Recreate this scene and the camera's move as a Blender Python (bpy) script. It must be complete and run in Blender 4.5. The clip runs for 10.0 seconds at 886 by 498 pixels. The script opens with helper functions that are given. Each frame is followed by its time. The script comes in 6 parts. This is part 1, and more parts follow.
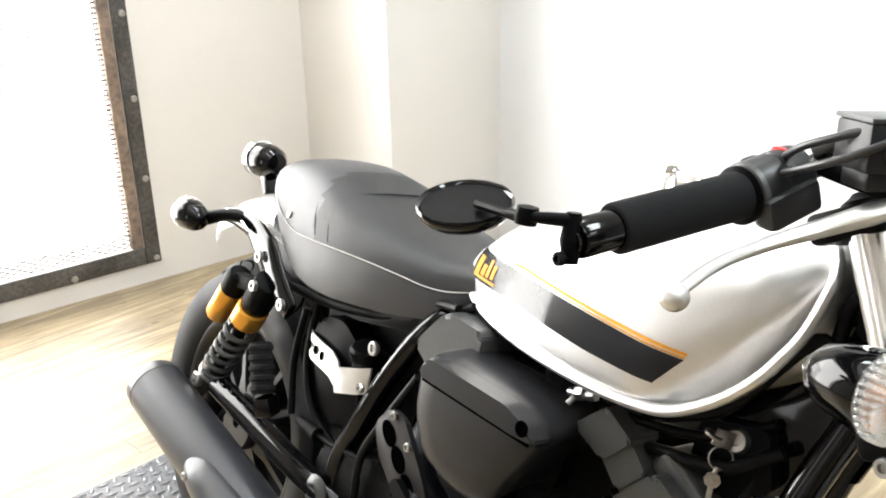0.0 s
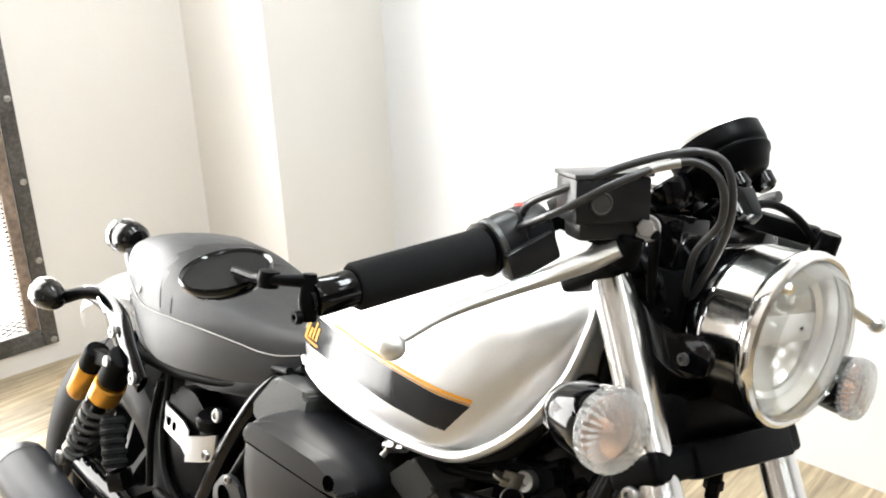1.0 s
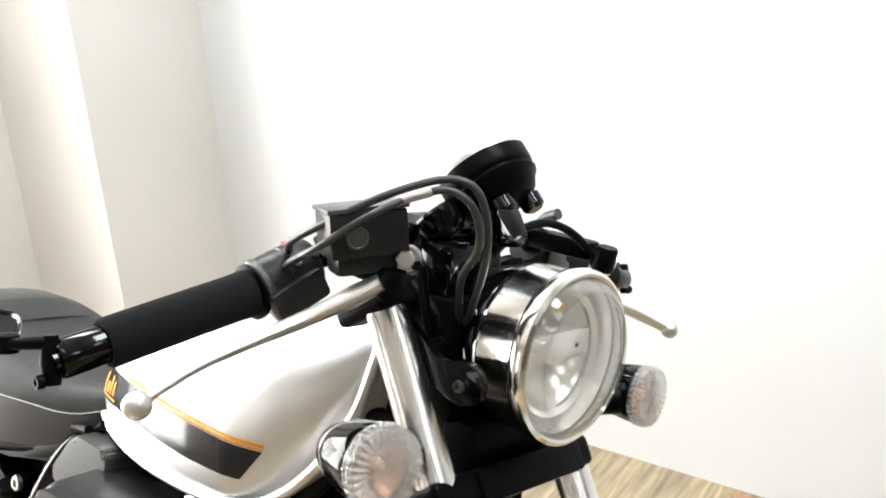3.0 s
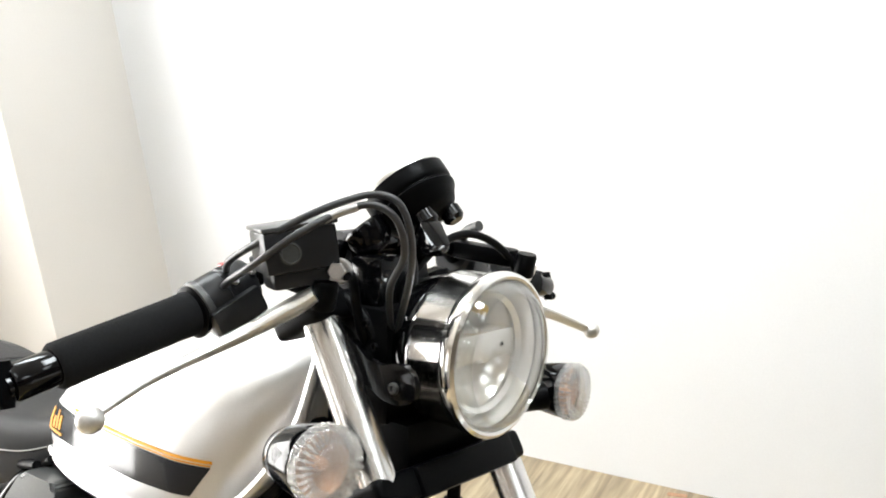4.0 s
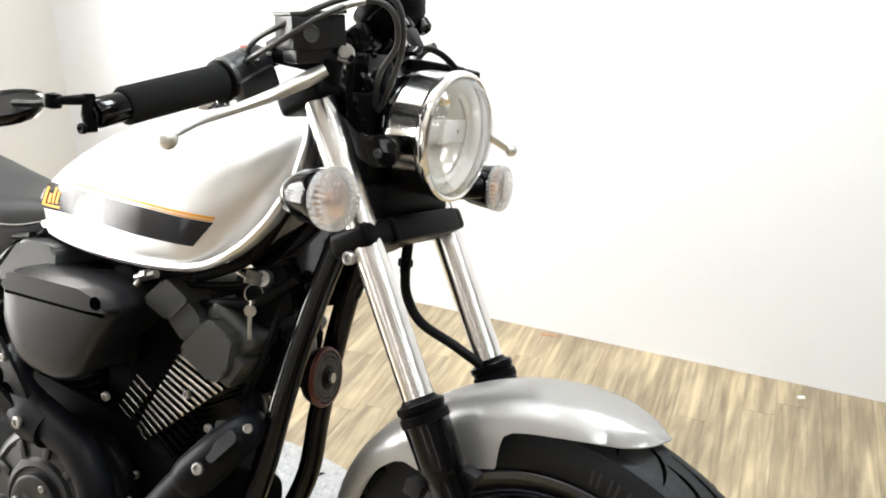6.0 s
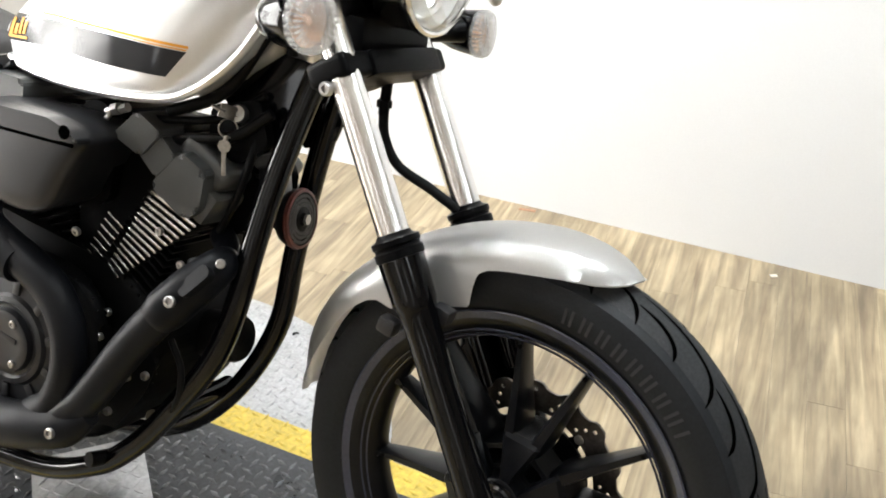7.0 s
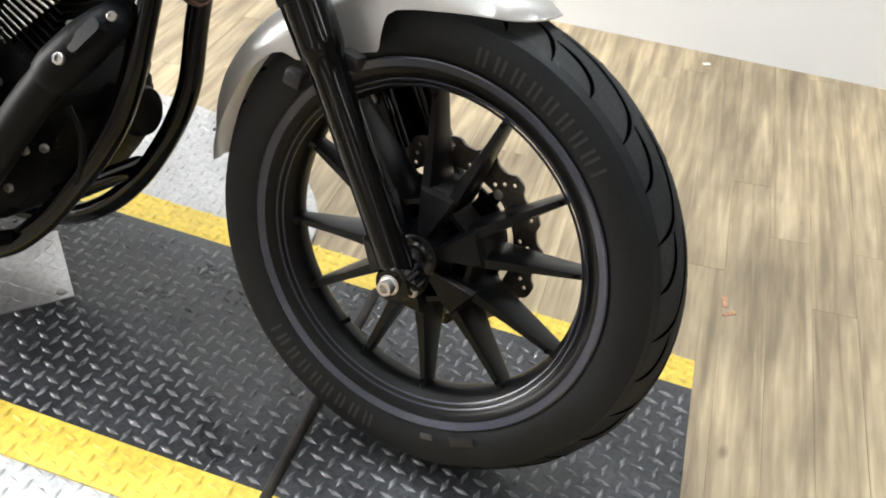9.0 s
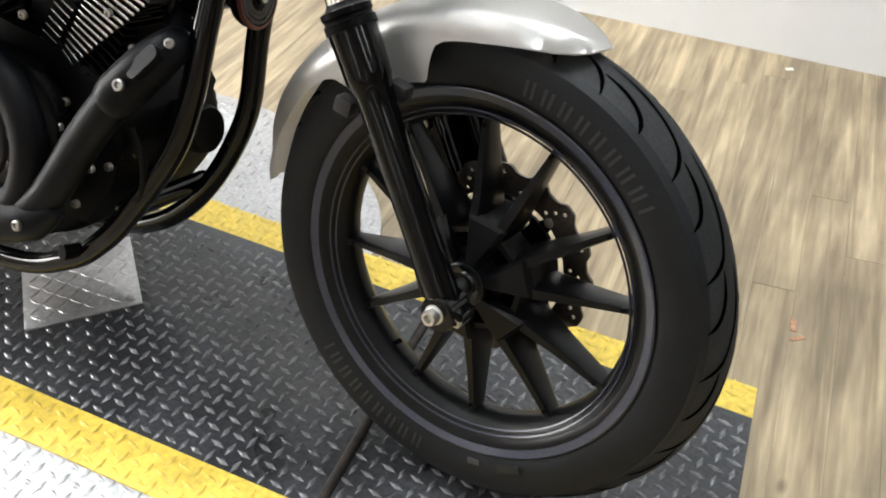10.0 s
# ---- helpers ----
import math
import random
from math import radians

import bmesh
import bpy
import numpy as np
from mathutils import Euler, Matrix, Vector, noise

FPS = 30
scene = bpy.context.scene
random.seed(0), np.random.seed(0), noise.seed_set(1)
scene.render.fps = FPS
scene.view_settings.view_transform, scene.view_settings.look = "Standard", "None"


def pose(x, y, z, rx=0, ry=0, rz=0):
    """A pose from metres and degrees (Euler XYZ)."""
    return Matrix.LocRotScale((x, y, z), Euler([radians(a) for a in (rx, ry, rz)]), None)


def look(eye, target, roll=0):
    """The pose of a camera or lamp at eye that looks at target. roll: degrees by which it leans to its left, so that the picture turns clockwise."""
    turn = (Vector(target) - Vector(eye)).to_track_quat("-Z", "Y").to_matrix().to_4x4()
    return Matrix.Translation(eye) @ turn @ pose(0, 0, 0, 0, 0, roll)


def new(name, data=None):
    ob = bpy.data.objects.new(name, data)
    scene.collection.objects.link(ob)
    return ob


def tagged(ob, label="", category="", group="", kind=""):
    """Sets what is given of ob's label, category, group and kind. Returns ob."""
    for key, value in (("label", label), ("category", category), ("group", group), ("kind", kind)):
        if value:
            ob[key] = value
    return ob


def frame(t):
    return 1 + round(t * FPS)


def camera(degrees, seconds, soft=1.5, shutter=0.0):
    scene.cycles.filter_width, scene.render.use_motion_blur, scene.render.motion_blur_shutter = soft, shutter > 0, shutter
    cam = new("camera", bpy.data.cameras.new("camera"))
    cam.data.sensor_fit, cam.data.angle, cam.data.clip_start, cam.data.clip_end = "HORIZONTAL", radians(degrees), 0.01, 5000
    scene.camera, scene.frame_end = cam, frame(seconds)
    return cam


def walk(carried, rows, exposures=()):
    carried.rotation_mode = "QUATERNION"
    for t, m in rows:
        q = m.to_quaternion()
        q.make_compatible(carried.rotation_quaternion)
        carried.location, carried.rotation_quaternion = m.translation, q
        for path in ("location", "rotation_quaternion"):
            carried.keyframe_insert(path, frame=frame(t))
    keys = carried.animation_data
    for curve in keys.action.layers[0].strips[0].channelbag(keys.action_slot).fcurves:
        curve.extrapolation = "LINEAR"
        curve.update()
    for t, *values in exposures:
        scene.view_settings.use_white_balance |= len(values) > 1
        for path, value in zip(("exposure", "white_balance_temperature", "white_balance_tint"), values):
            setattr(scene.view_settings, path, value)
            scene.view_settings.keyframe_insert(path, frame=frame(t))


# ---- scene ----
cam = camera(49.5, 10.0, 1.9)
PATH = [
    (0, (0.036, -0.64, 1.333), (-1.425, 0.494, 0.571), -1.2),
    (0.5, (0.157, -0.591, 1.339), (-1.322, 0.565, 0.651), -2.5),
    (1, (0.188, -0.547, 1.345), (-1.233, 0.706, 0.704), -3.0),
    (1.5, (0.201, -0.527, 1.343), (-1.174, 0.787, 0.723), -2.5),
    (2, (0.211, -0.495, 1.343), (-1.111, 0.869, 0.719), -3.8),
    (2.5, (0.224, -0.47, 1.345), (-1.051, 0.943, 0.73), -4.6),
    (3, (0.244, -0.466, 1.346), (-0.991, 0.982, 0.731), -4.7),
    (3.2, (0.259, -0.464, 1.348), (-0.957, 1.006, 0.747), -5.2),
    (4.3, (0.296, -0.597, 1.345), (-0.788, 0.986, 0.778), -7.0),
    (4.5, (0.288, -0.675, 1.36), (-0.723, 0.948, 0.774), -5.6),
    (5, (0.317, -0.806, 1.354), (-0.629, 0.846, 0.739), -2.7),
    (5.2, (0.321, -0.812, 1.343), (-0.622, 0.842, 0.694), -2.3),
    (6.3, (0.345, -0.849, 1.282), (-0.485, 0.78, 0.471), -0.2),
    (6.5, (0.344, -0.85, 1.266), (-0.468, 0.766, 0.412), 0.6),
    (7, (0.35, -0.853, 1.225), (-0.435, 0.72, 0.272), 1.4),
    (7.5, (0.368, -0.847, 1.19), (-0.368, 0.7, 0.158), 1.6),
    (8, (0.383, -0.847, 1.156), (-0.304, 0.665, 0.043), 1.4),
    (8.5, (0.393, -0.852, 1.126), (-0.249, 0.628, -0.056), 1.9),
    (9, (0.396, -0.852, 1.107), (-0.203, 0.609, -0.121), 2.2),
    (9.5, (0.386, -0.863, 1.124), (-0.191, 0.57, -0.146), 3.4),
    (10, (0.424, -0.793, 1.149), (-0.33, 0.566, -0.109), -0.8),
]
EXPO = [(0.0, 0.23), (1.5, 0.12), (3.0, 0.06), (5.0, 0.13), (6.5, 0.24), (8.0, 0.24), (9.0, 0.22), (10.0, 0.1)]
walk(cam, [(t, look(eye, target, roll)) for t, eye, target, roll in PATH], EXPO)

# ---- light ----
world = bpy.data.worlds.new("daylight")
scene.world = world
world.use_nodes = True
wn = world.node_tree
sky = wn.nodes.new("ShaderNodeTexSky")
sky.sky_type, sky.sun_disc = "NISHITA", False
sky.sun_elevation, sky.sun_rotation = radians(38), radians(250)
wn.links.new(sky.outputs["Color"], wn.nodes["Background"].inputs["Color"])
wn.nodes["Background"].inputs["Strength"].default_value = 0.12

FLOOR = -0.015
CEIL = 2.9


def area_lamp(name, m, sx, sy, watts, colour):
    data = bpy.data.lights.new(name, "AREA")
    data.shape, data.size, data.size_y, data.energy, data.color = "RECTANGLE", sx, sy, watts, colour
    ob = new(name, data)
    ob.matrix_world = m
    return ob


# ---- materials ----
def material(name, colour, rough=0.5, metal=0.0, coat=0.0, grain=0.0, scale=60.0, bump=0.0, stain=0.0, stain_scale=4.0,
             rough_var=0.0, spec=0.5, sheen=0.0, piece=0.0):
    """A surface with colour variation at two scales, grain relief and uneven gloss."""
    m = bpy.data.materials.new(name)
    m.use_nodes = True
    nt = m.node_tree
    p = nt.nodes["Principled BSDF"]
    p.inputs["Base Color"].default_value = (*colour, 1)
    p.inputs["Roughness"].default_value = rough
    p.inputs["Metallic"].default_value = metal
    p.inputs["Coat Weight"].default_value = coat
    p.inputs["Coat Roughness"].default_value = 0.04
    p.inputs["Specular IOR Level"].default_value = spec
    p.inputs["Sheen Weight"].default_value = sheen
    co = nt.nodes.new("ShaderNodeTexCoord")

    def tex(s, detail=4):
        n = nt.nodes.new("ShaderNodeTexNoise")
        n.inputs["Scale"].default_value, n.inputs["Detail"].default_value = s, detail
        nt.links.new(co.outputs["Object"], n.inputs["Vector"])
        return n

    fine, broad = tex(scale), tex(stain_scale)
    last = None
    for node, amount in ((fine, grain), (broad, stain)):
        if amount:
            ramp = nt.nodes.new("ShaderNodeMapRange")
            ramp.inputs["From Min"].default_value, ramp.inputs["From Max"].default_value = 0.3, 0.7
            ramp.inputs["To Min"].default_value, ramp.inputs["To Max"].default_value = 1 - amount, 1 + amount
            nt.links.new(node.outputs["Fac"], ramp.inputs["Value"])
            mul = nt.nodes.new("ShaderNodeMix")
            mul.data_type, mul.blend_type = "RGBA", "MULTIPLY"
            mul.inputs["Factor"].default_value = 1
            if last is None:
                mul.inputs[6].default_value = (*colour, 1)
            else:
                nt.links.new(last, mul.inputs[6])
            nt.links.new(ramp.outputs["Result"], mul.inputs[7])
            last = mul.outputs[2]
    if last is not None:
        nt.links.new(last, p.inputs["Base Color"])
    if rough_var:
        ramp = nt.nodes.new("ShaderNodeMapRange")
        ramp.inputs["From Min"].default_value, ramp.inputs["From Max"].default_value = 0.3, 0.7
        ramp.inputs["To Min"].default_value, ramp.inputs["To Max"].default_value = max(0.02, rough - rough_var), min(1, rough + rough_var)
        nt.links.new(broad.outputs["Fac"], ramp.inputs["Value"])
        nt.links.new(ramp.outputs["Result"], p.inputs["Roughness"])
    if bump:
        b = nt.nodes.new("ShaderNodeBump")
        b.inputs["Strength"].default_value, b.inputs["Distance"].default_value = bump, 0.002
        nt.links.new(fine.outputs["Fac"], b.inputs["Height"])
        nt.links.new(b.outputs["Normal"], p.inputs["Normal"])
    return m


def glow(name, colour, strength):
    m = bpy.data.materials.new(name)
    m.use_nodes = True
    p = m.node_tree.nodes["Principled BSDF"]
    p.inputs["Base Color"].default_value = (*colour, 1)
    p.inputs["Emission Color"].default_value = (*colour, 1)
    p.inputs["Emission Strength"].default_value = strength
    return m


def clear(name, tint=(1, 1, 1), rough=0.03, bump=0.0, scale=200.0, frost=0.0, gain=1.0):
    """A thin clear pane: lets light straight through, with gloss that grows towards the edge; frost: how much of it is milky."""
    m = bpy.data.materials.new(name)
    m.use_nodes = True
    nt = m.node_tree
    nt.nodes.remove(nt.nodes["Principled BSDF"])
    out = nt.nodes["Material Output"]
    through_bsdf = nt.nodes.new("ShaderNodeBsdfTransparent")
    through_bsdf.inputs["Color"].default_value = (*tint, 1)
    gloss = nt.nodes.new("ShaderNodeBsdfGlossy")
    gloss.inputs["Roughness"].default_value = rough
    facing = nt.nodes.new("ShaderNodeLayerWeight")
    facing.inputs["Blend"].default_value = 0.5
    steep = nt.nodes.new("ShaderNodeMath")
    steep.operation = "POWER"
    steep.inputs[1].default_value = 4.0
    nt.links.new(facing.outputs["Facing"], steep.inputs[0])
    fres = nt.nodes.new("ShaderNodeMath")
    fres.operation = "MULTIPLY_ADD"
    fres.inputs[1].default_value, fres.inputs[2].default_value = 0.8, 0.04
    nt.links.new(steep.outputs[0], fres.inputs[0])
    milk = nt.nodes.new("ShaderNodeBsdfTranslucent")
    milk.inputs["Color"].default_value = (0.9, 0.89, 0.87, 1)
    white = nt.nodes.new("ShaderNodeBsdfDiffuse")
    white.inputs["Color"].default_value = (0.85, 0.84, 0.82, 1)
    both = nt.nodes.new("ShaderNodeMixShader")
    nt.links.new(milk.outputs[0], both.inputs[1])
    nt.links.new(white.outputs[0], both.inputs[2])
    base = nt.nodes.new("ShaderNodeMixShader")
    base.inputs[0].default_value = frost
    nt.links.new(through_bsdf.outputs[0], base.inputs[1])
    nt.links.new(both.outputs[0], base.inputs[2])
    top = nt.nodes.new("ShaderNodeMixShader")
    boost = nt.nodes.new("ShaderNodeMath")
    boost.operation, boost.use_clamp = "MULTIPLY", True
    boost.inputs[1].default_value = gain
    nt.links.new(fres.outputs[0], boost.inputs[0])
    nt.links.new(boost.outputs[0], top.inputs[0])
    nt.links.new(base.outputs[0], top.inputs[1])
    nt.links.new(gloss.outputs[0], top.inputs[2])
    nt.links.new(top.outputs[0], out.inputs["Surface"])
    if bump:
        w = nt.nodes.new("ShaderNodeTexVoronoi")
        w.inputs["Scale"].default_value = scale
        co = nt.nodes.new("ShaderNodeTexCoord")
        nt.links.new(co.outputs["Object"], w.inputs["Vector"])
        b = nt.nodes.new("ShaderNodeBump")
        b.inputs["Strength"].default_value, b.inputs["Distance"].default_value = bump, 0.003
        nt.links.new(w.outputs["Distance"], b.inputs["Height"])
        for n in (gloss, facing):
            nt.links.new(b.outputs["Normal"], n.inputs["Normal"])
    return m


SILVER = material("silver metallic paint", (0.71, 0.70, 0.69), 0.36, 0.80, 0.10, grain=0.05, scale=900, rough_var=0.03)
GLOSS = material("gloss black paint", (0.002, 0.002, 0.0023), 0.08, 0, 0, rough_var=0.03, stain=0.3, stain_scale=8, spec=0.28)
SATIN = material("satin dark grey paint", (0.0135, 0.0135, 0.015), 0.34, 0.0, 0, grain=0.12, scale=700, bump=0.06, stain=0.1, rough_var=0.05, spec=0.32)
PIPE = material("matt black heat paint", (0.0040, 0.0043, 0.0057), 0.45, 0, 0, grain=0.12, scale=600, bump=0.08, stain=0.12, stain_scale=9, rough_var=0.08, spec=0.12)
MUFFLER = material("satin grey muffler paint", (0.021, 0.022, 0.026), 0.36, 0, 0, grain=0.10, scale=700, bump=0.06, stain=0.1, stain_scale=9, rough_var=0.06, spec=0.45)
CASE = material("black wrinkle engine paint", (0.0016, 0.0016, 0.0018), 0.55, 0, 0, grain=0.25, scale=420, bump=0.25, stain=0.3, stain_scale=14, rough_var=0.1, spec=0.08)
PLASTIC = material("black plastic", (0.0018, 0.0018, 0.0021), 0.36, 0, 0, grain=0.15, scale=500, bump=0.1, stain=0.2, rough_var=0.08, spec=0.06)
HOSE = material("black rubber hose", (0.003, 0.003, 0.0033), 0.4, 0, 0, grain=0.2, scale=300, stain=0.2, spec=0.10)
RUBBER = material("tyre rubber", (0.0103, 0.0114, 0.0136), 0.5, 0, 0, grain=0.15, scale=260, bump=0.15, stain=0.25, stain_scale=7, rough_var=0.1, spec=0.18)
TREADRUB = material("scrubbed tread rubber", (0.021, 0.022, 0.0235), 0.6, 0, 0, grain=0.2, scale=300, bump=0.2, stain=0.3, stain_scale=6, rough_var=0.1, spec=0.2)
GRIPFOAM = material("foam grip", (0.0085, 0.0085, 0.009), 0.9, 0, 0, grain=0.3, scale=900, bump=0.5, stain=0.1, spec=0.15)
CHROME = material("chrome", (0.86, 0.86, 0.87), 0.06, 1.0, rough_var=0.02)
SOFTCHROME = material("slightly worn chrome", (0.88, 0.87, 0.86), 0.23, 1.0, rough_var=0.04, stain=0.03, stain_scale=20)
SHELLCHROME = material("brushed chrome shell", (0.88, 0.865, 0.84), 0.15, 1.0, rough_var=0.04, stain=0.05, stain_scale=14)
ALLOY = material("brushed alloy", (0.70, 0.69, 0.67), 0.38, 1.0, grain=0.06, scale=500, stain=0.06, rough_var=0.08)
STEEL = material("zinc steel bolt", (0.42, 0.41, 0.40), 0.34, 1.0, grain=0.1, scale=800, stain=0.12, stain_scale=60)
WHEEL = material("satin black wheel", (0.0032, 0.0035, 0.0046), 0.34, 0, 0, grain=0.15, scale=400, stain=0.2, rough_var=0.06, spec=0.22)
VINYL = material("dark grey seat vinyl", (0.047, 0.047, 0.050), 0.42, 0, 0, grain=0.15, scale=1100, bump=0.28, stain=0.08, stain_scale=6, rough_var=0.06, spec=0.45)
VINYL_TOP = material("black seat vinyl", (0.013, 0.013, 0.014), 0.47, 0, 0, grain=0.15, scale=1100, bump=0.3, stain=0.08, stain_scale=6, rough_var=0.06, spec=0.42)
THREAD = material("pale stitching thread", (0.4, 0.39, 0.37), 0.8)
GOLD = material("gold anodised alloy", (0.75, 0.36, 0.05), 0.3, 0.75, grain=0.05, rough_var=0.05)
STRIPE = material("dark grey tank decal", (0.016, 0.0165, 0.019), 0.16, 0.0, 0.0, grain=0.08, scale=900, spec=0.30)
ORANGE = material("orange decal", (0.72, 0.32, 0.03), 0.5, 0.0, 0.0, grain=0.05, scale=800, spec=0.25)
AMBER = material("amber bulb", (0.60, 0.32, 0.18), 0.3)
AMBERBOWL = material("amber-tinted bowl", (0.42, 0.25, 0.16), 0.35, 0.6, rough_var=0.08)
REDP = material("red switch plastic", (0.6, 0.02, 0.015), 0.35)
HORNRED = material("dull red horn rim", (0.075, 0.010, 0.006), 0.4, grain=0.3, scale=200)
REFLECTOR = material("polished reflector", (0.97, 0.955, 0.93), 0.22, 0.68, rough_var=0.05)
LENS = clear("headlamp glass", rough=0.01, gain=1.2, frost=0.03)
GLASSRING = clear("thick glass edge", (0.95, 0.95, 0.94), rough=0.03, gain=1.3, frost=0.02)
SIGNAL = clear("clear signal lens", (0.97, 0.96, 0.95), 0.06, bump=0.5, scale=260, frost=0.10, gain=1.2)
RIBGLASS = clear("moulded lens ribs", (0.95, 0.94, 0.93), 0.08, frost=0.26, gain=1.3)
GAUGE_FACE = material("gauge glass", (0.02, 0.022, 0.025), 0.05, 0, 1.0)
KEYMETAL = material("dull key metal", (0.32, 0.30, 0.27), 0.38, 1.0, grain=0.1, scale=400, stain=0.2, stain_scale=90)
CASTING = material("dull engine casting", (0.052, 0.053, 0.052), 0.34, 0.05, grain=0.12, scale=500, bump=0.1, stain=0.15, stain_scale=12, rough_var=0.06, spec=0.4)
# Flat black that stands for the shade in grooves and holes.
RECESS_SHADE = material("flat black recess shade", (0.001, 0.001, 0.001), 0.95, spec=0.0)
FINEDGE = material("machined fin edge", (0.6, 0.59, 0.57), 0.25, 1.0, grain=0.08, scale=700)


# ---- building helpers ----
def part(name, bm, mat, parent, label="", smooth=40):
    me = bpy.data.meshes.new(name)
    bmesh.ops.recalc_face_normals(bm, faces=bm.faces[:])
    bm.to_mesh(me)
    bm.free()
    for p in me.polygons:
        p.use_smooth = True
    me.set_sharp_from_angle(angle=radians(smooth))
    for m in (mat if isinstance(mat, (list, tuple)) else [mat]):
        me.materials.append(m)
    ob = new(name, me)
    ob.parent = parent
    if label:
        ob["label"] = label
    return ob


def thing(name, label, category, group="", kind=""):
    return tagged(new(name), label, category, group, kind)


def joined(*many):
    """One bmesh out of several."""
    out = bmesh.new()
    for bm in many:
        me = bpy.data.meshes.new("tmp")
        bm.to_mesh(me)
        bm.free()
        out.from_mesh(me)
        bpy.data.meshes.remove(me)
    return out


def moved(bm, m):
    bm.transform(m)
    return bm


def frame_from(axis, up=(0, 0, 1)):
    """A turn whose z is the axis."""
    z = Vector(axis).normalized()
    x = Vector(up).cross(z)
    if x.length < 1e-4:
        x = Vector((1, 0, 0)).cross(z)
    x.normalize()
    y = z.cross(x)
    return Matrix((x, y, z)).transposed().to_4x4()


def curve_points(pts, n):
    """n points along a smooth line through pts."""
    P = [Vector(p) for p in pts]
    if len(P) == 2:
        return [P[0].lerp(P[1], i / (n - 1)) for i in range(n)]
    P = [2 * P[0] - P[1]] + P + [2 * P[-1] - P[-2]]
    out, spans = [], len(P) - 3
    for i in range(n):
        u = i / (n - 1) * spans
        k = min(int(u), spans - 1)
        t = u - k
        a, b, c, d = P[k:k + 4]
        out.append(0.5 * ((2 * b) + (c - a) * t + (2 * a - 5 * b + 4 * c - d) * t * t + (3 * b - a - 3 * c + d) * t ** 3))
    return out


def tube(pts, r, seg=12, n=None, flat=1.0, cap=True):
    """A round bar swept along a smooth line; r may be a list, one for each given point."""
    n = n or (2 if len(pts) == 2 else 6 * (len(pts) - 1) + 1)
    line = curve_points(pts, n)
    rad = r if isinstance(r, (list, tuple)) else [r] * len(pts)
    radii = [float(np.interp(i / (n - 1) * (len(rad) - 1), range(len(rad)), rad)) for i in range(n)]
    bm, rings = bmesh.new(), []
    side = None
    for i, p in enumerate(line):
        d = (line[min(i + 1, n - 1)] - line[max(i - 1, 0)]).normalized()
        if side is None:
            side = d.cross(Vector((0, 0, 1)))
            if side.length < 1e-3:
                side = d.cross(Vector((0, 1, 0)))
        side = (side - d * side.dot(d)).normalized()
        other = d.cross(side)
        rings.append([bm.verts.new(p + radii[i] * (math.cos(a) * side + flat * math.sin(a) * other))
                      for a in (2 * math.pi * k / seg for k in range(seg))])
    for a, b in zip(rings, rings[1:]):
        for k in range(seg):
            bm.faces.new((a[k], a[(k + 1) % seg], b[(k + 1) % seg], b[k]))
    if cap:
        bm.faces.new(rings[0][::-1])
        bm.faces.new(rings[-1])
    return bm


def lathe(profile, seg=32, centre=(0, 0, 0), axis=(0, 0, 1), closed=False, ends=True):
    """A profile of (radius, height) turned round an axis."""
    bm, rings = bmesh.new(), []
    for r, h in profile:
        if r < 1e-6:
            rings.append([bm.verts.new((0, 0, h))])
        else:
            rings.append([bm.verts.new((r * math.cos(a), r * math.sin(a), h)) for a in (2 * math.pi * k / seg for k in range(seg))])
    pairs = list(zip(rings, rings[1:])) + ([(rings[-1], rings[0])] if closed else [])
    for a, b in pairs:
        for k in range(seg):
            j = (k + 1) % seg
            if len(a) == 1 and len(b) == 1:
                continue
            if len(a) == 1:
                bm.faces.new((a[0], b[j], b[k]))
            elif len(b) == 1:
                bm.faces.new((a[k], a[j], b[0]))
            else:
                bm.faces.new((a[k], a[j], b[j], b[k]))
    if not closed and ends:
        for ring in (rings[0], rings[-1]):
            if len(ring) > 1:
                bm.faces.new(ring)
    bm.transform(Matrix.Translation(centre) @ frame_from(axis))
    return bm


def box(x0, x1, y0, y1, z0, z1, bevel=0.0, seg=2):
    bm = bmesh.new()
    bmesh.ops.create_cube(bm, size=1)
    bm.transform(Matrix.Translation(((x0 + x1) / 2, (y0 + y1) / 2, (z0 + z1) / 2)) @ Matrix.Diagonal((x1 - x0, y1 - y0, z1 - z0, 1)))
    if bevel:
        bmesh.ops.bevel(bm, geom=bm.edges[:], offset=bevel, segments=seg, profile=0.6, affect="EDGES")
    return bm


def block(a, b, wide, deep, bevel=0.003, up=(0, 0, 1)):
    """A bevelled bar from a to b; wide across, deep along up."""
    a, b = Vector(a), Vector(b)
    L = (b - a).length
    bm = box(-wide / 2, wide / 2, -deep / 2, deep / 2, 0, L, bevel)
    bm.transform(Matrix.Translation(a) @ frame_from(b - a, up))
    return bm


def loft(loops, cap=True):
    """Closed loops of equal length, skinned one to the next."""
    bm = bmesh.new()
    rings = [[bm.verts.new(p) for p in loop] for loop in loops]
    n = len(rings[0])
    for a, b in zip(rings, rings[1:]):
        for k in range(n):
            bm.faces.new((a[k], a[(k + 1) % n], b[(k + 1) % n], b[k]))
    if cap:
        bm.faces.new(rings[0][::-1])
        bm.faces.new(rings[-1])
    return bm


def slab(outline, y0, y1, bevel=0.004, seg=2):
    """An (x, z) outline with thickness from y0 to y1 and rounded edges."""
    bm = loft([[(x, y0, z) for x, z in outline], [(x, y1, z) for x, z in outline]])
    if bevel:
        bmesh.ops.bevel(bm, geom=bm.edges[:], offset=bevel, segments=seg, profile=0.6, affect="EDGES")
    return bm


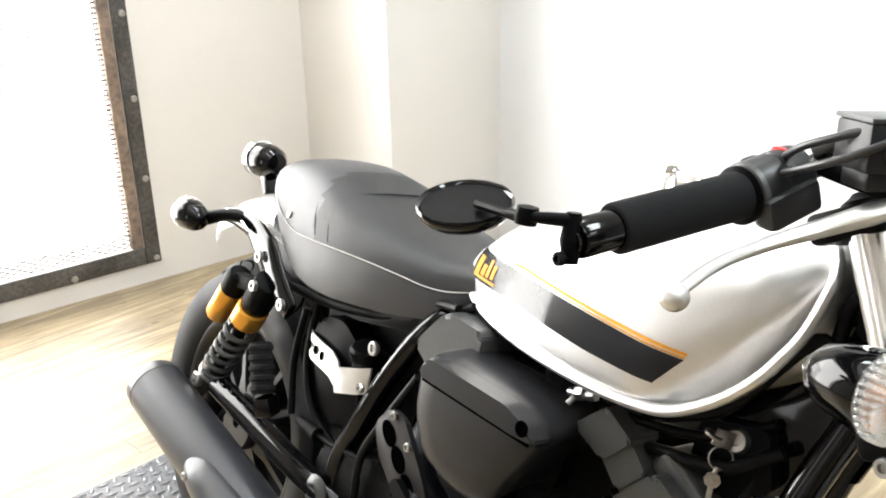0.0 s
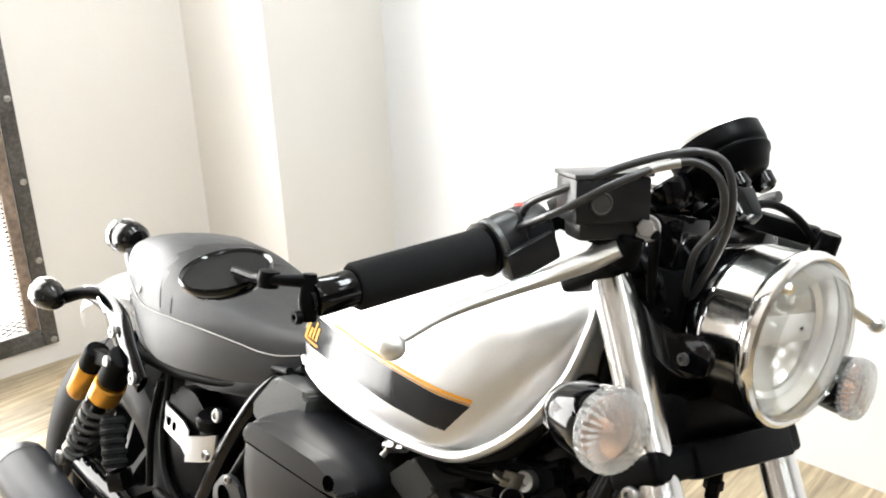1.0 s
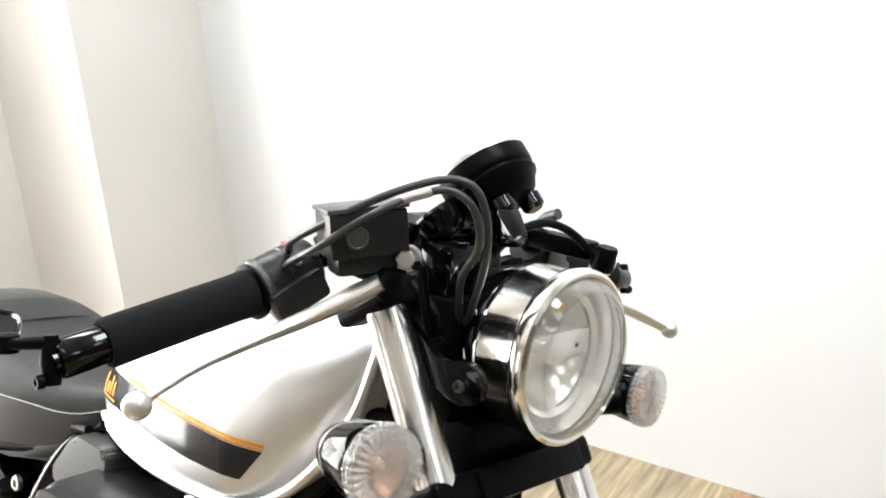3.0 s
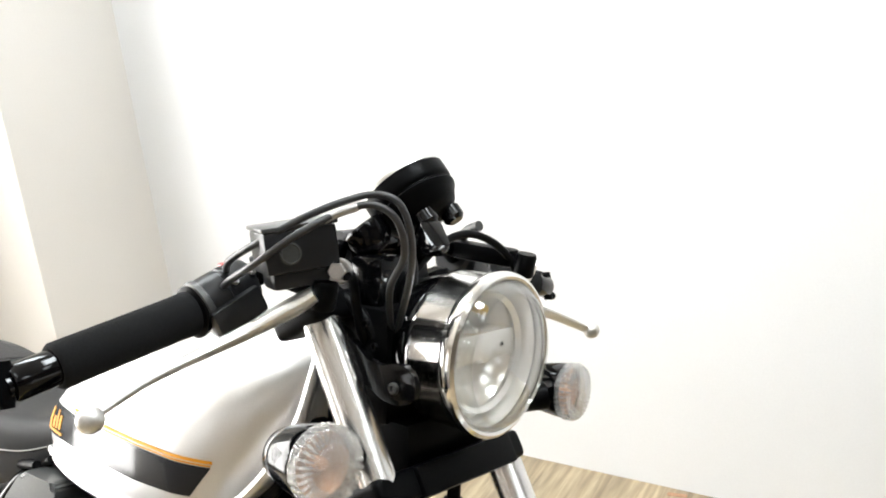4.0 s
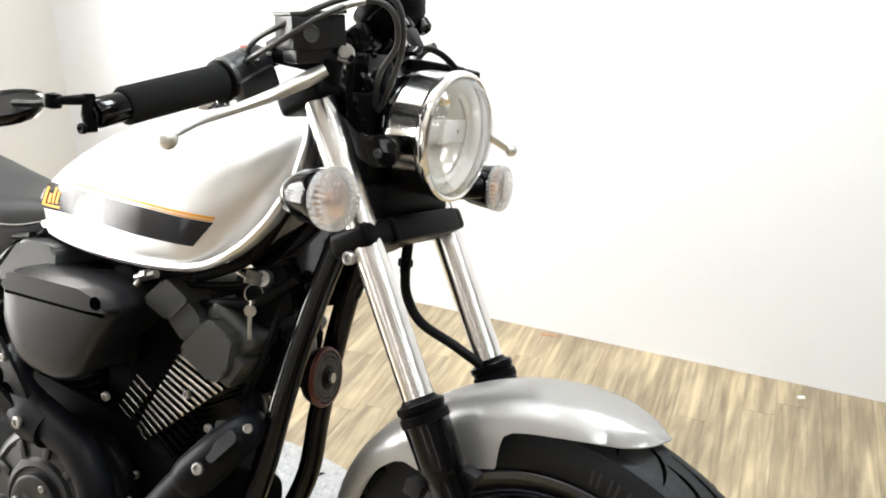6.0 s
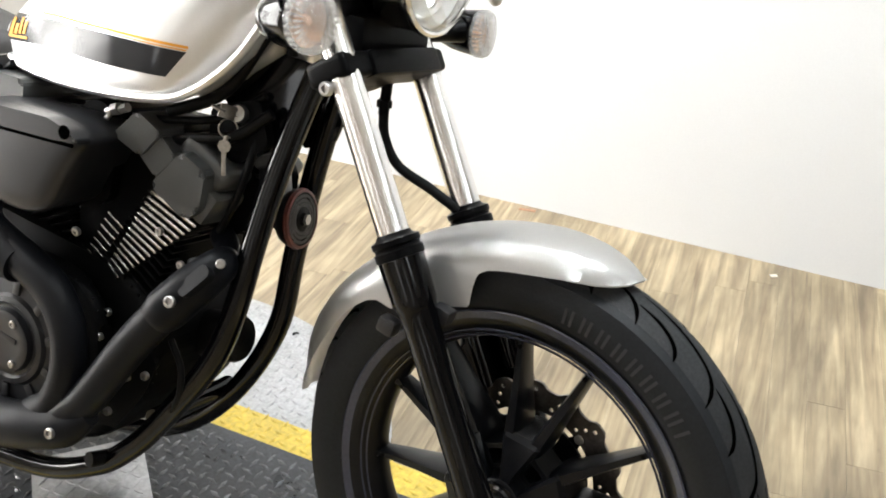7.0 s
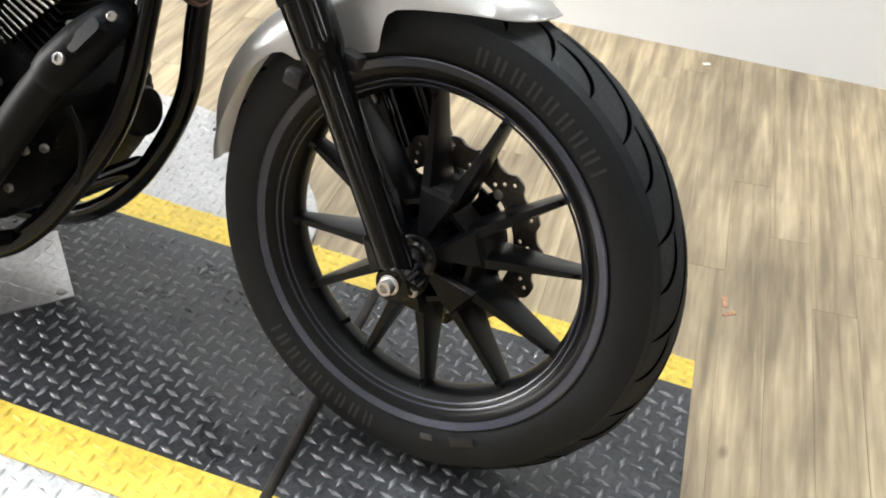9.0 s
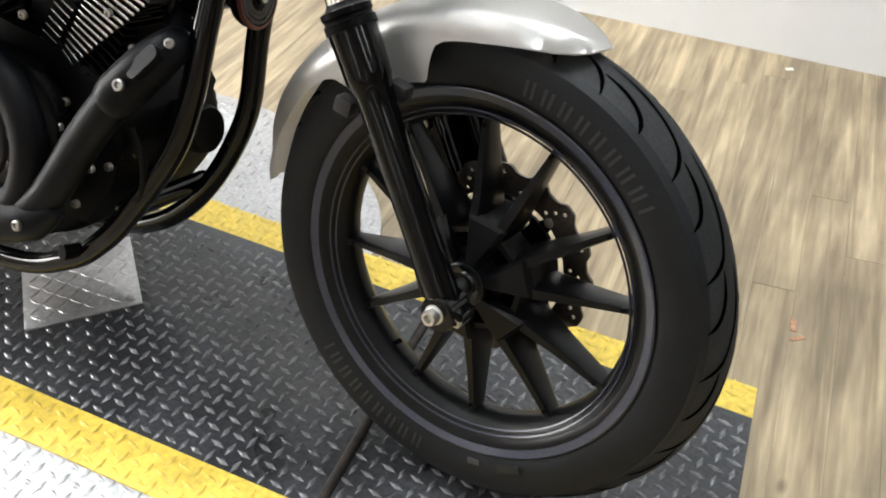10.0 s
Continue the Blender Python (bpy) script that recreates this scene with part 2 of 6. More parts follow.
def sheet(grid, thick=0.0):
    """Rows of points as one surface."""
    bm = bmesh.new()
    V = [[bm.verts.new(p) for p in row] for row in grid]
    for a, b in zip(V, V[1:]):
        for k in range(len(a) - 1):
            bm.faces.new((a[k], a[k + 1], b[k + 1], b[k]))
    if thick:
        bmesh.ops.solidify(bm, geom=bm.faces[:], thickness=thick)
    return bm


def bolt(place, axis, r=0.008, h=0.006):
    """A socket-head bolt."""
    return lathe([(r, 0), (r, h * 0.8), (r * 0.85, h), (r * 0.5, h), (r * 0.45, h * 0.4), (0, h * 0.4)], 12, place, axis)


def rounded(outline, r=0.01, n=4):
    """An outline with rounded corners."""
    out, k = [], len(outline)
    for i in range(k):
        p, a, b = Vector(outline[i]), Vector(outline[i - 1]), Vector(outline[(i + 1) % k])
        d0, d1 = (a - p), (b - p)
        rr = min(r, d0.length * 0.45, d1.length * 0.45)
        s, e = p + d0.normalized() * rr, p + d1.normalized() * rr
        for j in range(n + 1):
            t = j / n
            out.append(tuple((1 - t) ** 2 * s + 2 * t * (1 - t) * p + t * t * e))
    return out

# ---- room ----
def grained_floor():
    """Washed oak plank vinyl, each plank its own tone, with knots and streaks along the grain."""
    m = bpy.data.materials.new("washed oak plank")
    m.use_nodes = True
    nt = m.node_tree
    p = nt.nodes["Principled BSDF"]
    co = nt.nodes.new("ShaderNodeTexCoord")
    info = nt.nodes.new("ShaderNodeObjectInfo")
    shift = nt.nodes.new("ShaderNodeVectorMath")
    shift.operation = "MULTIPLY_ADD"
    shift.inputs[1].default_value = (1, 1, 1)
    geo = nt.nodes.new("ShaderNodeNewGeometry")
    isle = nt.nodes.new("ShaderNodeMath")
    isle.operation = "ADD"
    nt.links.new(info.outputs["Random"], isle.inputs[0])
    nt.links.new(geo.outputs["Random Per Island"], isle.inputs[1])
    scale = nt.nodes.new("ShaderNodeMath")
    scale.operation = "MULTIPLY"
    scale.inputs[1].default_value = 37.0
    nt.links.new(isle.outputs[0], scale.inputs[0])
    nt.links.new(co.outputs["Object"], shift.inputs[0])
    nt.links.new(scale.outputs[0], shift.inputs[2])
    mapping = nt.nodes.new("ShaderNodeMapping")
    mapping.inputs["Scale"].default_value = (28, 1.3, 1)
    nt.links.new(shift.outputs[0], mapping.inputs["Vector"])
    streak = nt.nodes.new("ShaderNodeTexNoise")
    streak.inputs["Scale"].default_value, streak.inputs["Detail"].default_value, streak.inputs["Distortion"].default_value = 1.5, 9, 1.0
    nt.links.new(mapping.outputs[0], streak.inputs["Vector"])
    ramp = nt.nodes.new("ShaderNodeValToRGB")
    ramp.color_ramp.elements[0].position, ramp.color_ramp.elements[0].color = 0.30, (0.225, 0.170, 0.108, 1)
    ramp.color_ramp.elements[1].position, ramp.color_ramp.elements[1].color = 0.70, (0.51, 0.412, 0.268, 1)
    e = ramp.color_ramp.elements.new(0.5)
    e.color = (0.385, 0.304, 0.192, 1)
    nt.links.new(streak.outputs["Fac"], ramp.inputs["Fac"])
    patch = nt.nodes.new("ShaderNodeTexNoise")
    patch.inputs["Scale"].default_value, patch.inputs["Detail"].default_value = 5.0, 5
    wide = nt.nodes.new("ShaderNodeMapping")
    wide.inputs["Scale"].default_value = (4.5, 0.42, 1)
    nt.links.new(geo.outputs["Position"], wide.inputs["Vector"])
    nt.links.new(wide.outputs[0], patch.inputs["Vector"])
    grey = nt.nodes.new("ShaderNodeMapRange")
    grey.inputs["From Min"].default_value, grey.inputs["From Max"].default_value = 0.44, 0.82
    nt.links.new(patch.outputs["Fac"], grey.inputs["Value"])
    mix = nt.nodes.new("ShaderNodeMix")
    mix.data_type = "RGBA"
    mix.inputs[7].default_value = (0.190, 0.146, 0.098, 1)
    nt.links.new(grey.outputs[0], mix.inputs["Factor"])
    nt.links.new(ramp.outputs["Color"], mix.inputs[6])
    knot = nt.nodes.new("ShaderNodeTexVoronoi")
    knot.inputs["Scale"].default_value = 4.2
    kmap = nt.nodes.new("ShaderNodeMapping")
    kmap.inputs["Scale"].default_value = (1.6, 0.9, 1)
    nt.links.new(geo.outputs["Position"], kmap.inputs["Vector"])
    nt.links.new(kmap.outputs[0], knot.inputs["Vector"])
    kr = nt.nodes.new("ShaderNodeMapRange")
    kr.inputs["From Min"].default_value, kr.inputs["From Max"].default_value = 0.03, 0.075
    kr.inputs["To Min"].default_value, kr.inputs["To Max"].default_value = 0.45, 1.0
    nt.links.new(knot.outputs["Distance"], kr.inputs["Value"])
    mul = nt.nodes.new("ShaderNodeMix")
    mul.data_type, mul.blend_type = "RGBA", "MULTIPLY"
    mul.inputs["Factor"].default_value = 1
    nt.links.new(mix.outputs[2], mul.inputs[6])
    nt.links.new(kr.outputs[0], mul.inputs[7])
    tone = nt.nodes.new("ShaderNodeMapRange")
    tone.inputs["From Max"].default_value = 2.0
    tone.inputs["To Min"].default_value, tone.inputs["To Max"].default_value = 0.95, 1.05
    nt.links.new(isle.outputs[0], tone.inputs["Value"])
    mul2 = nt.nodes.new("ShaderNodeMix")
    mul2.data_type, mul2.blend_type = "RGBA", "MULTIPLY"
    mul2.inputs["Factor"].default_value = 1
    nt.links.new(mul.outputs[2], mul2.inputs[6])
    nt.links.new(tone.outputs[0], mul2.inputs[7])
    dirt = nt.nodes.new("ShaderNodeTexNoise")
    dirt.inputs["Scale"].default_value, dirt.inputs["Detail"].default_value = 2.6, 6
    nt.links.new(geo.outputs["Position"], dirt.inputs["Vector"])
    dr = nt.nodes.new("ShaderNodeMapRange")
    dr.inputs["From Min"].default_value, dr.inputs["From Max"].default_value = 0.38, 0.62
    dr.inputs["To Min"].default_value, dr.inputs["To Max"].default_value = 0.76, 1.16
    nt.links.new(dirt.outputs["Fac"], dr.inputs["Value"])
    fleck = nt.nodes.new("ShaderNodeTexNoise")
    fleck.inputs["Scale"].default_value, fleck.inputs["Detail"].default_value = 1.0, 6
    fmap = nt.nodes.new("ShaderNodeMapping")
    fmap.inputs["Scale"].default_value = (70, 9, 1)
    nt.links.new(shift.outputs[0], fmap.inputs["Vector"])
    nt.links.new(fmap.outputs[0], fleck.inputs["Vector"])
    fr = nt.nodes.new("ShaderNodeMapRange")
    fr.inputs["From Min"].default_value, fr.inputs["From Max"].default_value = 0.30, 0.62
    fr.inputs["To Min"].default_value, fr.inputs["To Max"].default_value = 0.82, 1.06
    nt.links.new(fleck.outputs["Fac"], fr.inputs["Value"])
    both = nt.nodes.new("ShaderNodeMath")
    both.operation = "MULTIPLY"
    nt.links.new(dr.outputs[0], both.inputs[0])
    nt.links.new(fr.outputs[0], both.inputs[1])
    mul3 = nt.nodes.new("ShaderNodeMix")
    mul3.data_type, mul3.blend_type = "RGBA", "MULTIPLY"
    mul3.inputs["Factor"].default_value = 1
    nt.links.new(mul2.outputs[2], mul3.inputs[6])
    nt.links.new(both.outputs[0], mul3.inputs[7])
    nt.links.new(mul3.outputs[2], p.inputs["Base Color"])
    p.inputs["Roughness"].default_value = 0.42
    b = nt.nodes.new("ShaderNodeBump")
    b.inputs["Strength"].default_value, b.inputs["Distance"].default_value = 0.25, 0.001
    nt.links.new(streak.outputs["Fac"], b.inputs["Height"])
    nt.links.new(b.outputs["Normal"], p.inputs["Normal"])
    return m


PLANK = grained_floor()
GROUT = material("floor joint", (0.30, 0.24, 0.165), 0.8)
WALLPAINT = material("white wall paint", (0.695, 0.70, 0.71), 0.6, grain=0.015, scale=180, bump=0.06, stain=0.02, stain_scale=1.2)
CEILPAINT = material("white ceiling paint", (0.8, 0.8, 0.79), 0.8, grain=0.02, stain=0.02)
RUSTY = material("worn steel angle", (0.10, 0.095, 0.09), 0.5, 0.5, grain=0.35, scale=90, bump=0.2, stain=0.4, stain_scale=9, rough_var=0.15)
RUST_WOOD = material("rusty weathered batten", (0.2, 0.15, 0.115), 0.8, 0, grain=0.35, scale=60, bump=0.3, stain=0.35, stain_scale=7)
DECK = material("worn black tread plate", (0.037, 0.039, 0.044), 0.36, 0.15, grain=0.4, scale=120, bump=0.15, stain=0.5, stain_scale=5, rough_var=0.14)
TREADS = material("scuffed tread bars", (0.15, 0.153, 0.162), 0.33, 0.6, grain=0.4, scale=150, stain=0.4, stain_scale=6, rough_var=0.1)
YELLOW = material("worn yellow safety paint", (0.70, 0.51, 0.08), 0.4, 0, 0, grain=0.18, scale=90, bump=0.1, stain=0.2, stain_scale=9, rough_var=0.1)
PLATE = material("bright tread plate", (0.46, 0.462, 0.47), 0.46, 0.75, grain=0.15, scale=130, bump=0.1, stain=0.15, stain_scale=7, rough_var=0.1)
HINGE = material("rusty black hinge", (0.018, 0.013, 0.010), 0.6, 0.2, grain=0.5, scale=70, bump=0.4, stain=0.5, stain_scale=20)
DAY = glow("bright daylight outside", (1.0, 0.985, 0.96), 7.0)

X0, X1, Y0, Y1 = -2.98, 5.0, -3.4, 1.555


def structure(name, bm, mat, label, category, smooth=30):
    ob = part(name, bm, mat, None, "", smooth)
    return tagged(ob, label, category, kind="structure")


# floor bed, with the planks laid on it further down
structure("floor", box(X0 - 0.2, X1 + 0.2, Y0 - 0.2, Y1 + 0.2, FLOOR - 0.1, FLOOR - 0.0015), GROUT, "washed oak plank vinyl floor with knots and grey streaks", "floor")
structure("wall_north", box(X0 - 0.2, X1 + 0.2, Y1, Y1 + 0.15, FLOOR - 0.1, CEIL + 0.1), WALLPAINT, "plain white painted wall beside the motorcycle", "wall")
# White paint warmed to stand for the beige, dimmer light on these walls.
BEIGE_SHADED = material("white wall paint with beige shading", (0.70, 0.672, 0.635), 0.6, grain=0.015, scale=180, bump=0.06, stain=0.04, stain_scale=0.9)
BROWNWALL = material("brown wall paint", (0.35, 0.31, 0.27), 0.6, grain=0.03, scale=180, bump=0.06, stain=0.05, stain_scale=1.2)
structure("wall_south", box(X0 - 0.2, X1 + 0.2, Y0 - 0.15, Y0, FLOOR - 0.1, CEIL + 0.1), BROWNWALL, "plain brown painted wall", "wall")
DARKWALL = material("brown plaster", (0.13, 0.105, 0.08), 0.6, grain=0.03, scale=180, bump=0.06, stain=0.05, stain_scale=1.2)
structure("wall_east", box(X1, X1 + 0.15, Y0, Y1, FLOOR - 0.1, CEIL + 0.1), DARKWALL, "plain brown plastered wall", "wall")
structure("ceiling", box(X0 - 0.2, X1 + 0.2, Y0 - 0.2, Y1 + 0.2, CEIL, CEIL + 0.15), CEILPAINT, "plain white ceiling", "ceiling")
structure("wall_column", box(X0, -2.45, 1.085, Y1, FLOOR - 0.1, CEIL), BEIGE_SHADED, "white boxed-in column in the corner of the room", "column")
# wall with the screened opening
OY0, OY1, OZ0, OZ1 = -1.35, 0.405, 0.115, 2.35
wall = [box(X0 - 0.15, X0, OY1, Y1, FLOOR - 0.1, CEIL), box(X0 - 0.15, X0, Y0, OY0, FLOOR - 0.1, CEIL),
        box(X0 - 0.15, X0, OY0, OY1, FLOOR - 0.1, OZ0), box(X0 - 0.15, X0, OY0, OY1, OZ1, CEIL)]
structure("wall_west", joined(*wall), BEIGE_SHADED, "white painted wall, beige shading in its colour, with a screened opening", "wall")
structure("backdrop", box(X0 - 1.6, X0 - 1.55, -4.0, 3.0, -1.5, 4.5), DAY, "plain bright daylight outside the opening", "daylight")

# ---- screen in the opening ----
screen = thing("mesh_screen", "expanded metal mesh screen in a rusty bolted steel frame", "screen")
fr = [box(X0 + 0.002, X0 + 0.010, OY1 + 0.012, OY1 + 0.062, OZ0 - 0.06, OZ1 + 0.06, 0.002),
      box(X0 + 0.002, X0 + 0.010, OY0 - 0.06, OY1 + 0.010, OZ0 - 0.06, OZ0, 0.002),
      box(X0 + 0.002, X0 + 0.010, OY0 - 0.06, OY0, OZ0, OZ1, 0.002),
      box(X0 + 0.002, X0 + 0.010, OY0 - 0.06, OY1 + 0.010, OZ1, OZ1 + 0.06, 0.002)]
for i, b in enumerate(fr):
    part("frame_bar", b, RUSTY, screen)
part("batten", box(X0 - 0.03, X0 + 0.005, OY1 - 0.028, OY1 + 0.010, OZ0, OZ1, 0.003), RUST_WOOD, screen, "weathered brown batten with rust stains")
for z in (0.07, 0.355, 0.623, 0.893, 1.16, 1.43, 1.7, 1.97, 2.24):
    part("bolt", bolt((X0 + 0.010, OY1 + 0.045, z), (1, 0, 0), 0.011, 0.006), STEEL, screen)
for y in (0.17, -0.1, -0.37, -0.64):
    part("bolt", bolt((X0 + 0.010, y, OZ0 - 0.045), (1, 0, 0), 0.011, 0.006), STEEL, screen)
# the mesh: flattened diamonds of thin strand
vs, fs = [], []
PW, PH, RS = 0.034, 0.016, 0.0019


def strand(a, b):
    d = np.subtract(b, a)
    s = np.array((0, -d[2], d[1]))
    s = s / np.linalg.norm(s) * RS
    n = np.array((0.002, 0, 0))
    k = len(vs)
    for q in (a, b):
        for o in (s, n, -s, -n):
            vs.append(tuple(np.add(q, o)))
    fs.extend([(k + i, k + (i + 1) % 4, k + 4 + (i + 1) % 4, k + 4 + i) for i in range(4)])


for i in range(int((OY1 - OY0) / PW) + 1):
    for j in range(int((OZ1 - OZ0) / PH) + 1):
        y, z = OY1 - i * PW, OZ0 + j * PH
        if (z < 1.35 and y > -0.5):
            xm = X0 - 0.012
            strand((xm, y, z), (xm, y - PW / 2, z + PH / 2))
            strand((xm, y - PW / 2, z + PH / 2), (xm, y - PW, z))
            strand((xm, y - PW, z), (xm, y - PW / 2, z - PH / 2))
            strand((xm, y - PW / 2, z - PH / 2), (xm, y, z))
me = bpy.data.meshes.new("mesh")
me.from_pydata(vs, [], fs)
me.materials.append(RUSTY)
mesh_ob = new("mesh", me)
mesh_ob.parent = screen
tagged(mesh_ob, "expanded metal diamond mesh", kind="stuff")

# ---- lift platform ----
SL, SF = math.tan(radians(2.6)), math.tan(radians(0.4))   # the near and the far stripe run slightly across the room
SX = math.tan(radians(7.5))   # cross seams


def deck_point(x, y, z=0.0):
    """Deck coordinates to the room."""
    return (x - SX * y, y + x * (SL + (SF - SL) * (y + 0.17) / 0.48), z)


platform = thing("lift_platform", "black tread plate bike lift platform with yellow stripes", "platform")


def deck_plate(name, x0, x1, y0, y1, mat, top=0.0, bottom=FLOOR, label="", cells=1):
    pts = [(x0, y0), (x1, y0), (x1, y1), (x0, y1)]
    bm = loft([[deck_point(x, y, bottom) for x, y in pts], [deck_point(x, y, top) for x, y in pts]])
    return part(name, bm, mat, platform, label)


def tread_bars(name, region, mat, z=0.0, turn=0.0, pitch=0.0240, size=(0.0280, 0.0088, 0.0030)):
    """Raised lozenges in two directions, as rolled into tread plate; region: a list of (x0, x1, y0, y1, inside)."""
    vs, fs = [], []
    L, W, H = size
    for x0, x1, y0, y1, inside in region:
        nx, ny = int((x1 - x0) / pitch) + 1, int((y1 - y0) / pitch) + 1
        for i in range(nx):
            for j in range(ny):
                x, y = x0 + (i + 0.5) * pitch, y0 + (j + 0.5) * pitch
                if not (x0 + 0.006 < x < x1 - 0.006 and y0 + 0.006 < y < y1 - 0.006) or (inside and not inside(x, y)):
                    continue
                a = turn + (radians(78) if (i + j) % 2 else radians(-12))
                c, s = math.cos(a), math.sin(a)
                k = len(vs)
                shape = [(-L / 2, 0, 0), (0, -W / 2, 0), (L / 2, 0, 0), (0, W / 2, 0), (-L * 0.34, 0, H), (0, -W * 0.28, H), (L * 0.34, 0, H), (0, W * 0.28, H)]
                for u, v, h in shape:
                    vs.append(deck_point(x + c * u - s * v, y + s * u + c * v, z + h))
                fs.extend([(k, k + 1, k + 5, k + 4), (k + 1, k + 2, k + 6, k + 5), (k + 2, k + 3, k + 7, k + 6), (k + 3, k, k + 4, k + 7), (k + 4, k + 5, k + 6, k + 7)])
    me = bpy.data.meshes.new(name)
    me.from_pydata(vs, [], fs)
    for p in me.polygons:
        p.use_smooth = True
    me.materials.append(mat)
    ob = new(name, me)
    ob.parent = platform
    return tagged(ob, "raised diamond tread bars", kind="stuff")


DX0, DX1 = -1.93, 0.40
NI, NO, FI, FO = -0.148, -0.228, 0.302, 0.370
deck_plate("front_deck", -0.158, DX1, NI, FI, DECK)
deck_plate("rear_deck", DX0, -0.164, NI, FI, DECK)
deck_plate("near_stripe", DX0, DX1, NO, NI, YELLOW, 0.0, FLOOR, "worn yellow painted edge stripe")
deck_plate("far_stripe", DX0, DX1, FI, FO, YELLOW, 0.0, FLOOR, "worn yellow painted edge stripe")
part("seam", tube([deck_point(-0.161, NO), deck_point(-0.161, FI)], 0.0085, 10), HINGE, platform, "dark rusty hinge seam")
tread_bars("deck_tread", [(-0.155, DX1, NI, FI, None), (DX0, -0.167, NI, FI, None)], TREADS)
tread_bars("stripe_tread", [(DX0, DX1, NO, NI, None), (DX0, DX1, FI, FO, None)], YELLOW)
# rounded bright side plates
EC, EA, EB = -0.86, 0.53, 0.33


def side_plate(base, sign):
    loop = [(EC + EA * math.cos(a), base + sign * EB * math.sin(a)) for a in (math.pi * k / 40 for k in range(41))]
    bm = loft([[deck_point(x, y, FLOOR) for x, y in loop], [deck_point(x, y, -0.003) for x, y in loop]])
    part("side_plate", bm, PLATE, platform, "bright aluminium tread plate with a rounded edge")
    y0, y1 = sorted((base, base + sign * EB))
    ob = tread_bars("plate_tread", [(EC - EA, EC + EA, y0, y1, lambda x, y: ((x - EC) / (EA - 0.014)) ** 2 + ((y - base) / (EB - 0.014)) ** 2 < 1)], PLATE, -0.003)
    for a in (0.25, 0.7, 1.2, 1.9, 2.5):
        x, y = EC + (EA - 0.05) * math.cos(a), base + sign * (EB - 0.05) * math.sin(a)
        part("screw", lathe([(0.008, 0), (0.008, 0.001), (0.003, 0.002), (0, 0.001)], 10, deck_point(x, y, -0.003)), PLASTIC, platform)


side_plate(FO, 1)
side_plate(NO, -1)
# square cover plate laid cornerwise on the deck
cover = thing("cover_plate", "square bright tread plate screwed cornerwise on the deck", "plate")
CQ = Matrix.Translation((-0.664, 0.062, 0.0)) @ pose(0, 0, 0, 0, 0, 139)
part("plate", moved(box(0, 0.205, 0, 0.200, 0.0005, 0.004, 0.001), CQ), PLATE, cover)
vs, fs = [], []
for i in range(8):
    for j in range(8):
        a = radians(45) if (i + j) % 2 else radians(-45)
        c, s, k = math.cos(a), math.sin(a), len(vs)
        for u, v, h in [(-0.0135, 0, 0), (0, -0.003, 0), (0.0135, 0, 0), (0, 0.003, 0), (-0.008, 0, 0.0013), (0, -0.0008, 0.0013), (0.008, 0, 0.0013), (0, 0.0008, 0.0013)]:
            vs.append(tuple(CQ @ Vector((0.024 + i * 0.0225 + c * u - s * v, 0.022 + j * 0.0225 + s * u + c * v, 0.004 + h))))
        fs.extend([(k, k + 1, k + 5, k + 4), (k + 1, k + 2, k + 6, k + 5), (k + 2, k + 3, k + 7, k + 6), (k + 3, k, k + 4, k + 7), (k + 4, k + 5, k + 6, k + 7)])
me = bpy.data.meshes.new("tread")
me.from_pydata(vs, [], fs)
me.materials.append(PLATE)
ct = new("tread", me)
ct.parent = cover
tagged(ct, "raised diamond tread bars", kind="stuff")
part("screw", lathe([(0.009, 0), (0.009, 0.002), (0.004, 0.003), (0, 0.002)], 10, CQ @ Vector((0.018, 0.018, 0.004))), STEEL, cover)

# ---- lamps: ceiling fittings, and daylight through the opening and slim windows behind the walk ----
for x, y, w in ((-1.6, 0.5, 32), (0.5, 0.45, 42), (2.4, 0.4, 9), (-1.4, -0.6, 11), (0.5, -0.7, 9), (3.3, -0.6, 12), (3.3, -2.3, 8)):
    area_lamp("ceiling_lamp", pose(x, y, CEIL - 0.03, 0, 0, 0), 1.2, 0.3, w, (0.895, 0.965, 1.0))
area_lamp("daylight_lamp", pose(X0 - 0.05, (OY0 + OY1) / 2, 1.25, 0, -90, 0), 2.1, 1.7, 76, (1.0, 0.995, 0.98))
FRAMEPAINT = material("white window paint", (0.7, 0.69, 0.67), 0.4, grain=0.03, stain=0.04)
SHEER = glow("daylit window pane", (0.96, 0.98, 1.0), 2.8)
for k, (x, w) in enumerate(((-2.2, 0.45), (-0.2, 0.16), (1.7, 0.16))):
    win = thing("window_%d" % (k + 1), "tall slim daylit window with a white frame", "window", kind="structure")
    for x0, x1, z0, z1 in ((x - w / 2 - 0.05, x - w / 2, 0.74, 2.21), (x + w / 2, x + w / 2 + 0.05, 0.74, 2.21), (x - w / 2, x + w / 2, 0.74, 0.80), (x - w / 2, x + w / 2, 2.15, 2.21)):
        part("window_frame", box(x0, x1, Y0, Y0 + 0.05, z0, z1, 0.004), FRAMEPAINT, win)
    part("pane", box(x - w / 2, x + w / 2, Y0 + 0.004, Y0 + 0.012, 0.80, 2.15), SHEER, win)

# ---- motorcycle ----
from mathutils.bvhtree import BVHTree

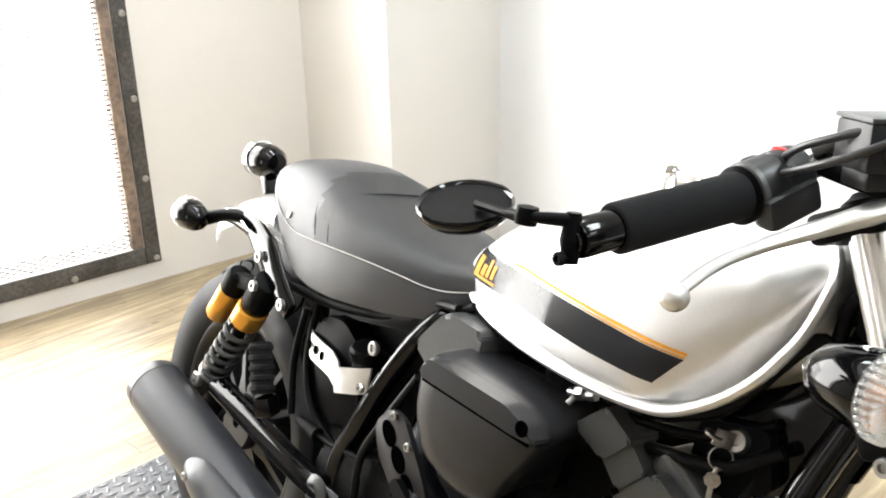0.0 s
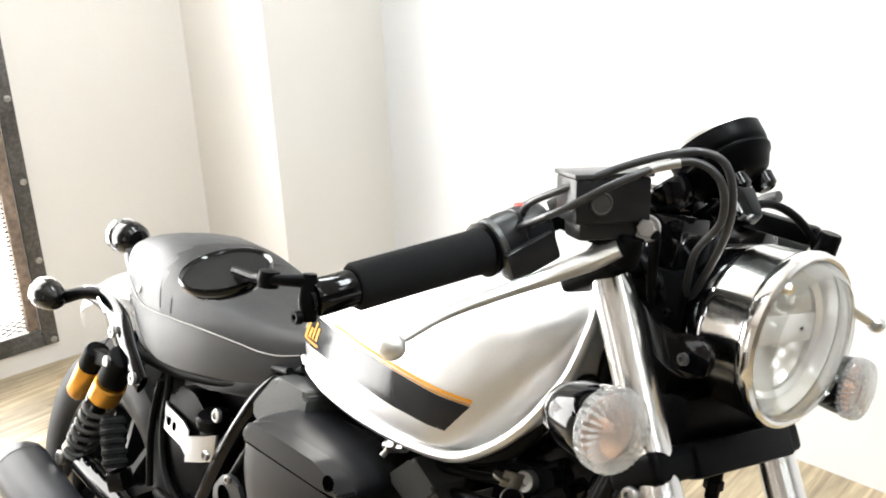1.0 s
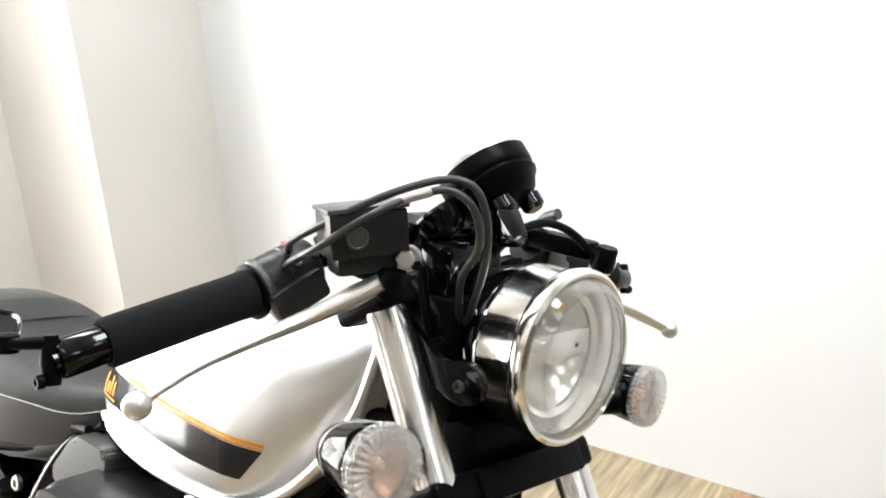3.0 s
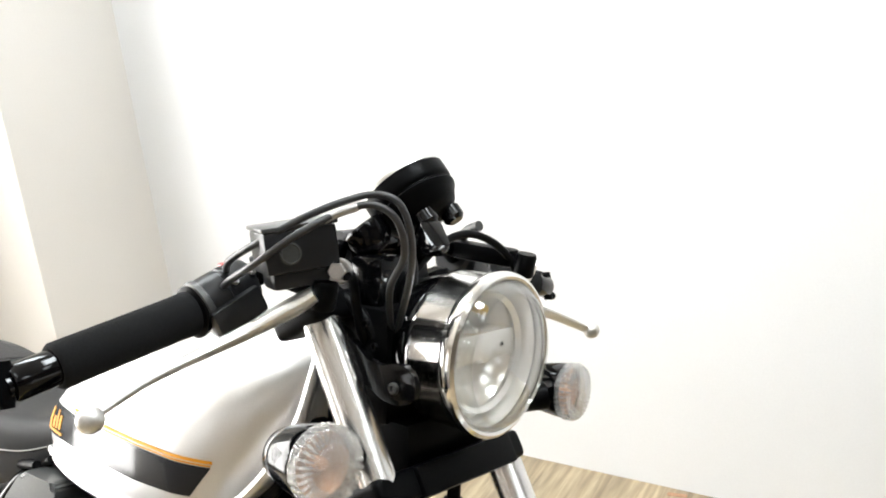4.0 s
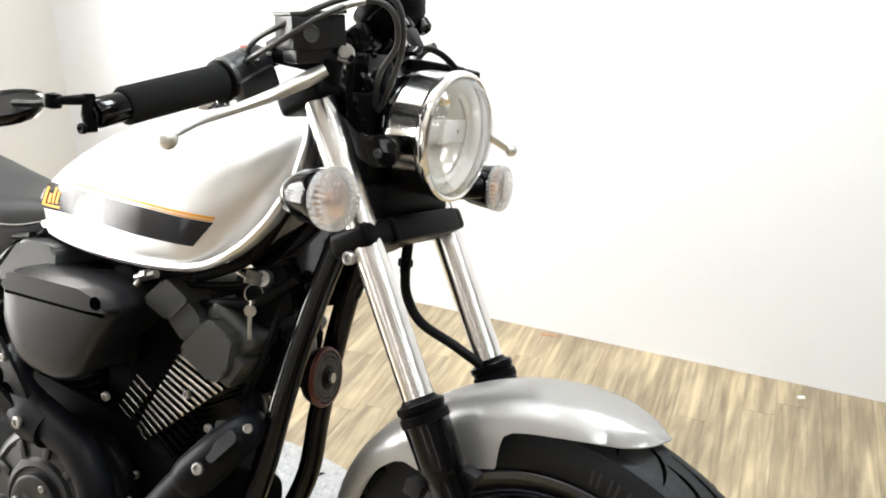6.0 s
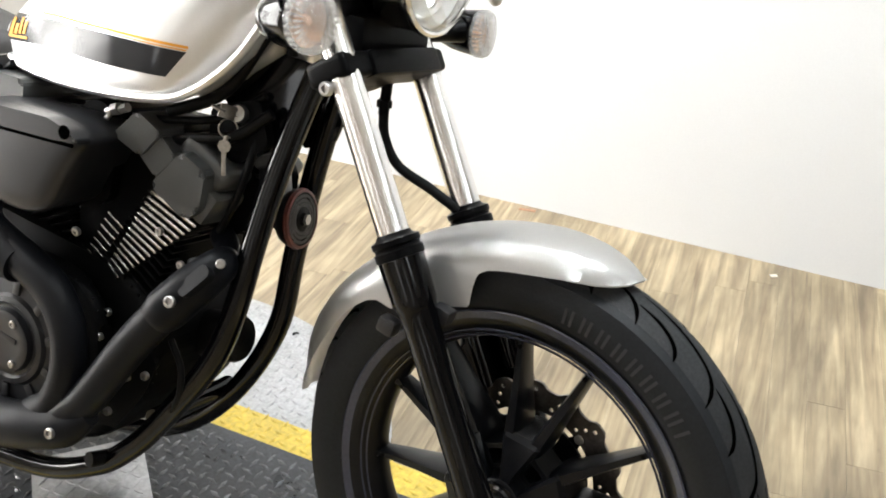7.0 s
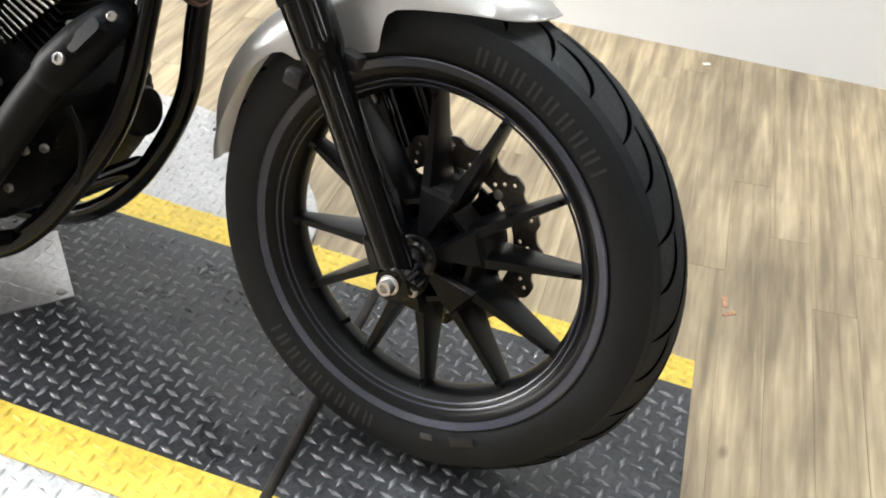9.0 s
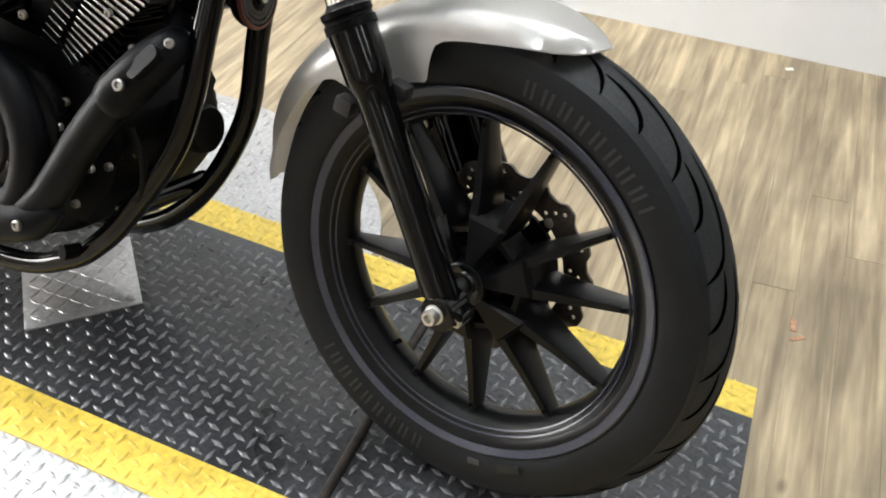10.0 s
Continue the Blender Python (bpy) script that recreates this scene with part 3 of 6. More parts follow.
# Built upright in its own frame: x ahead from the front tyre's contact, y to its left, z up; then leant on its side stand.
LEAN_DEG, STEER_DEG, RAKE, TRAIL = 15.5, -5.5, 29.0, 0.13
bike = thing("motorcycle", "silver and black cruiser motorcycle leaning on its stand on the platform", "motorcycle")
bike.matrix_world = pose(0, -0.012, -0.004, -LEAN_DEG, 0, 0)
AX = Vector((-math.sin(radians(RAKE)), 0, math.cos(radians(RAKE))))
STEER = Matrix.Translation((TRAIL, 0, 0)) @ Matrix.Rotation(radians(STEER_DEG), 4, AX) @ Matrix.Translation((-TRAIL, 0, 0))


def bp(name, bm, mat, label="", parent=None, smooth=40):
    return part(name, bm, mat, parent or bike, label, smooth)


def sp(name, bm, mat, label="", parent=None, smooth=40):
    return part(name, moved(bm, STEER), mat, parent or bike, label, smooth)


def mirror_y(pts):
    return [(p[0], -p[1], p[2]) for p in pts]


# -- wheels --
def tyre_mesh(R, half, bead, crown):
    prof = [(bead, -half * 0.72), (bead + 0.018, -half * 0.94), (bead + (R - bead) * 0.47, -half), (R - (R - bead) * 0.3, -half * 0.9),
            (R - crown * 0.42, -half * 0.66), (R - crown * 0.12, -half * 0.34), (R, 0)]
    prof = prof + [(r, -h) for r, h in prof[-2::-1]] + [(bead - 0.004, half * 0.6), (bead - 0.004, -half * 0.6)]
    return prof


def tyre_surface(prof, y, ang, c, lift=0.0):
    """A point on the tyre's outer face at a lateral place and an angle."""
    out = [(h, r) for r, h in prof[2:11]]
    r = float(np.interp(y, [h for h, _ in out], [r for _, r in out])) + lift
    return Vector((c[0] + r * math.cos(ang), c[1] + y, c[2] + r * math.sin(ang)))


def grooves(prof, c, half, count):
    """Black strips for the shade in long curved water grooves, sweeping from the crown to the shoulders."""
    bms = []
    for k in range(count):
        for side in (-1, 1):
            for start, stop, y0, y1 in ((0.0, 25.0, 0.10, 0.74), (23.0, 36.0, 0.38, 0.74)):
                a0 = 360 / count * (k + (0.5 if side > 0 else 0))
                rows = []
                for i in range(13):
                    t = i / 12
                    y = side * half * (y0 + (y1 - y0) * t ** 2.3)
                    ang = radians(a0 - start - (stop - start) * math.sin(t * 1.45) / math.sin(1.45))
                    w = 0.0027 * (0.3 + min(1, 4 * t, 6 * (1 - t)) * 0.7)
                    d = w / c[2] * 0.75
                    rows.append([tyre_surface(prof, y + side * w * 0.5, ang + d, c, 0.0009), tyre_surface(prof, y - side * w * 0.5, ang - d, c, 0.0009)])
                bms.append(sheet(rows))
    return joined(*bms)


FC = (0.003, 0, 0.348)
fprof = tyre_mesh(0.3350, 0.053, 0.246, 0.05)
front_wheel = sp("front_wheel", lathe([(0.026, -0.055), (0.030, -0.052), (0.030, -0.04), (0.036, -0.03), (0.036, 0.03), (0.034, 0.04), (0.034, 0.055), (0.012, 0.055), (0.012, -0.055)], 32, FC, (0, 1, 0), True), WHEEL, "satin black cast wheel hub")


def two_tone(bm, c, r):
    """The scrubbed running face takes the second material."""
    for f in bm.faces:
        m = f.calc_center_median()
        f.material_index = 1 if math.hypot(m.x - c[0], m.z - c[2]) > r else 0
    return bm


sp("tyre", two_tone(lathe(fprof, 96, FC, (0, 1, 0), True), FC, 0.312), [RUBBER, TREADRUB], "worn black road tyre", front_wheel, 50)
# The rubber stays uncut; groove shade is laid on as black strips.
sp("tread_pattern", grooves(fprof, FC, 0.052, 16), RECESS_SHADE, "dark curved strips shading the tread grooves", front_wheel)


def rim_mesh(c, R, half):
    prof = [(R + 0.009, -half), (R + 0.009, -half + 0.005), (R - 0.003, -half + 0.010), (R - 0.016, -0.018), (R - 0.019, 0.018), (R - 0.003, half - 0.010), (R + 0.009, half - 0.005),
            (R + 0.009, half), (R + 0.002, half + 0.001), (R - 0.011, half - 0.006), (R - 0.026, 0.020), (R - 0.033, 0.010), (R - 0.034, 0), (R - 0.033, -0.010), (R - 0.026, -0.020), (R - 0.011, -half + 0.006), (R + 0.002, -half - 0.001)]
    return lathe(prof, 96, c, (0, 1, 0), True)


sp("rim", rim_mesh(FC, 0.2435, 0.044), WHEEL, "satin black cast rim", front_wheel)
# Rim lip coloured paler than the wheel for the light it catches.
RIMGREY = material("grey rim edge", (0.042, 0.046, 0.066), 0.26, 0.0, grain=0.1, scale=300)
sp("rim_edge", lathe([(0.2425, -0.0440), (0.2525, -0.0482), (0.2545, -0.0470), (0.2430, -0.0415)], 96, FC, (0, 1, 0), True), RIMGREY, "blue-grey rim edge, lit band in its colour", front_wheel)


def spoke_mesh(c, ang, r0, r1, w0, w1, d0, d1):
    loops = []
    for r, w, d in ((r0, w0, d0), (r0 + 0.16 * (r1 - r0), w0 * 0.92, d0 * 0.97), (r0 + 0.36 * (r1 - r0), w0 * 0.46, d0 * 0.80), (r0 + 0.9 * (r1 - r0), w1, d1), (r1, w1 * 1.5, d1 * 1.15)):
        q = []
        for a, b in ((-0.5, -0.36), (-0.36, -0.5), (0.36, -0.5), (0.5, -0.36), (0.5, 0.36), (0.36, 0.5), (-0.36, 0.5), (-0.5, 0.36)):
            t, y = a * w, b * d
            q.append((c[0] + r * math.cos(ang) - t * math.sin(ang), c[1] + y, c[2] + r * math.sin(ang) + t * math.cos(ang)))
        loops.append(q)
    return loft(loops)


def beam_mesh(c, m, p, q, w0, w1, d0, d1):
    """A cast beam in the wheel's plane, from p to q (outward, sideways) about the direction m, tapering and flared at its foot."""
    along = Vector((q[0] - p[0], q[1] - p[1], 0))
    n = Vector((-along.y, along.x, 0)).normalized()
    loops = []
    for t, w, d in ((0, w0, d0), (0.12, w0, d0), (0.45, w0 * 0.45 + w1 * 0.55, d0 * 0.5 + d1 * 0.5), (0.92, w1, d1), (1.0, w1 * 1.8, d1 * 1.25)):
        o = Vector((p[0], p[1], 0)) + along * t
        loop = []
        for u, v in ((-0.5, -0.30), (-0.30, -0.5), (0.30, -0.5), (0.5, -0.30), (0.5, 0.30), (0.30, 0.5), (-0.30, 0.5), (-0.5, 0.30)):
            e = o + n * u * w
            loop.append((c[0] + e.x * math.cos(m) - e.y * math.sin(m), c[1] + v * d, c[2] + e.x * math.sin(m) + e.y * math.cos(m)))
        loops.append(loop)
    return loft(loops)


def wedge_mesh(c, m):
    """The three-sided root that carries two spokes: a point at the hub, broad and stepped back at the fork."""
    loops = []
    for r, w, y0, y1 in ((0.026, 0.014, -0.050, 0.046), (0.040, 0.022, -0.049, 0.046), (0.062, 0.040, -0.044, 0.042), (0.084, 0.056, -0.038, 0.036), (0.090, 0.055, -0.030, 0.030)):
        loop = []
        for u, y in ((-0.5, y0 + 0.007), (-0.40, y0), (0.40, y0), (0.5, y0 + 0.007), (0.5, y1), (-0.5, y1)):
            loop.append((c[0] + r * math.cos(m) - u * w * math.sin(m), c[1] + y, c[2] + r * math.sin(m) + u * w * math.cos(m)))
        loops.append(loop)
    return loft(loops)


def pierced_plate(outline, openings, y, thick):
    """A flat plate in the wheel's plane with openings through it."""
    bm = bmesh.new()
    edges = []
    for ring in [outline] + openings:
        vs = [bm.verts.new((x, y, z)) for x, z in ring]
        edges += [bm.edges.new((vs[i], vs[(i + 1) % len(vs)])) for i in range(len(vs))]
    bmesh.ops.triangle_fill(bm, use_beauty=True, edges=edges)
    bmesh.ops.recalc_face_normals(bm, faces=bm.faces[:])
    bmesh.ops.solidify(bm, geom=bm.faces[:], thickness=thick)
    return bm


def ring_points(c, r, n, wave=lambda a: 0.0):
    return [(c[0] + (r + wave(a)) * math.cos(a), c[2] + (r + wave(a)) * math.sin(a)) for a in (2 * math.pi * i / n for i in range(n))]


def polar_patch(c, m, r0, r1, half, radius):
    """A rounded opening between two radii, half degrees to either side of m."""
    h = radians(half)
    pts = [(r0, m - h), (r1, m - h), (r1, m), (r1, m + h), (r0, m + h), (r0, m)]
    return rounded([(c[0] + r * math.cos(t), c[2] + r * math.sin(t)) for r, t in pts], radius, 3)


for k in range(6):
    mid = radians(21 + 60 * k)
    sp("spoke_root", wedge_mesh(FC, mid), WHEEL, "three-sided cast spoke root", front_wheel, 20)
    for side in (-1, 1):
        foot = (0.222 * math.cos(radians(13.6)), side * 0.222 * math.sin(radians(13.6)))
        sp("spoke", beam_mesh(FC, mid, (0.072, side * 0.0165), foot, 0.021, 0.0115, 0.066, 0.030), WHEEL, "", front_wheel, 25)
        ang = mid + side * radians(13.4)
        sp("spoke_plug", lathe([(0.0035, 0), (0.0035, 0.0015), (0, 0.002)], 8, (FC[0] + 0.203 * math.cos(ang), -0.0165, FC[2] + 0.203 * math.sin(ang)), (0, -1, 0)), PLASTIC, "", front_wheel)
sp("hub_plate", pierced_plate(ring_points(FC, 0.074, 60, lambda a: 0.004 * math.cos(6 * a - radians(126))), [polar_patch(FC, radians(51 + 60 * k), 0.043, 0.064, 11, 0.005) for k in range(6)] + [ring_points(FC, 0.030, 36)], -0.030, 0.050), WHEEL, "pierced cast hub plate", front_wheel, 30)
sp("valve_stem", tube([(-0.137, 0.0, 0.166), (-0.128, -0.002, 0.176), (-0.113, -0.006, 0.190)], [0.0055, 0.0042, 0.0040], 10, 8), PLASTIC, "black valve stem with cap", front_wheel)
sp("hub_ring", lathe([(0.021, -0.056), (0.028, -0.056), (0.030, -0.060), (0.0265, -0.062), (0.020, -0.060)], 28, FC, (0, 1, 0), True), GLOSS, "black bearing ring", front_wheel)
for r in (0.2175, 0.2245):
    sp("rim_ridge", lathe([(r, -0.0345 - (r - 0.2175) * 0.6), (r + 0.0018, -0.0360 - (r - 0.2175) * 0.6), (r + 0.0030, -0.0335 - (r - 0.2175) * 0.6)], 96, FC, (0, 1, 0), True), RIMGREY, "", front_wheel)
# raised sidewall writing, as plain bars
LETTER = material("raised rubber letters", (0.0105, 0.0125, 0.0168), 0.44, grain=0.2, scale=300)
for a0, n in ((80, 17), (262, 17)):
    for i in range(n):
        rows = []
        for rr in np.linspace(0.267, 0.289, 5):
            y = -float(np.interp(rr, [r for r, _ in fprof[1:4]], [-h for _, h in fprof[1:4]])) - 0.0008
            rows.append([(FC[0] + rr * math.cos(a), y, FC[2] + rr * math.sin(a)) for a in (radians(a0 - (i // 2) * 5.0 - (i % 2) * 1.9 - da) for da in (0, 0.8))])
        sp("sidewall_mark", sheet(rows), LETTER, "", front_wheel)
PALE = material("faded pale label", (0.055, 0.055, 0.055), 0.7)
for x, z, w, h in ((0.0523, 0.0869, 0.009, 0.0045), (0.1047, 0.1004, 0.018, 0.0065)):
    sp("size_mark", moved(box(-w, w, -0.0008, 0.0008, -h, h, 0.0005), Matrix.Translation((x, -0.0535, z)) @ pose(0, 0, 0, 0, -math.degrees(math.atan2(x - FC[0], FC[2] - z)), 0)), PALE if w < 0.01 else LETTER, "faded sidewall label", front_wheel)

# -- brake disc, on the left --
DISC = material("brake disc steel", (0.115, 0.105, 0.095), 0.36, 0.9, grain=0.2, scale=200, stain=0.25, stain_scale=20)
DY = 0.043
LOBES = 16
holes = []
for k in range(LOBES):
    a = 2 * math.pi * (k + 0.15) / LOBES
    for r, da in ((0.127, 0.0), (0.117, 0.075), (0.106, 0.15)):
        holes.append([(FC[0] + r * math.cos(a + da) + 0.0030 * math.cos(b), FC[2] + r * math.sin(a + da) + 0.0030 * math.sin(b)) for b in (2 * math.pi * i / 8 for i in range(8))])
edge_wave = lambda a: 0.0045 * math.tanh(2.2 * math.cos(LOBES * a - 2 * math.pi * 0.15))
sp("brake_disc", pierced_plate(ring_points(FC, 0.1335, 192, edge_wave), holes + [ring_points(FC, 0.097, 72)], DY, 0.0045), DISC, "drilled wave-edged brake disc", front_wheel)
carrier = sp("disc_carrier", pierced_plate(ring_points(FC, 0.086, 72), [polar_patch(FC, radians(20 + 60 * k), 0.060, 0.078, 19, 0.005) for k in range(6)] + [ring_points(FC, 0.034, 30)], DY + 0.003, 0.006), CASE, "black disc carrier", front_wheel)
for k in range(6):
    a = radians(-10 + 60 * k)
    sp("carrier_arm", beam_mesh((FC[0], DY + 0.003, FC[2]), a, (0.080, 0), (0.103, 0), 0.020, 0.012, 0.007, 0.007), CASE, "", carrier)
    sp("rivet", lathe([(0.007, 0), (0.007, 0.003), (0, 0.004)], 10, (FC[0] + 0.100 * math.cos(a), DY - 0.002, FC[2] + 0.100 * math.sin(a)), (0, -1, 0)), STEEL, "", carrier)

# -- fork --
def fork_x(z):
    return 0.014 - 0.532 * (z - 0.331)


for s in (-1, 1):
    y, dx = (-0.112, 0.011) if s < 0 else (0.095, -0.004)
    P = lambda z: (fork_x(z) + dx, y, z)
    leg = sp("fork_leg", tube([P(0.332), P(0.37), P(0.45), P(0.575), P(0.605), P(0.655)], [0.019, 0.0222, 0.0222, 0.0228, 0.0285, 0.030], 24, 40), GLOSS, "gloss black fork lower leg")
    sp("dust_seal", lathe([(0.024, 0), (0.0315, 0.002), (0.0315, 0.012), (0.029, 0.014), (0.029, 0.017), (0.031, 0.019), (0.031, 0.026), (0.024, 0.029), (0.021, 0.034)], 28, P(0.652), AX), PLASTIC, "black dust seal", leg)
    sp("fork_tube", tube([P(0.66), P(1.045)], 0.0205, 28), SOFTCHROME, "polished chrome fork tube", leg)
    sp("axle_clamp", joined(lathe([(0.021, -0.022), (0.024, -0.019), (0.024, 0.019), (0.021, 0.022)], 24, (0.016 if s < 0 else 0.004, y, 0.345), (0, 1, 0)), block((0.012, y, 0.350), (0.046, y, 0.342), 0.036, 0.022)), GLOSS, "", leg)
    bush = sp("fender_bush", joined(moved(box(-0.014, 0.013, -0.011, 0.011, -0.010, 0.010, 0.005, 2), Matrix.Translation((-0.091, 0.088 * s, 0.590)) @ pose(0, 0, 0, 0, 14, 0)), lathe([(0.006, -0.012), (0.006, 0.012)], 10, (-0.091, 0.084 * s, 0.590), (0, 1, 0))), SATIN, "grey rubber fender bush", leg)
    sp("fender_bush", moved(box(-0.013, 0.013, -0.011, 0.011, -0.011, 0.011, 0.005, 2), Matrix.Translation((-0.168, 0.088 * s, 0.551)) @ pose(0, 0, 0, 0, 14, 0)), SATIN, "grey rubber fender bush", leg)
sp("axle_bolt", lathe([(0.0130, 0), (0.0130, 0.003), (0.0100, 0.004), (0.0100, 0.013), (0.009, 0.016), (0.0055, 0.016), (0.005, 0.008), (0, 0.008)], 6 * 4, (0.013, -0.132, 0.345), (0, -1, 0)), ALLOY, "bright axle nut")
sp("pinch_bolt", bolt((0.040, -0.124, 0.342), (0, -1, 0), 0.0075, 0.006), STEEL)
sp("axle", tube([(0.004, -0.12, 0.348), (0.003, 0.12, 0.348)], 0.011, 16), STEEL)
# calliper on the left leg
cal = sp("brake_caliper", moved(box(-0.03, 0.03, -0.03, 0.022, -0.058, 0.058, 0.012, 3), Matrix.Translation((-0.118, 0.066, 0.475)) @ pose(0, 0, 0, 0, -28, 0)), GLOSS, "black brake calliper")
for dz in (-0.035, 0.035):
    sp("bolt", bolt((-0.112 - 0.5 * dz, 0.034, 0.475 + dz * 0.88), (0, -1, 0), 0.009, 0.006), STEEL, "", cal)

# -- front fender --
def fender_mesh():
    angs = [69.5, 71, 73, 76, 80, 85, 90, 95, 99, 101.5, 103.0, 104.5, 114, 122, 129, 131.5, 134, 139, 145, 152, 159, 169, 174.5]
    edge = [0.350, 0.342, 0.336, 0.331, 0.327, 0.322, 0.318, 0.316, 0.314, 0.308, 0.290, 0.266, 0.268, 0.272, 0.286, 0.304, 0.311, 0.316, 0.318, 0.319, 0.324, 0.336, 0.344]
    half = [0.004, 0.024, 0.038, 0.052, 0.062, 0.068, 0.071, 0.073, 0.074, 0.074, 0.075, 0.075, 0.075, 0.075, 0.075, 0.075, 0.075, 0.074, 0.072, 0.069, 0.062, 0.046, 0.030]
    top = [0.352, 0.354, 0.356, 0.358, 0.360, 0.361, 0.361, 0.360, 0.360, 0.360, 0.360, 0.360, 0.360, 0.361, 0.362, 0.362, 0.363, 0.364, 0.365, 0.364, 0.361, 0.354, 0.349]
    rows = []
    for a in np.linspace(69.5, 174.5, 140):
        e, w, R = (float(np.interp(a, angs, v)) for v in (edge, half, top))
        prof = [(0, R), (0.25 * w, R - 0.001), (0.5 * w, R - 0.004), (0.7 * w, R - 0.010), (0.85 * w, R - 0.019), (0.95 * w, R - 0.030), (w, max(e + 0.002, R - 0.042)), (w * 1.01, e)]
        prof = [(y, max(r, e)) for y, r in prof]
        ring = [(-y, r) for y, r in prof[::-1]] + prof[1:]
        ca, sa = math.cos(radians(a)), math.sin(radians(a))
        rows.append([(FC[0] + r * ca, y, FC[2] - 0.002 + r * sa) for y, r in ring])
    return sheet(rows, 0.003)


sp("front_fender", fender_mesh(), SILVER, "silver metallic front fender", smooth=60)

# -- clamps, neck, headlight --
low = sp("lower_clamp", joined(moved(box(-0.036, 0.026, -0.134, 0.100, -0.017, 0.015, 0.009, 3), Matrix.Translation((fork_x(0.868) + 0.006, 0, 0.866)) @ pose(0, 0, 0, 0, -28, 0)),
                          moved(box(0.014, 0.036, -0.080, 0.076, -0.024, 0.010, 0.006, 2), Matrix.Translation((fork_x(0.868), 0, 0.868)) @ pose(0, 0, 0, 0, -28, 0))), PLASTIC, "satin black lower fork clamp")
sp("upper_clamp", moved(box(-0.040, 0.032, -0.135, 0.120, -0.016, 0.014, 0.009, 3), Matrix.Translation((fork_x(1.035), 0, 1.035)) @ pose(0, 0, 0, 0, -28, 0)), PLASTIC, "satin black upper fork clamp")
for s in (-1, 1):
    sp("fork_cap", lathe([(0.021, 0), (0.021, 0.01), (0.014, 0.014), (0.010, 0.018), (0, 0.018)], 18, (fork_x(1.045) + (0.011 if s < 0 else -0.004), -0.112 if s < 0 else 0.095, 1.045), AX), PLASTIC)
    sp("clamp_bolt", bolt((fork_x(0.845) - 0.006, -0.131 if s < 0 else 0.115, 0.842), (0, s, 0), 0.009, 0.008), STEEL, "", low)
bp("steering_neck", tube([(-0.292, 0, 0.835), (-0.405, 0, 1.02)], 0.036, 24), PLASTIC, "gloss black steering neck")
HX, HZ, HA = -0.210, 0.996, (1, 0.02, -0.03)


def turned_on_lamp(profile, seg=56, closed=False, ends=True):
    """A profile turned round the headlight's axis."""
    return lathe(profile, seg, (HX, 0.003, HZ), HA, closed, ends)


head = sp("headlight", turned_on_lamp([(0.0, -0.125), (0.034, -0.121), (0.056, -0.108), (0.070, -0.086), (0.0775, -0.062), (0.0785, -0.052), (0.0760, -0.048), (0.0740, -0.05), (0.0520, -0.09), (0, -0.10)]), GLOSS, "round headlight with a black bowl and chrome shell")
sp("shell", turned_on_lamp([(0.0770, -0.058), (0.0800, -0.054), (0.0815, -0.048), (0.0822, -0.012), (0.0835, -0.009), (0.0852, -0.006), (0.0862, 0.001), (0.0850, 0.006), (0.0815, 0.0085), (0.0785, 0.0075), (0.0770, 0.002), (0.0790, -0.01), (0.0780, -0.05)], 72, True), SHELLCHROME, "chrome headlight rim and shell", head)
sp("rim_gap", turned_on_lamp([(0.0828, -0.0105), (0.0840, -0.0095), (0.0832, -0.008), (0.0820, -0.009)], 64, True), PLASTIC, "dark joint behind the rim", head)
sp("reflector", turned_on_lamp([(0.0760, -0.004), (0.0735, -0.016), (0.0640, -0.034), (0.0500, -0.047), (0.0310, -0.056), (0.0133, -0.060), (0.0114, -0.066), (0.0, -0.066)], 56, ends=False), REFLECTOR, "polished reflector bowl", head)
sp("bulb_cap", turned_on_lamp([(0.0, -0.010), (0.0105, -0.012), (0.0132, -0.018), (0.0125, -0.030), (0.0098, -0.034), (0.0098, -0.060)], 24), REFLECTOR, "polished bulb shield", head)
lens = sp("lens", turned_on_lamp([(0.0785, 0.002), (0.0720, 0.0125), (0.0570, 0.0190), (0.0333, 0.0240), (0, 0.026), (0, 0.0235), (0.0333, 0.0215), (0.0570, 0.0165), (0.0720, 0.0100), (0.0785, -0.001)], 56, True), LENS, "clear domed headlight glass", head)
lens.visible_shadow = False
ring_glass = sp("glass_ring", turned_on_lamp([(0.0655, 0.0165), (0.0670, 0.0195), (0.0720, 0.0160), (0.0770, 0.0080), (0.0765, 0.0045), (0.0710, 0.0125)], 56, True), GLASSRING, "thick pale glass edge", head)
ring_glass.visible_shadow = False
sp("bulb_shelf", joined(box(HX - 0.045, HX - 0.012, -0.044, 0.050, HZ - 0.006, HZ + 0.022, 0.004), box(HX - 0.05, HX - 0.02, -0.056, 0.060, HZ - 0.010, HZ - 0.006, 0.001)), REFLECTOR, "bright bulb shelf", head)
sp("shelf_mark", lathe([(0.0022, 0), (0.0022, 0.0012), (0, 0.0015)], 10, (HX - 0.012, 0.028, HZ + 0.006), (1, 0, 0)), PLASTIC, "", head)
sp("position_bulb", lathe([(0, 0.012), (0.005, 0.010), (0.0065, 0.003), (0.005, -0.012)], 14, (HX - 0.028, 0.008, HZ + 0.045), (1, 0, -0.2)), material("yellow bulb", (0.72, 0.45, 0.08), 0.2), "small yellow bulb", head)
sp("inner_ring", turned_on_lamp([(0.0590, -0.022), (0.0625, -0.020), (0.0642, -0.014), (0.0625, -0.012), (0.0572, -0.016)], 48, True), REFLECTOR, "bright inner ring", head)
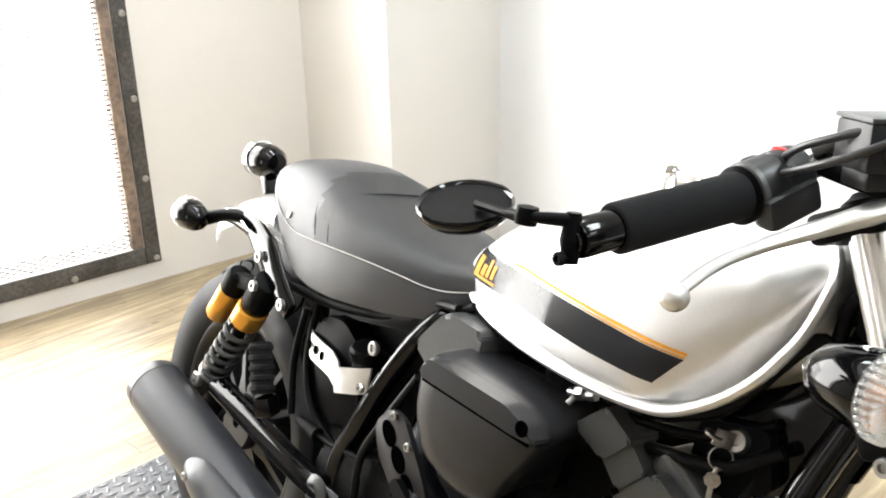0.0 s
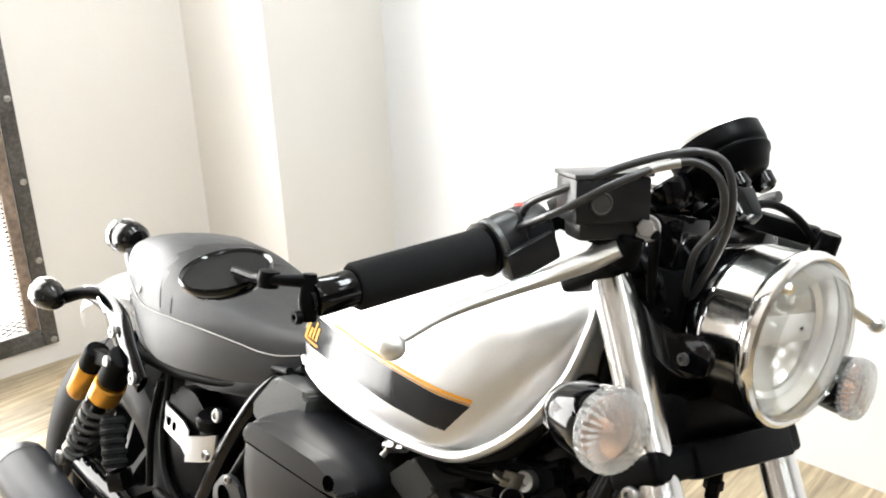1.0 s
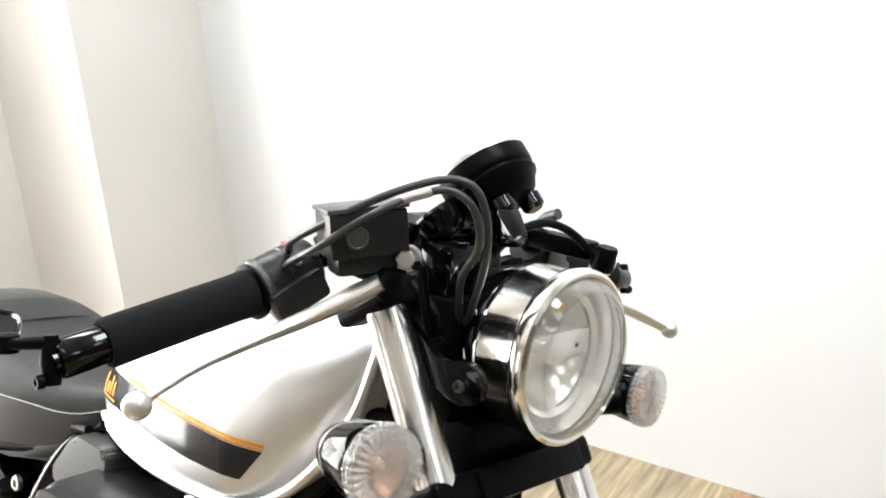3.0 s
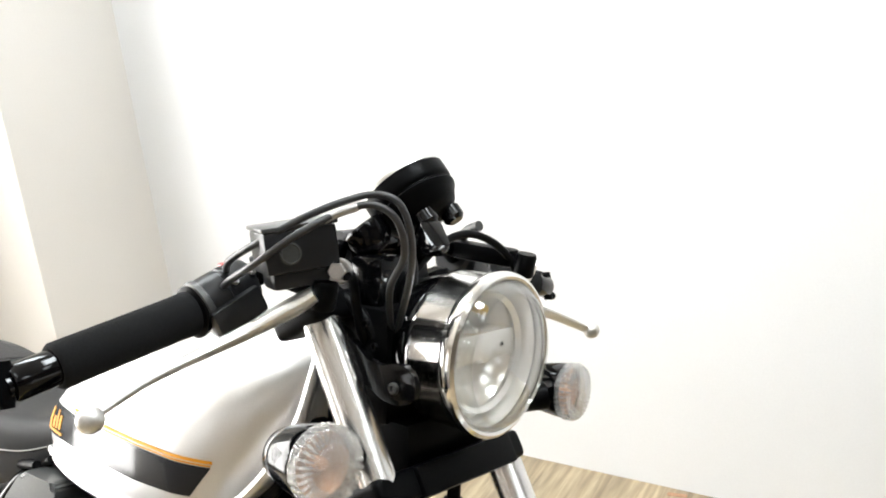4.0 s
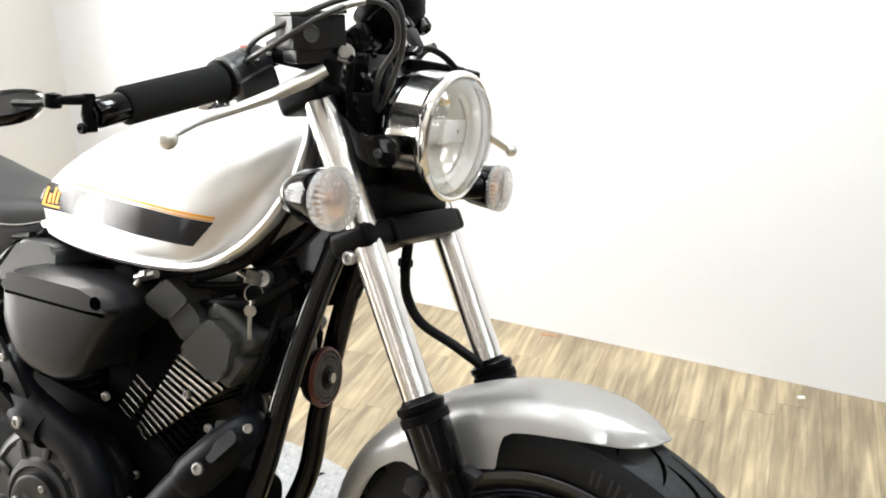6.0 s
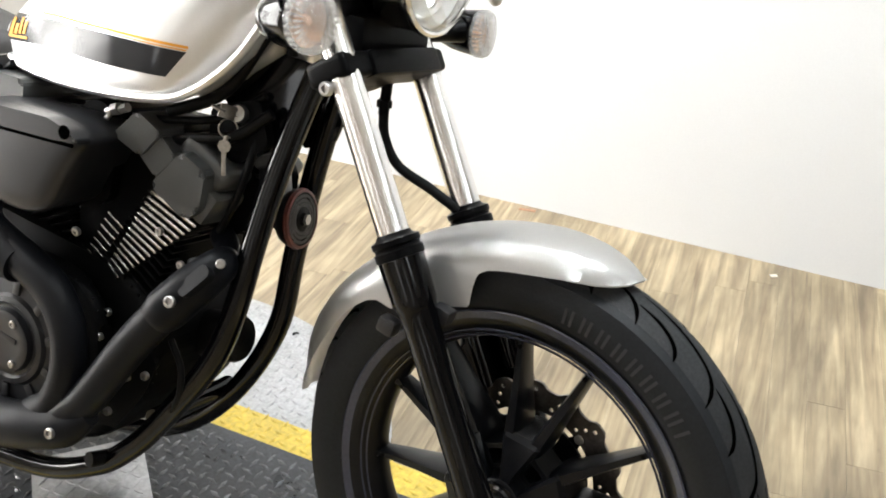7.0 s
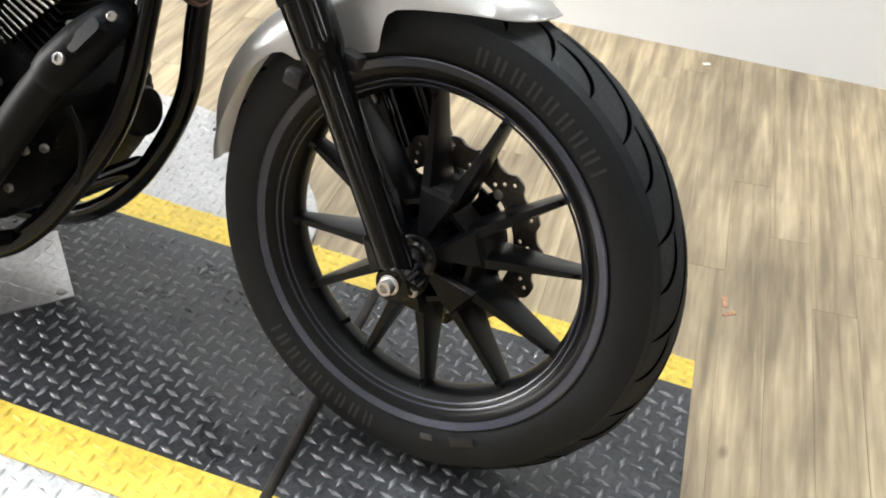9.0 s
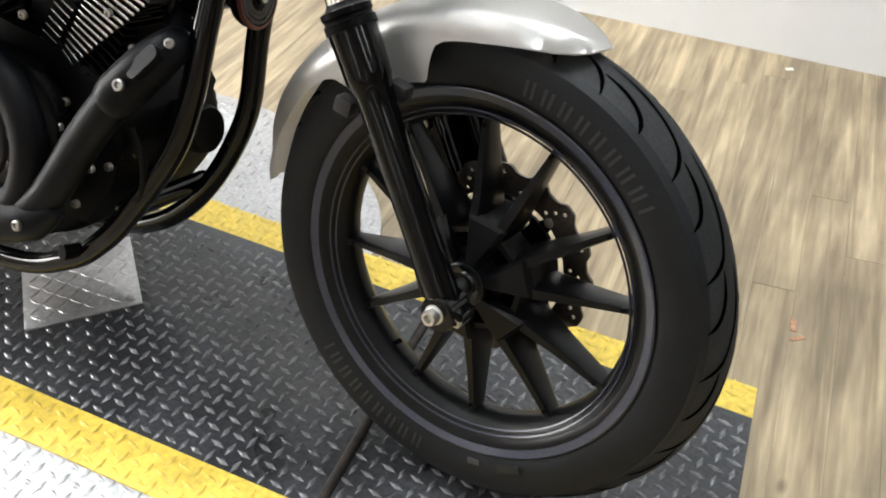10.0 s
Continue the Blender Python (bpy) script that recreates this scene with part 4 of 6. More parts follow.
for s in (-1, 1):
    ear = sp("headlight_ear", joined(slab(rounded([(-0.232, 0.990), (-0.230, 0.962), (-0.262, 0.952), (-0.292, 0.965), (-0.335, 0.998), (-0.352, 1.02), (-0.335, 1.026), (-0.285, 0.988), (-0.255, 0.998)], 0.012), 0.090 * s, 0.098 * s, 0.002)), GLOSS, "black headlight bracket")
    sp("bolt", bolt((-0.258, 0.098 * s, 0.972), (0, s, 0), 0.006, 0.004), CASTING, "", ear)

# -- turn signals --
def signal(name, c, fwd, up, side, R, steerable, back=0.075):
    fn = sp if steerable else bp
    c = Vector(c)
    f = Vector(fwd).normalized()
    body = fn(name, lathe([(0, -back), (R * 0.35, -back * 0.96), (R * 0.68, -back * 0.78), (R * 0.88, -back * 0.50), (R * 0.97, -back * 0.2), (R, -0.004), (R * 0.98, 0.001), (R * 0.86, 0.002), (R * 0.84, -0.02), (0, -0.04)], 36, c, f), GLOSS, "gloss black round turn signal with a clear lens")
    fn("reflector", lathe([(R * 0.85, 0.0), (R * 0.6, -0.012), (R * 0.25, -0.02), (0, -0.02)], 28, c, f, ends=False), AMBERBOWL, "", body)
    fn("bulb", lathe([(0, 0.004), (0.005, 0.002), (0.0072, -0.004), (0.006, -0.018)], 16, c, f), AMBER, "amber bulb", body)
    l = fn("lens", lathe([(R * 1.02, -0.002), (R * 1.03, 0.012), (R * 0.96, 0.0155), (R * 0.62, 0.0175), (R * 0.55, 0.0195), (0, 0.021), (0, 0.018), (R * 0.55, 0.016), (R * 0.9, 0.0125), (R * 0.96, 0.008), (R * 0.96, -0.002)], 60, c, f, True), SIGNAL, "clear prismatic lens", body)
    l.visible_shadow = False
    turn = Matrix.Translation(c) @ frame_from(f)
    ribs = []
    for k in range(32):
        about = turn @ Matrix.Rotation(2 * math.pi * k / 32, 4, "Z")
        ribs.append(moved(box(R * 0.98, R * 1.055, -0.0019, 0.0019, 0.000, 0.0115, 0.0006, 1), about))
        ribs.append(moved(box(R * 0.60, R * 0.99, -0.0013, 0.0013, 0.0120, 0.0160, 0.0005, 1), about))
    r = fn("lens_ribs", joined(*ribs), RIBGLASS, "moulded radial ribs", body)
    r.visible_shadow = False
    d = fn("lens_disc", lathe([(R * 0.60, 0.0165), (R * 0.60, 0.0190), (R * 0.50, 0.0215), (0, 0.0225), (0, 0.0205), (R * 0.5, 0.0185)], 36, c, f, True), SIGNAL, "finely grained lens centre", body)
    d.visible_shadow = False
    return body


for s in (-1, 1):
    signal("turn_signal", (-0.246, -0.205, 0.925) if s < 0 else (-0.262, 0.224, 0.908), (1, 0.10 * s, 0.06 if s < 0 else 0), (0, 0, 1), s, 0.0357 if s < 0 else 0.0340, True, 0.074)
    sp("signal_stalk", tube([(-0.262, 0.172 * s, 0.912), (-0.275, 0.15 * s, 0.908), (-0.285, 0.105 * s, 0.905)], [0.017, 0.014, 0.013], 18, 14), PLASTIC, "black rubber signal stalk")

# -- handlebar and controls --
bar_half = [(-0.375, 0.0, 1.095), (-0.372, -0.07, 1.096), (-0.386, -0.13, 1.086), (-0.405, -0.19, 1.058), (-0.412, -0.26, 1.036), (-0.415, -0.405, 1.003)]
sp("handlebar", tube(mirror_y(bar_half)[::-1] + bar_half[1:], 0.0112, 16, 60), GLOSS, "gloss black handlebar")
for s in (-1, 1):
    yy = 0.045 * s
    sp("bar_riser", joined(block((fork_x(1.045), yy, 1.04), (-0.375, yy, 1.10), 0.034, 0.036, 0.006), tube([(-0.375, yy - 0.016, 1.096), (-0.375, yy + 0.016, 1.096)], 0.021, 18)), SATIN, "black bar riser")
    a, b = Vector((-0.411, 0.222 * s, 1.044)), Vector((-0.4145, 0.362 * s, 1.013))
    d = (b - a).normalized()
    grip = sp("grip", lathe([(0.018, 0), (0.0215, 0.001), (0.0222, 0.004), (0.0215, 0.02), (0.0215, (b - a).length - 0.003), (0.0195, (b - a).length)], 32, a, d), GRIPFOAM, "thick black foam grip")
    sp("grip_flange", lathe([(0.018, -0.006), (0.026, -0.005), (0.0265, 0.0), (0.022, 0.002)], 28, a, d), PLASTIC, "", grip)
    sp("bar_end", lathe([(0.0165, 0.0), (0.0165, 0.036), (0.0150, 0.039), (0.0, 0.039)], 24, b, d), GLOSS, "gloss black bar end", grip)
    e = b + 0.043 * d
    # mirror on its arm
    mir = sp("bar_end_mirror", moved(lathe([(0, -0.012), (0.040, -0.0105), (0.062, -0.006), (0.0725, 0.001), (0.0745, 0.006), (0.0725, 0.0085), (0.069, 0.0075), (0.066, 0.0045), (0, 0.0035)], 48), Matrix.Translation((-0.532, 0.422 * s, 0.998)) @ pose(0, 0, 0, -19 * s, 5, 0) @ Matrix.Diagonal((0.58, 0.58, 1, 1))), GLOSS, "round black bar-end mirror on a jointed arm")
    sp("glass", moved(lathe([(0.067, 0.0046), (0.066, 0.0056), (0, 0.0058)], 48), Matrix.Translation((-0.532, 0.422 * s, 0.998)) @ pose(0, 0, 0, -19 * s, 5, 0) @ Matrix.Diagonal((0.58, 0.58, 1, 1))), PLASTIC, "dark mirror face", mir)
    sp("mirror_arm", joined(tube([tuple(e + Vector((0.004, 0, -0.018))), tuple(e + Vector((0.0, 0, 0.0))), tuple(e + Vector((-0.002, 0, 0.022)))], [0.006, 0.0095, 0.006], 14, 16),
                            tube([tuple(e + Vector((0, 0, 0.016))), (-0.44, 0.425 * s, 1.016), (-0.47, 0.426 * s, 1.011)], [0.006, 0.0045, 0.004], 12, 12),
                            lathe([(0, -0.009), (0.009, -0.007), (0.010, 0), (0.009, 0.007), (0, 0.009)], 14, (-0.448, 0.425 * s, 1.015), (0, 0, 1)),
                            tube([(-0.462, 0.426 * s, 1.011), (-0.515, 0.424 * s, 1.007)], 0.0042, 8)), PLASTIC, "", mir)
    sp("arm_bolt", bolt(tuple(e + Vector((0.002, 0.008 * s, -0.014))), (0, s, 0), 0.006, 0.006), PLASTIC, "", mir)
    # switch housing
    a2 = Vector((-0.400, 0.165 * s, 1.070))
    d2 = (a - a2).normalized()
    sw = sp("switch_housing", joined(lathe([(0.022, -0.004), (0.025, 0.0), (0.0265, 0.006), (0.0265, 0.024), (0.0252, 0.025), (0.0252, 0.027), (0.0265, 0.028), (0.0265, 0.044), (0.0245, 0.052), (0.0235, 0.058)], 24, a2, d2), block(tuple(a2 + Vector((0.02, 0, -0.012))), tuple(a2 + Vector((0.012, 0.05 * s, -0.038))), 0.026, 0.03, 0.006)), SATIN, "black switch housing")
    sp("button", block(tuple(a2 + d2 * 0.02 + Vector((-0.026, 0, 0.012))), tuple(a2 + d2 * 0.036 + Vector((-0.026, 0, 0.012))), 0.010, 0.010, 0.003), SATIN, "", sw)
    sp("cable_elbow", tube([tuple(a2 + Vector((0.012, 0, 0.02))), tuple(a2 + Vector((0.030, -0.01 * s, 0.034))), tuple(a2 + Vector((0.052, -0.014 * s, 0.042)))], 0.0065, 10, 10), CASTING, "grey cable elbow", sw)
    sp("collar", lathe([(0.0245, 0.048), (0.0275, 0.050), (0.0275, 0.055), (0.0245, 0.057)], 24, a2, d2), CASTING, "", sw)
    for k in (0.010, 0.030):
        sp("screw", bolt(tuple(a2 + d2 * k + Vector((0.022, 0, 0.016))), (0.7, 0, 0.7), 0.004, 0.003), STEEL, "", sw)
    # lever
    dz = 0.0 if s < 0 else -0.034
    lev = [(-0.290, 0.172 * s, 1.070), (-0.307, 0.187 * s, 1.056), (-0.336, 0.214 * s, 1.034 + 0.2 * dz), (-0.350, 0.258 * s, 1.017 + 0.45 * dz), (-0.344, 0.318 * s, 1.004 + 0.7 * dz), (-0.328, 0.374 * s, 0.990 + dz)]
    lever = sp("lever", joined(tube(lev, [0.013, 0.015, 0.012, 0.0095, 0.008, 0.0066], 14, 40, 0.62), lathe([(0.0112 * math.sin(math.pi * k / 10), -0.0115 * math.cos(math.pi * k / 10)) for k in range(11)], 20, (-0.324, 0.381 * s, 0.988 + dz), (0, 1, 0))), ALLOY, "polished alloy hand lever")
    sp("lever_pivot", joined(lathe([(0.011, -0.014), (0.0125, -0.011), (0.0125, 0.011), (0.011, 0.014)], 18, (-0.288, 0.163 * s, 1.068), (0.2, 0, 1)), block((-0.30, 0.16 * s, 1.075), (-0.385, 0.15 * s, 1.082), 0.026, 0.022, 0.006)), PLASTIC, "", lever)
# red kill switch, on the right housing
sp("kill_switch", box(-0.414, -0.398, -0.190, -0.174, 1.076, 1.090, 0.004), REDP, "red rocker switch")
# master cylinder
MC = Matrix.Translation((-0.303, -0.217, 1.086)) @ pose(0, 0, 0, 0, -7, 66)
res = sp("brake_reservoir", joined(moved(box(0.0, 0.070, 0.0, 0.048, 0.002, 0.041, 0.003), MC), moved(box(0.006, 0.066, 0.006, 0.044, -0.014, 0.006, 0.005), MC)), SATIN, "dark grey brake fluid reservoir")
sp("lid", moved(box(-0.0015, 0.0715, -0.0015, 0.0495, 0.0415, 0.0455, 0.001), MC), CASTING, "dark grey reservoir lid", res)
sp("sight_glass", moved(lathe([(0.010, 0), (0.0105, 0.002), (0.0088, 0.0025), (0.008, 0.0015), (0, 0.0015)], 24), MC @ Matrix.Translation((0.023, 0, 0.020)) @ pose(0, 0, 0, 90, 0, 0)), CASTING, "round sight glass", res)
sp("banjo_bolt", joined(lathe([(0.0115, -0.012), (0.0125, -0.010), (0.0125, -0.002), (0.0110, 0.0), (0.0060, 0.0), (0.0060, 0.012)], 20, (-0.278, -0.154, 1.090), (0.6, -0.75, 0.1)), lathe([(0.0085, 0.002), (0.0085, 0.011), (0.0075, 0.0125), (0, 0.0125)], 6, (-0.276, -0.157, 1.0905), (0.6, -0.75, 0.1))), STEEL, "bright banjo bolt and hose union", res)

# -- gauge --
GN = Vector((-0.74, -0.06, 0.86)).normalized()
GC = Vector((-0.324, 0.003, 1.149))
gauge = sp("speedometer", lathe([(0, -0.032), (0.0194, -0.032), (0.0317, -0.028), (0.0387, -0.022), (0.0440, -0.012), (0.0471, -0.009), (0.0484, -0.005), (0.0458, -0.003), (0.0458, -0.001), (0.0480, 0.001), (0.0488, 0.005), (0.0488, 0.020), (0.0475, 0.023), (0.0431, 0.025), (0.0405, 0.021)], 56, GC, GN), PLASTIC, "round black speedometer on the bar clamp")
sp("bezel", lathe([(0.0444, 0.0235), (0.0475, 0.0225), (0.0493, 0.0190), (0.0493, 0.0225), (0.0449, 0.0262)], 56, GC, GN, True), ALLOY, "bright bezel", gauge)
sp("dial", lathe([(0.0436, 0.0240), (0.0264, 0.0255), (0, 0.0262)], 40, GC, GN), GAUGE_FACE, "dark glass dial", gauge)
for k, (u, v) in enumerate(((0.022, 0.014), (-0.02, 0.018), (0.004, -0.024))):
    q = GC + frame_from(GN).to_3x3() @ Vector((u, v, -0.034))
    sp("boss", lathe([(0.012, 0.006), (0.012, -0.006), (0.008, -0.010), (0, -0.010)], 14, q, GN), GLOSS, "", gauge)
sp("gauge_bracket", joined(box(-0.345, -0.302, -0.072, -0.028, 1.040, 1.094, 0.006), block((-0.30, 0, 1.112), (-0.345, 0, 1.075), 0.05, 0.012, 0.004), block((-0.285, -0.02, 1.125), (-0.262, -0.03, 1.100), 0.026, 0.02, 0.005)), GLOSS, "", gauge)
sp("idiot_light_cup", lathe([(0.0, -0.018), (0.016, -0.016), (0.024, -0.006), (0.027, 0.010), (0.025, 0.013), (0.0, 0.012)], 28, (-0.343, -0.045, 1.110), (-0.6, -0.25, 0.75)), GLOSS, "", gauge)

# -- cables and hoses --
def cable(name, pts, r=0.0042, mat=HOSE, steerable=True, label=""):
    return (sp if steerable else bp)(name, tube(pts, r, 10, 8 * (len(pts) - 1) + 1), mat, label)


CABLE = material("grey-black cable sheath", (0.022, 0.022, 0.023), 0.34, grain=0.1, scale=300, spec=0.5)
cable("throttle_cable", [(-0.402, -0.188, 1.080), (-0.368, -0.208, 1.098), (-0.311, -0.211, 1.123), (-0.287, -0.191, 1.1405), (-0.265, -0.166, 1.1545), (-0.247, -0.140, 1.162), (-0.230, -0.125, 1.155), (-0.224, -0.115, 1.128), (-0.236, -0.100, 1.088), (-0.285, -0.065, 1.02)], 0.0036, CABLE, label="looped grey-black throttle cable")
cable("throttle_cable", [(-0.398, -0.196, 1.066), (-0.360, -0.215, 1.080), (-0.318, -0.221, 1.0985), (-0.280, -0.206, 1.126), (-0.263, -0.171, 1.145), (-0.244, -0.145, 1.153), (-0.227, -0.130, 1.139), (-0.231, -0.115, 1.105), (-0.268, -0.095, 1.066), (-0.30, -0.055, 1.0)], 0.0036, CABLE, label="looped grey-black throttle cable")
sp("cable_sleeve", tube([(-0.269, -0.181, 1.1395), (-0.263, -0.171, 1.1452), (-0.252, -0.156, 1.1510)], 0.0042, 10, 8), STEEL, "bright cable sleeve")
cable("clutch_cable", [(-0.325, -0.02, 1.045), (-0.328, 0.02, 1.078), (-0.327, 0.06, 1.100), (-0.322, 0.095, 1.107), (-0.312, 0.127, 1.097), (-0.302, 0.152, 1.075), (-0.296, 0.165, 1.045)], 0.0048, label="black clutch cable")
cable("wiring_loom", [(-0.40, 0.05, 1.075), (-0.35, 0.02, 1.095), (-0.30, -0.03, 1.06), (-0.315, -0.05, 0.98), (-0.34, -0.04, 0.90)], 0.008)
cable("wiring_loom", [(-0.385, -0.09, 1.07), (-0.33, -0.085, 1.045), (-0.30, -0.07, 1.0), (-0.30, -0.06, 0.93)], 0.007)
cable("wiring_loom", [(-0.30, 0.05, 1.05), (-0.29, 0.06, 0.98), (-0.31, 0.05, 0.90)], 0.008)
cable("brake_hose", [(-0.272, -0.150, 1.086), (-0.298, -0.115, 1.075), (-0.318, -0.08, 1.01), (-0.318, -0.03, 0.92), (-0.298, 0.03, 0.85)], 0.005, label="black brake hose")
sp("hose_fitting", joined(tube([(-0.300, 0.05, 0.845), (-0.302, 0.05, 0.79)], 0.008, 10), lathe([(0.011, 0), (0.011, 0.01), (0.008, 0.012)], 6, (-0.302, 0.05, 0.80), (0, 0, 1))), PLASTIC)
cable("brake_hose", [(-0.302, 0.05, 0.80), (-0.296, 0.05, 0.76), (-0.270, 0.055, 0.722), (-0.210, 0.065, 0.695), (-0.165, 0.08, 0.66), (-0.135, 0.085, 0.58), (-0.12, 0.07, 0.53)], 0.0075, label="thick black brake hose")
sp("headlight_back_box", joined(box(-0.36, -0.285, -0.080, 0.085, 0.92, 1.045, 0.015), box(-0.345, -0.26, -0.075, 0.085, 0.875, 0.93, 0.012)), PLASTIC)
for k in range(3):
    sp("control_screw", bolt((-0.30 + 0.012 * k, -0.093, 1.03 - 0.022 * k), (0, -1, 0), 0.004, 0.004), PLASTIC)

# -- tank --
TX = [-0.955, -0.945, -0.92, -0.88, -0.84, -0.78, -0.70, -0.62, -0.55, -0.50, -0.455, -0.425, -0.408, -0.398, -0.393, -0.391]
TB = [0.806, 0.798, 0.789, 0.780, 0.773, 0.769, 0.768, 0.770, 0.776, 0.788, 0.817, 0.850, 0.882, 0.912, 0.938, 0.955]
TT = [0.812, 0.826, 0.850, 0.884, 0.911, 0.944, 0.974, 0.994, 1.006, 1.010, 1.011, 1.009, 1.004, 0.998, 0.990, 0.978]
TW = [0.012, 0.030, 0.055, 0.077, 0.093, 0.112, 0.130, 0.140, 0.144, 0.144, 0.139, 0.130, 0.119, 0.106, 0.090, 0.060]     # out to the seam
TF = [0.012, 0.030, 0.055, 0.077, 0.093, 0.112, 0.130, 0.141, 0.145, 0.143, 0.129, 0.109, 0.093, 0.080, 0.068, 0.048]     # the body, pinched in at the nose
TS = [(0.0, 0.93), (0.06, 0.965), (0.16, 0.99), (0.28, 1.0), (0.42, 0.985), (0.56, 0.93), (0.70, 0.83), (0.82, 0.68), (0.91, 0.50), (0.97, 0.28), (1.0, 0.0)]


def tank_mesh():
    xs = []
    for a, b in zip(TX, TX[1:]):
        xs += [a + (b - a) * k / 3 for k in range(3)]
    xs.append(TX[-1])
    us = np.linspace(0, 1, 26)
    ps = curve_points([(u, w, 0) for u, w in TS], 26)
    loops = []
    for x in xs:
        zb, zt, w = (float(np.interp(x, TX, v)) for v in (TB, TT, TF))
        tuck = 0.42 * max(0.0, min(1.0, (x + 0.54) / 0.12))
        right = [(x, -w * max(0, p.y) * (1 - tuck * max(0.0, 1 - p.x / 0.62) ** 1.3), zb + (zt - zb) * p.x) for p in ps]
        left = [(x, -y, z) for x, y, z in right[-2::-1]]
        loops.append(right + left)
    return loft(loops)


def soften(bm, rounds=2):
    for _ in range(rounds):
        bmesh.ops.smooth_vert(bm, verts=bm.verts[:], factor=0.5, use_axis_x=True, use_axis_y=True, use_axis_z=True)
    return bm


tank_bm = soften(tank_mesh(), 1)
TANK_TREE = BVHTree.FromBMesh(tank_bm)


def tank_y(x, z):
    """Half width of the tank's finished side at a place."""
    hit = TANK_TREE.ray_cast(Vector((x, -1, z)), Vector((0, 1, 0)))[0]
    return -hit.y if hit else 0.02


tank = bp("fuel_tank", tank_bm, SILVER, "silver metallic teardrop fuel tank with a dark stripe", smooth=70)
for s in (-1, 1):
    lip = [(x, s * w * 0.94, zb + 0.001) for x, w, zb in zip(TX[1:-2], TW[1:-2], TB[1:-2])] + [(-0.392, s * 0.088, 0.958), (-0.396, s * 0.078, 0.974), (-0.407, s * 0.066, 0.987), (-0.425, s * 0.05, 0.997)]
    bp("tank_seam", tube(lip, 0.0085, 10, 90, 0.8), SILVER, "silver welded seam lip", tank)
    skirt = [[(x, s * w * 0.93, zb + 0.002), (x, s * f * (0.80 - 0.30 * max(0.0, min(1.0, (x + 0.54) / 0.12))), zb + 0.006)] for x, w, f, zb in zip(TX[5:-1], TW[5:-1], TF[5:-1], TB[5:-1])]
    bp("seam_skirt", sheet(skirt, 0.003), SILVER, "", tank)

    def patch(x0, x1, low, high, lift, n=40, m=6, slant=0.0, k0=0.0):
        rows = []
        for i in range(n + 1):
            row = []
            for j in range(m + 1):
                v = j / m
                x = x0 + (x1 - x0) * i / n
                x += slant * v * (i / n) + k0 * v * (1 - i / n)
                z = low(x) + (high(x) - low(x)) * v
                row.append((x, s * (tank_y(x, z) + lift), z))
            rows.append(row)
        return sheet(rows)

    lo = lambda x: float(np.interp(x, [-0.90, -0.82, -0.75, -0.63, -0.52], [0.806, 0.811, 0.813, 0.809, 0.809]))
    hi = lambda x: float(np.interp(x, [-0.90, -0.82, -0.75, -0.63, -0.49], [0.848, 0.852, 0.853, 0.850, 0.845]))
    bp("tank_stripe", patch(-0.905, -0.527, lo, hi, 0.0012, slant=0.028, n=60), STRIPE, "dark grey stripe decal", tank)
    hi2 = lambda x: hi(x) + 0.0082
    hi1 = lambda x: hi(x) + 0.0044
    hi3 = lambda x: hi(x) + 0.0012
    hi4 = lambda x: hi(x) + 0.0030
    bp("pinstripe", patch(-0.79, -0.499, hi3, hi4, 0.0012, m=1), ORANGE, "orange pinstripe", tank)
    bp("pinstripe", patch(-0.79, -0.497, hi1, hi2, 0.0012, m=2), ORANGE, "orange pinstripe", tank)
    # the badge, as plain slanted shapes
    for x0, x1, a, b in ((-0.896, -0.878, 0.18, 0.82), (-0.873, -0.860, 0.24, 0.62), (-0.855, -0.846, 0.26, 0.86), (-0.841, -0.832, 0.28, 0.74)):
        bp("badge", patch(x0, x1, lambda x: lo(x) + (hi(x) - lo(x)) * a, lambda x: lo(x) + (hi(x) - lo(x)) * b, 0.0022, 6, 4, 0.004, 0.004), ORANGE, "orange badge shape", tank)
    bp("badge_underline", patch(-0.898, -0.825, lambda x: lo(x) + 0.0045, lambda x: lo(x) + 0.0085, 0.0022, 10, 1), ORANGE, "", tank)
bp("filler_cap", joined(lathe([(0.036, 0), (0.036, 0.016), (0.033, 0.021), (0.026, 0.022), (0.024, 0.027), (0.010, 0.030), (0, 0.030)], 30, (-0.63, 0, 0.990), (0, 0, 1)), block((-0.655, 0, 1.018), (-0.675, 0, 1.014), 0.016, 0.010, 0.003)), CHROME, "chrome filler cap", tank)

# -- seat --
SXs = [-1.405, -1.395, -1.375, -1.345, -1.31, -1.27, -1.24, -1.19, -1.13, -1.06, -1.00, -0.95, -0.91, -0.88, -0.862]
SB = [0.828, 0.806, 0.784, 0.758, 0.730, 0.708, 0.700, 0.695, 0.699, 0.708, 0.716, 0.727, 0.748, 0.775, 0.790]
SC = [0.832, 0.820, 0.803, 0.785, 0.770, 0.764, 0.764, 0.769, 0.774, 0.777, 0.775, 0.771, 0.774, 0.786, 0.798]
ST = [0.846, 0.858, 0.868, 0.875, 0.879, 0.878, 0.873, 0.860, 0.843, 0.829, 0.821, 0.818, 0.822, 0.828, 0.828]
SW = [0.088, 0.104, 0.114, 0.121, 0.127, 0.134, 0.139, 0.145, 0.146, 0.138, 0.122, 0.104, 0.086, 0.072, 0.062]


def seat_values(x):
    return [float(np.interp(x, SXs, v)) for v in (SB, SC, ST, SW)]


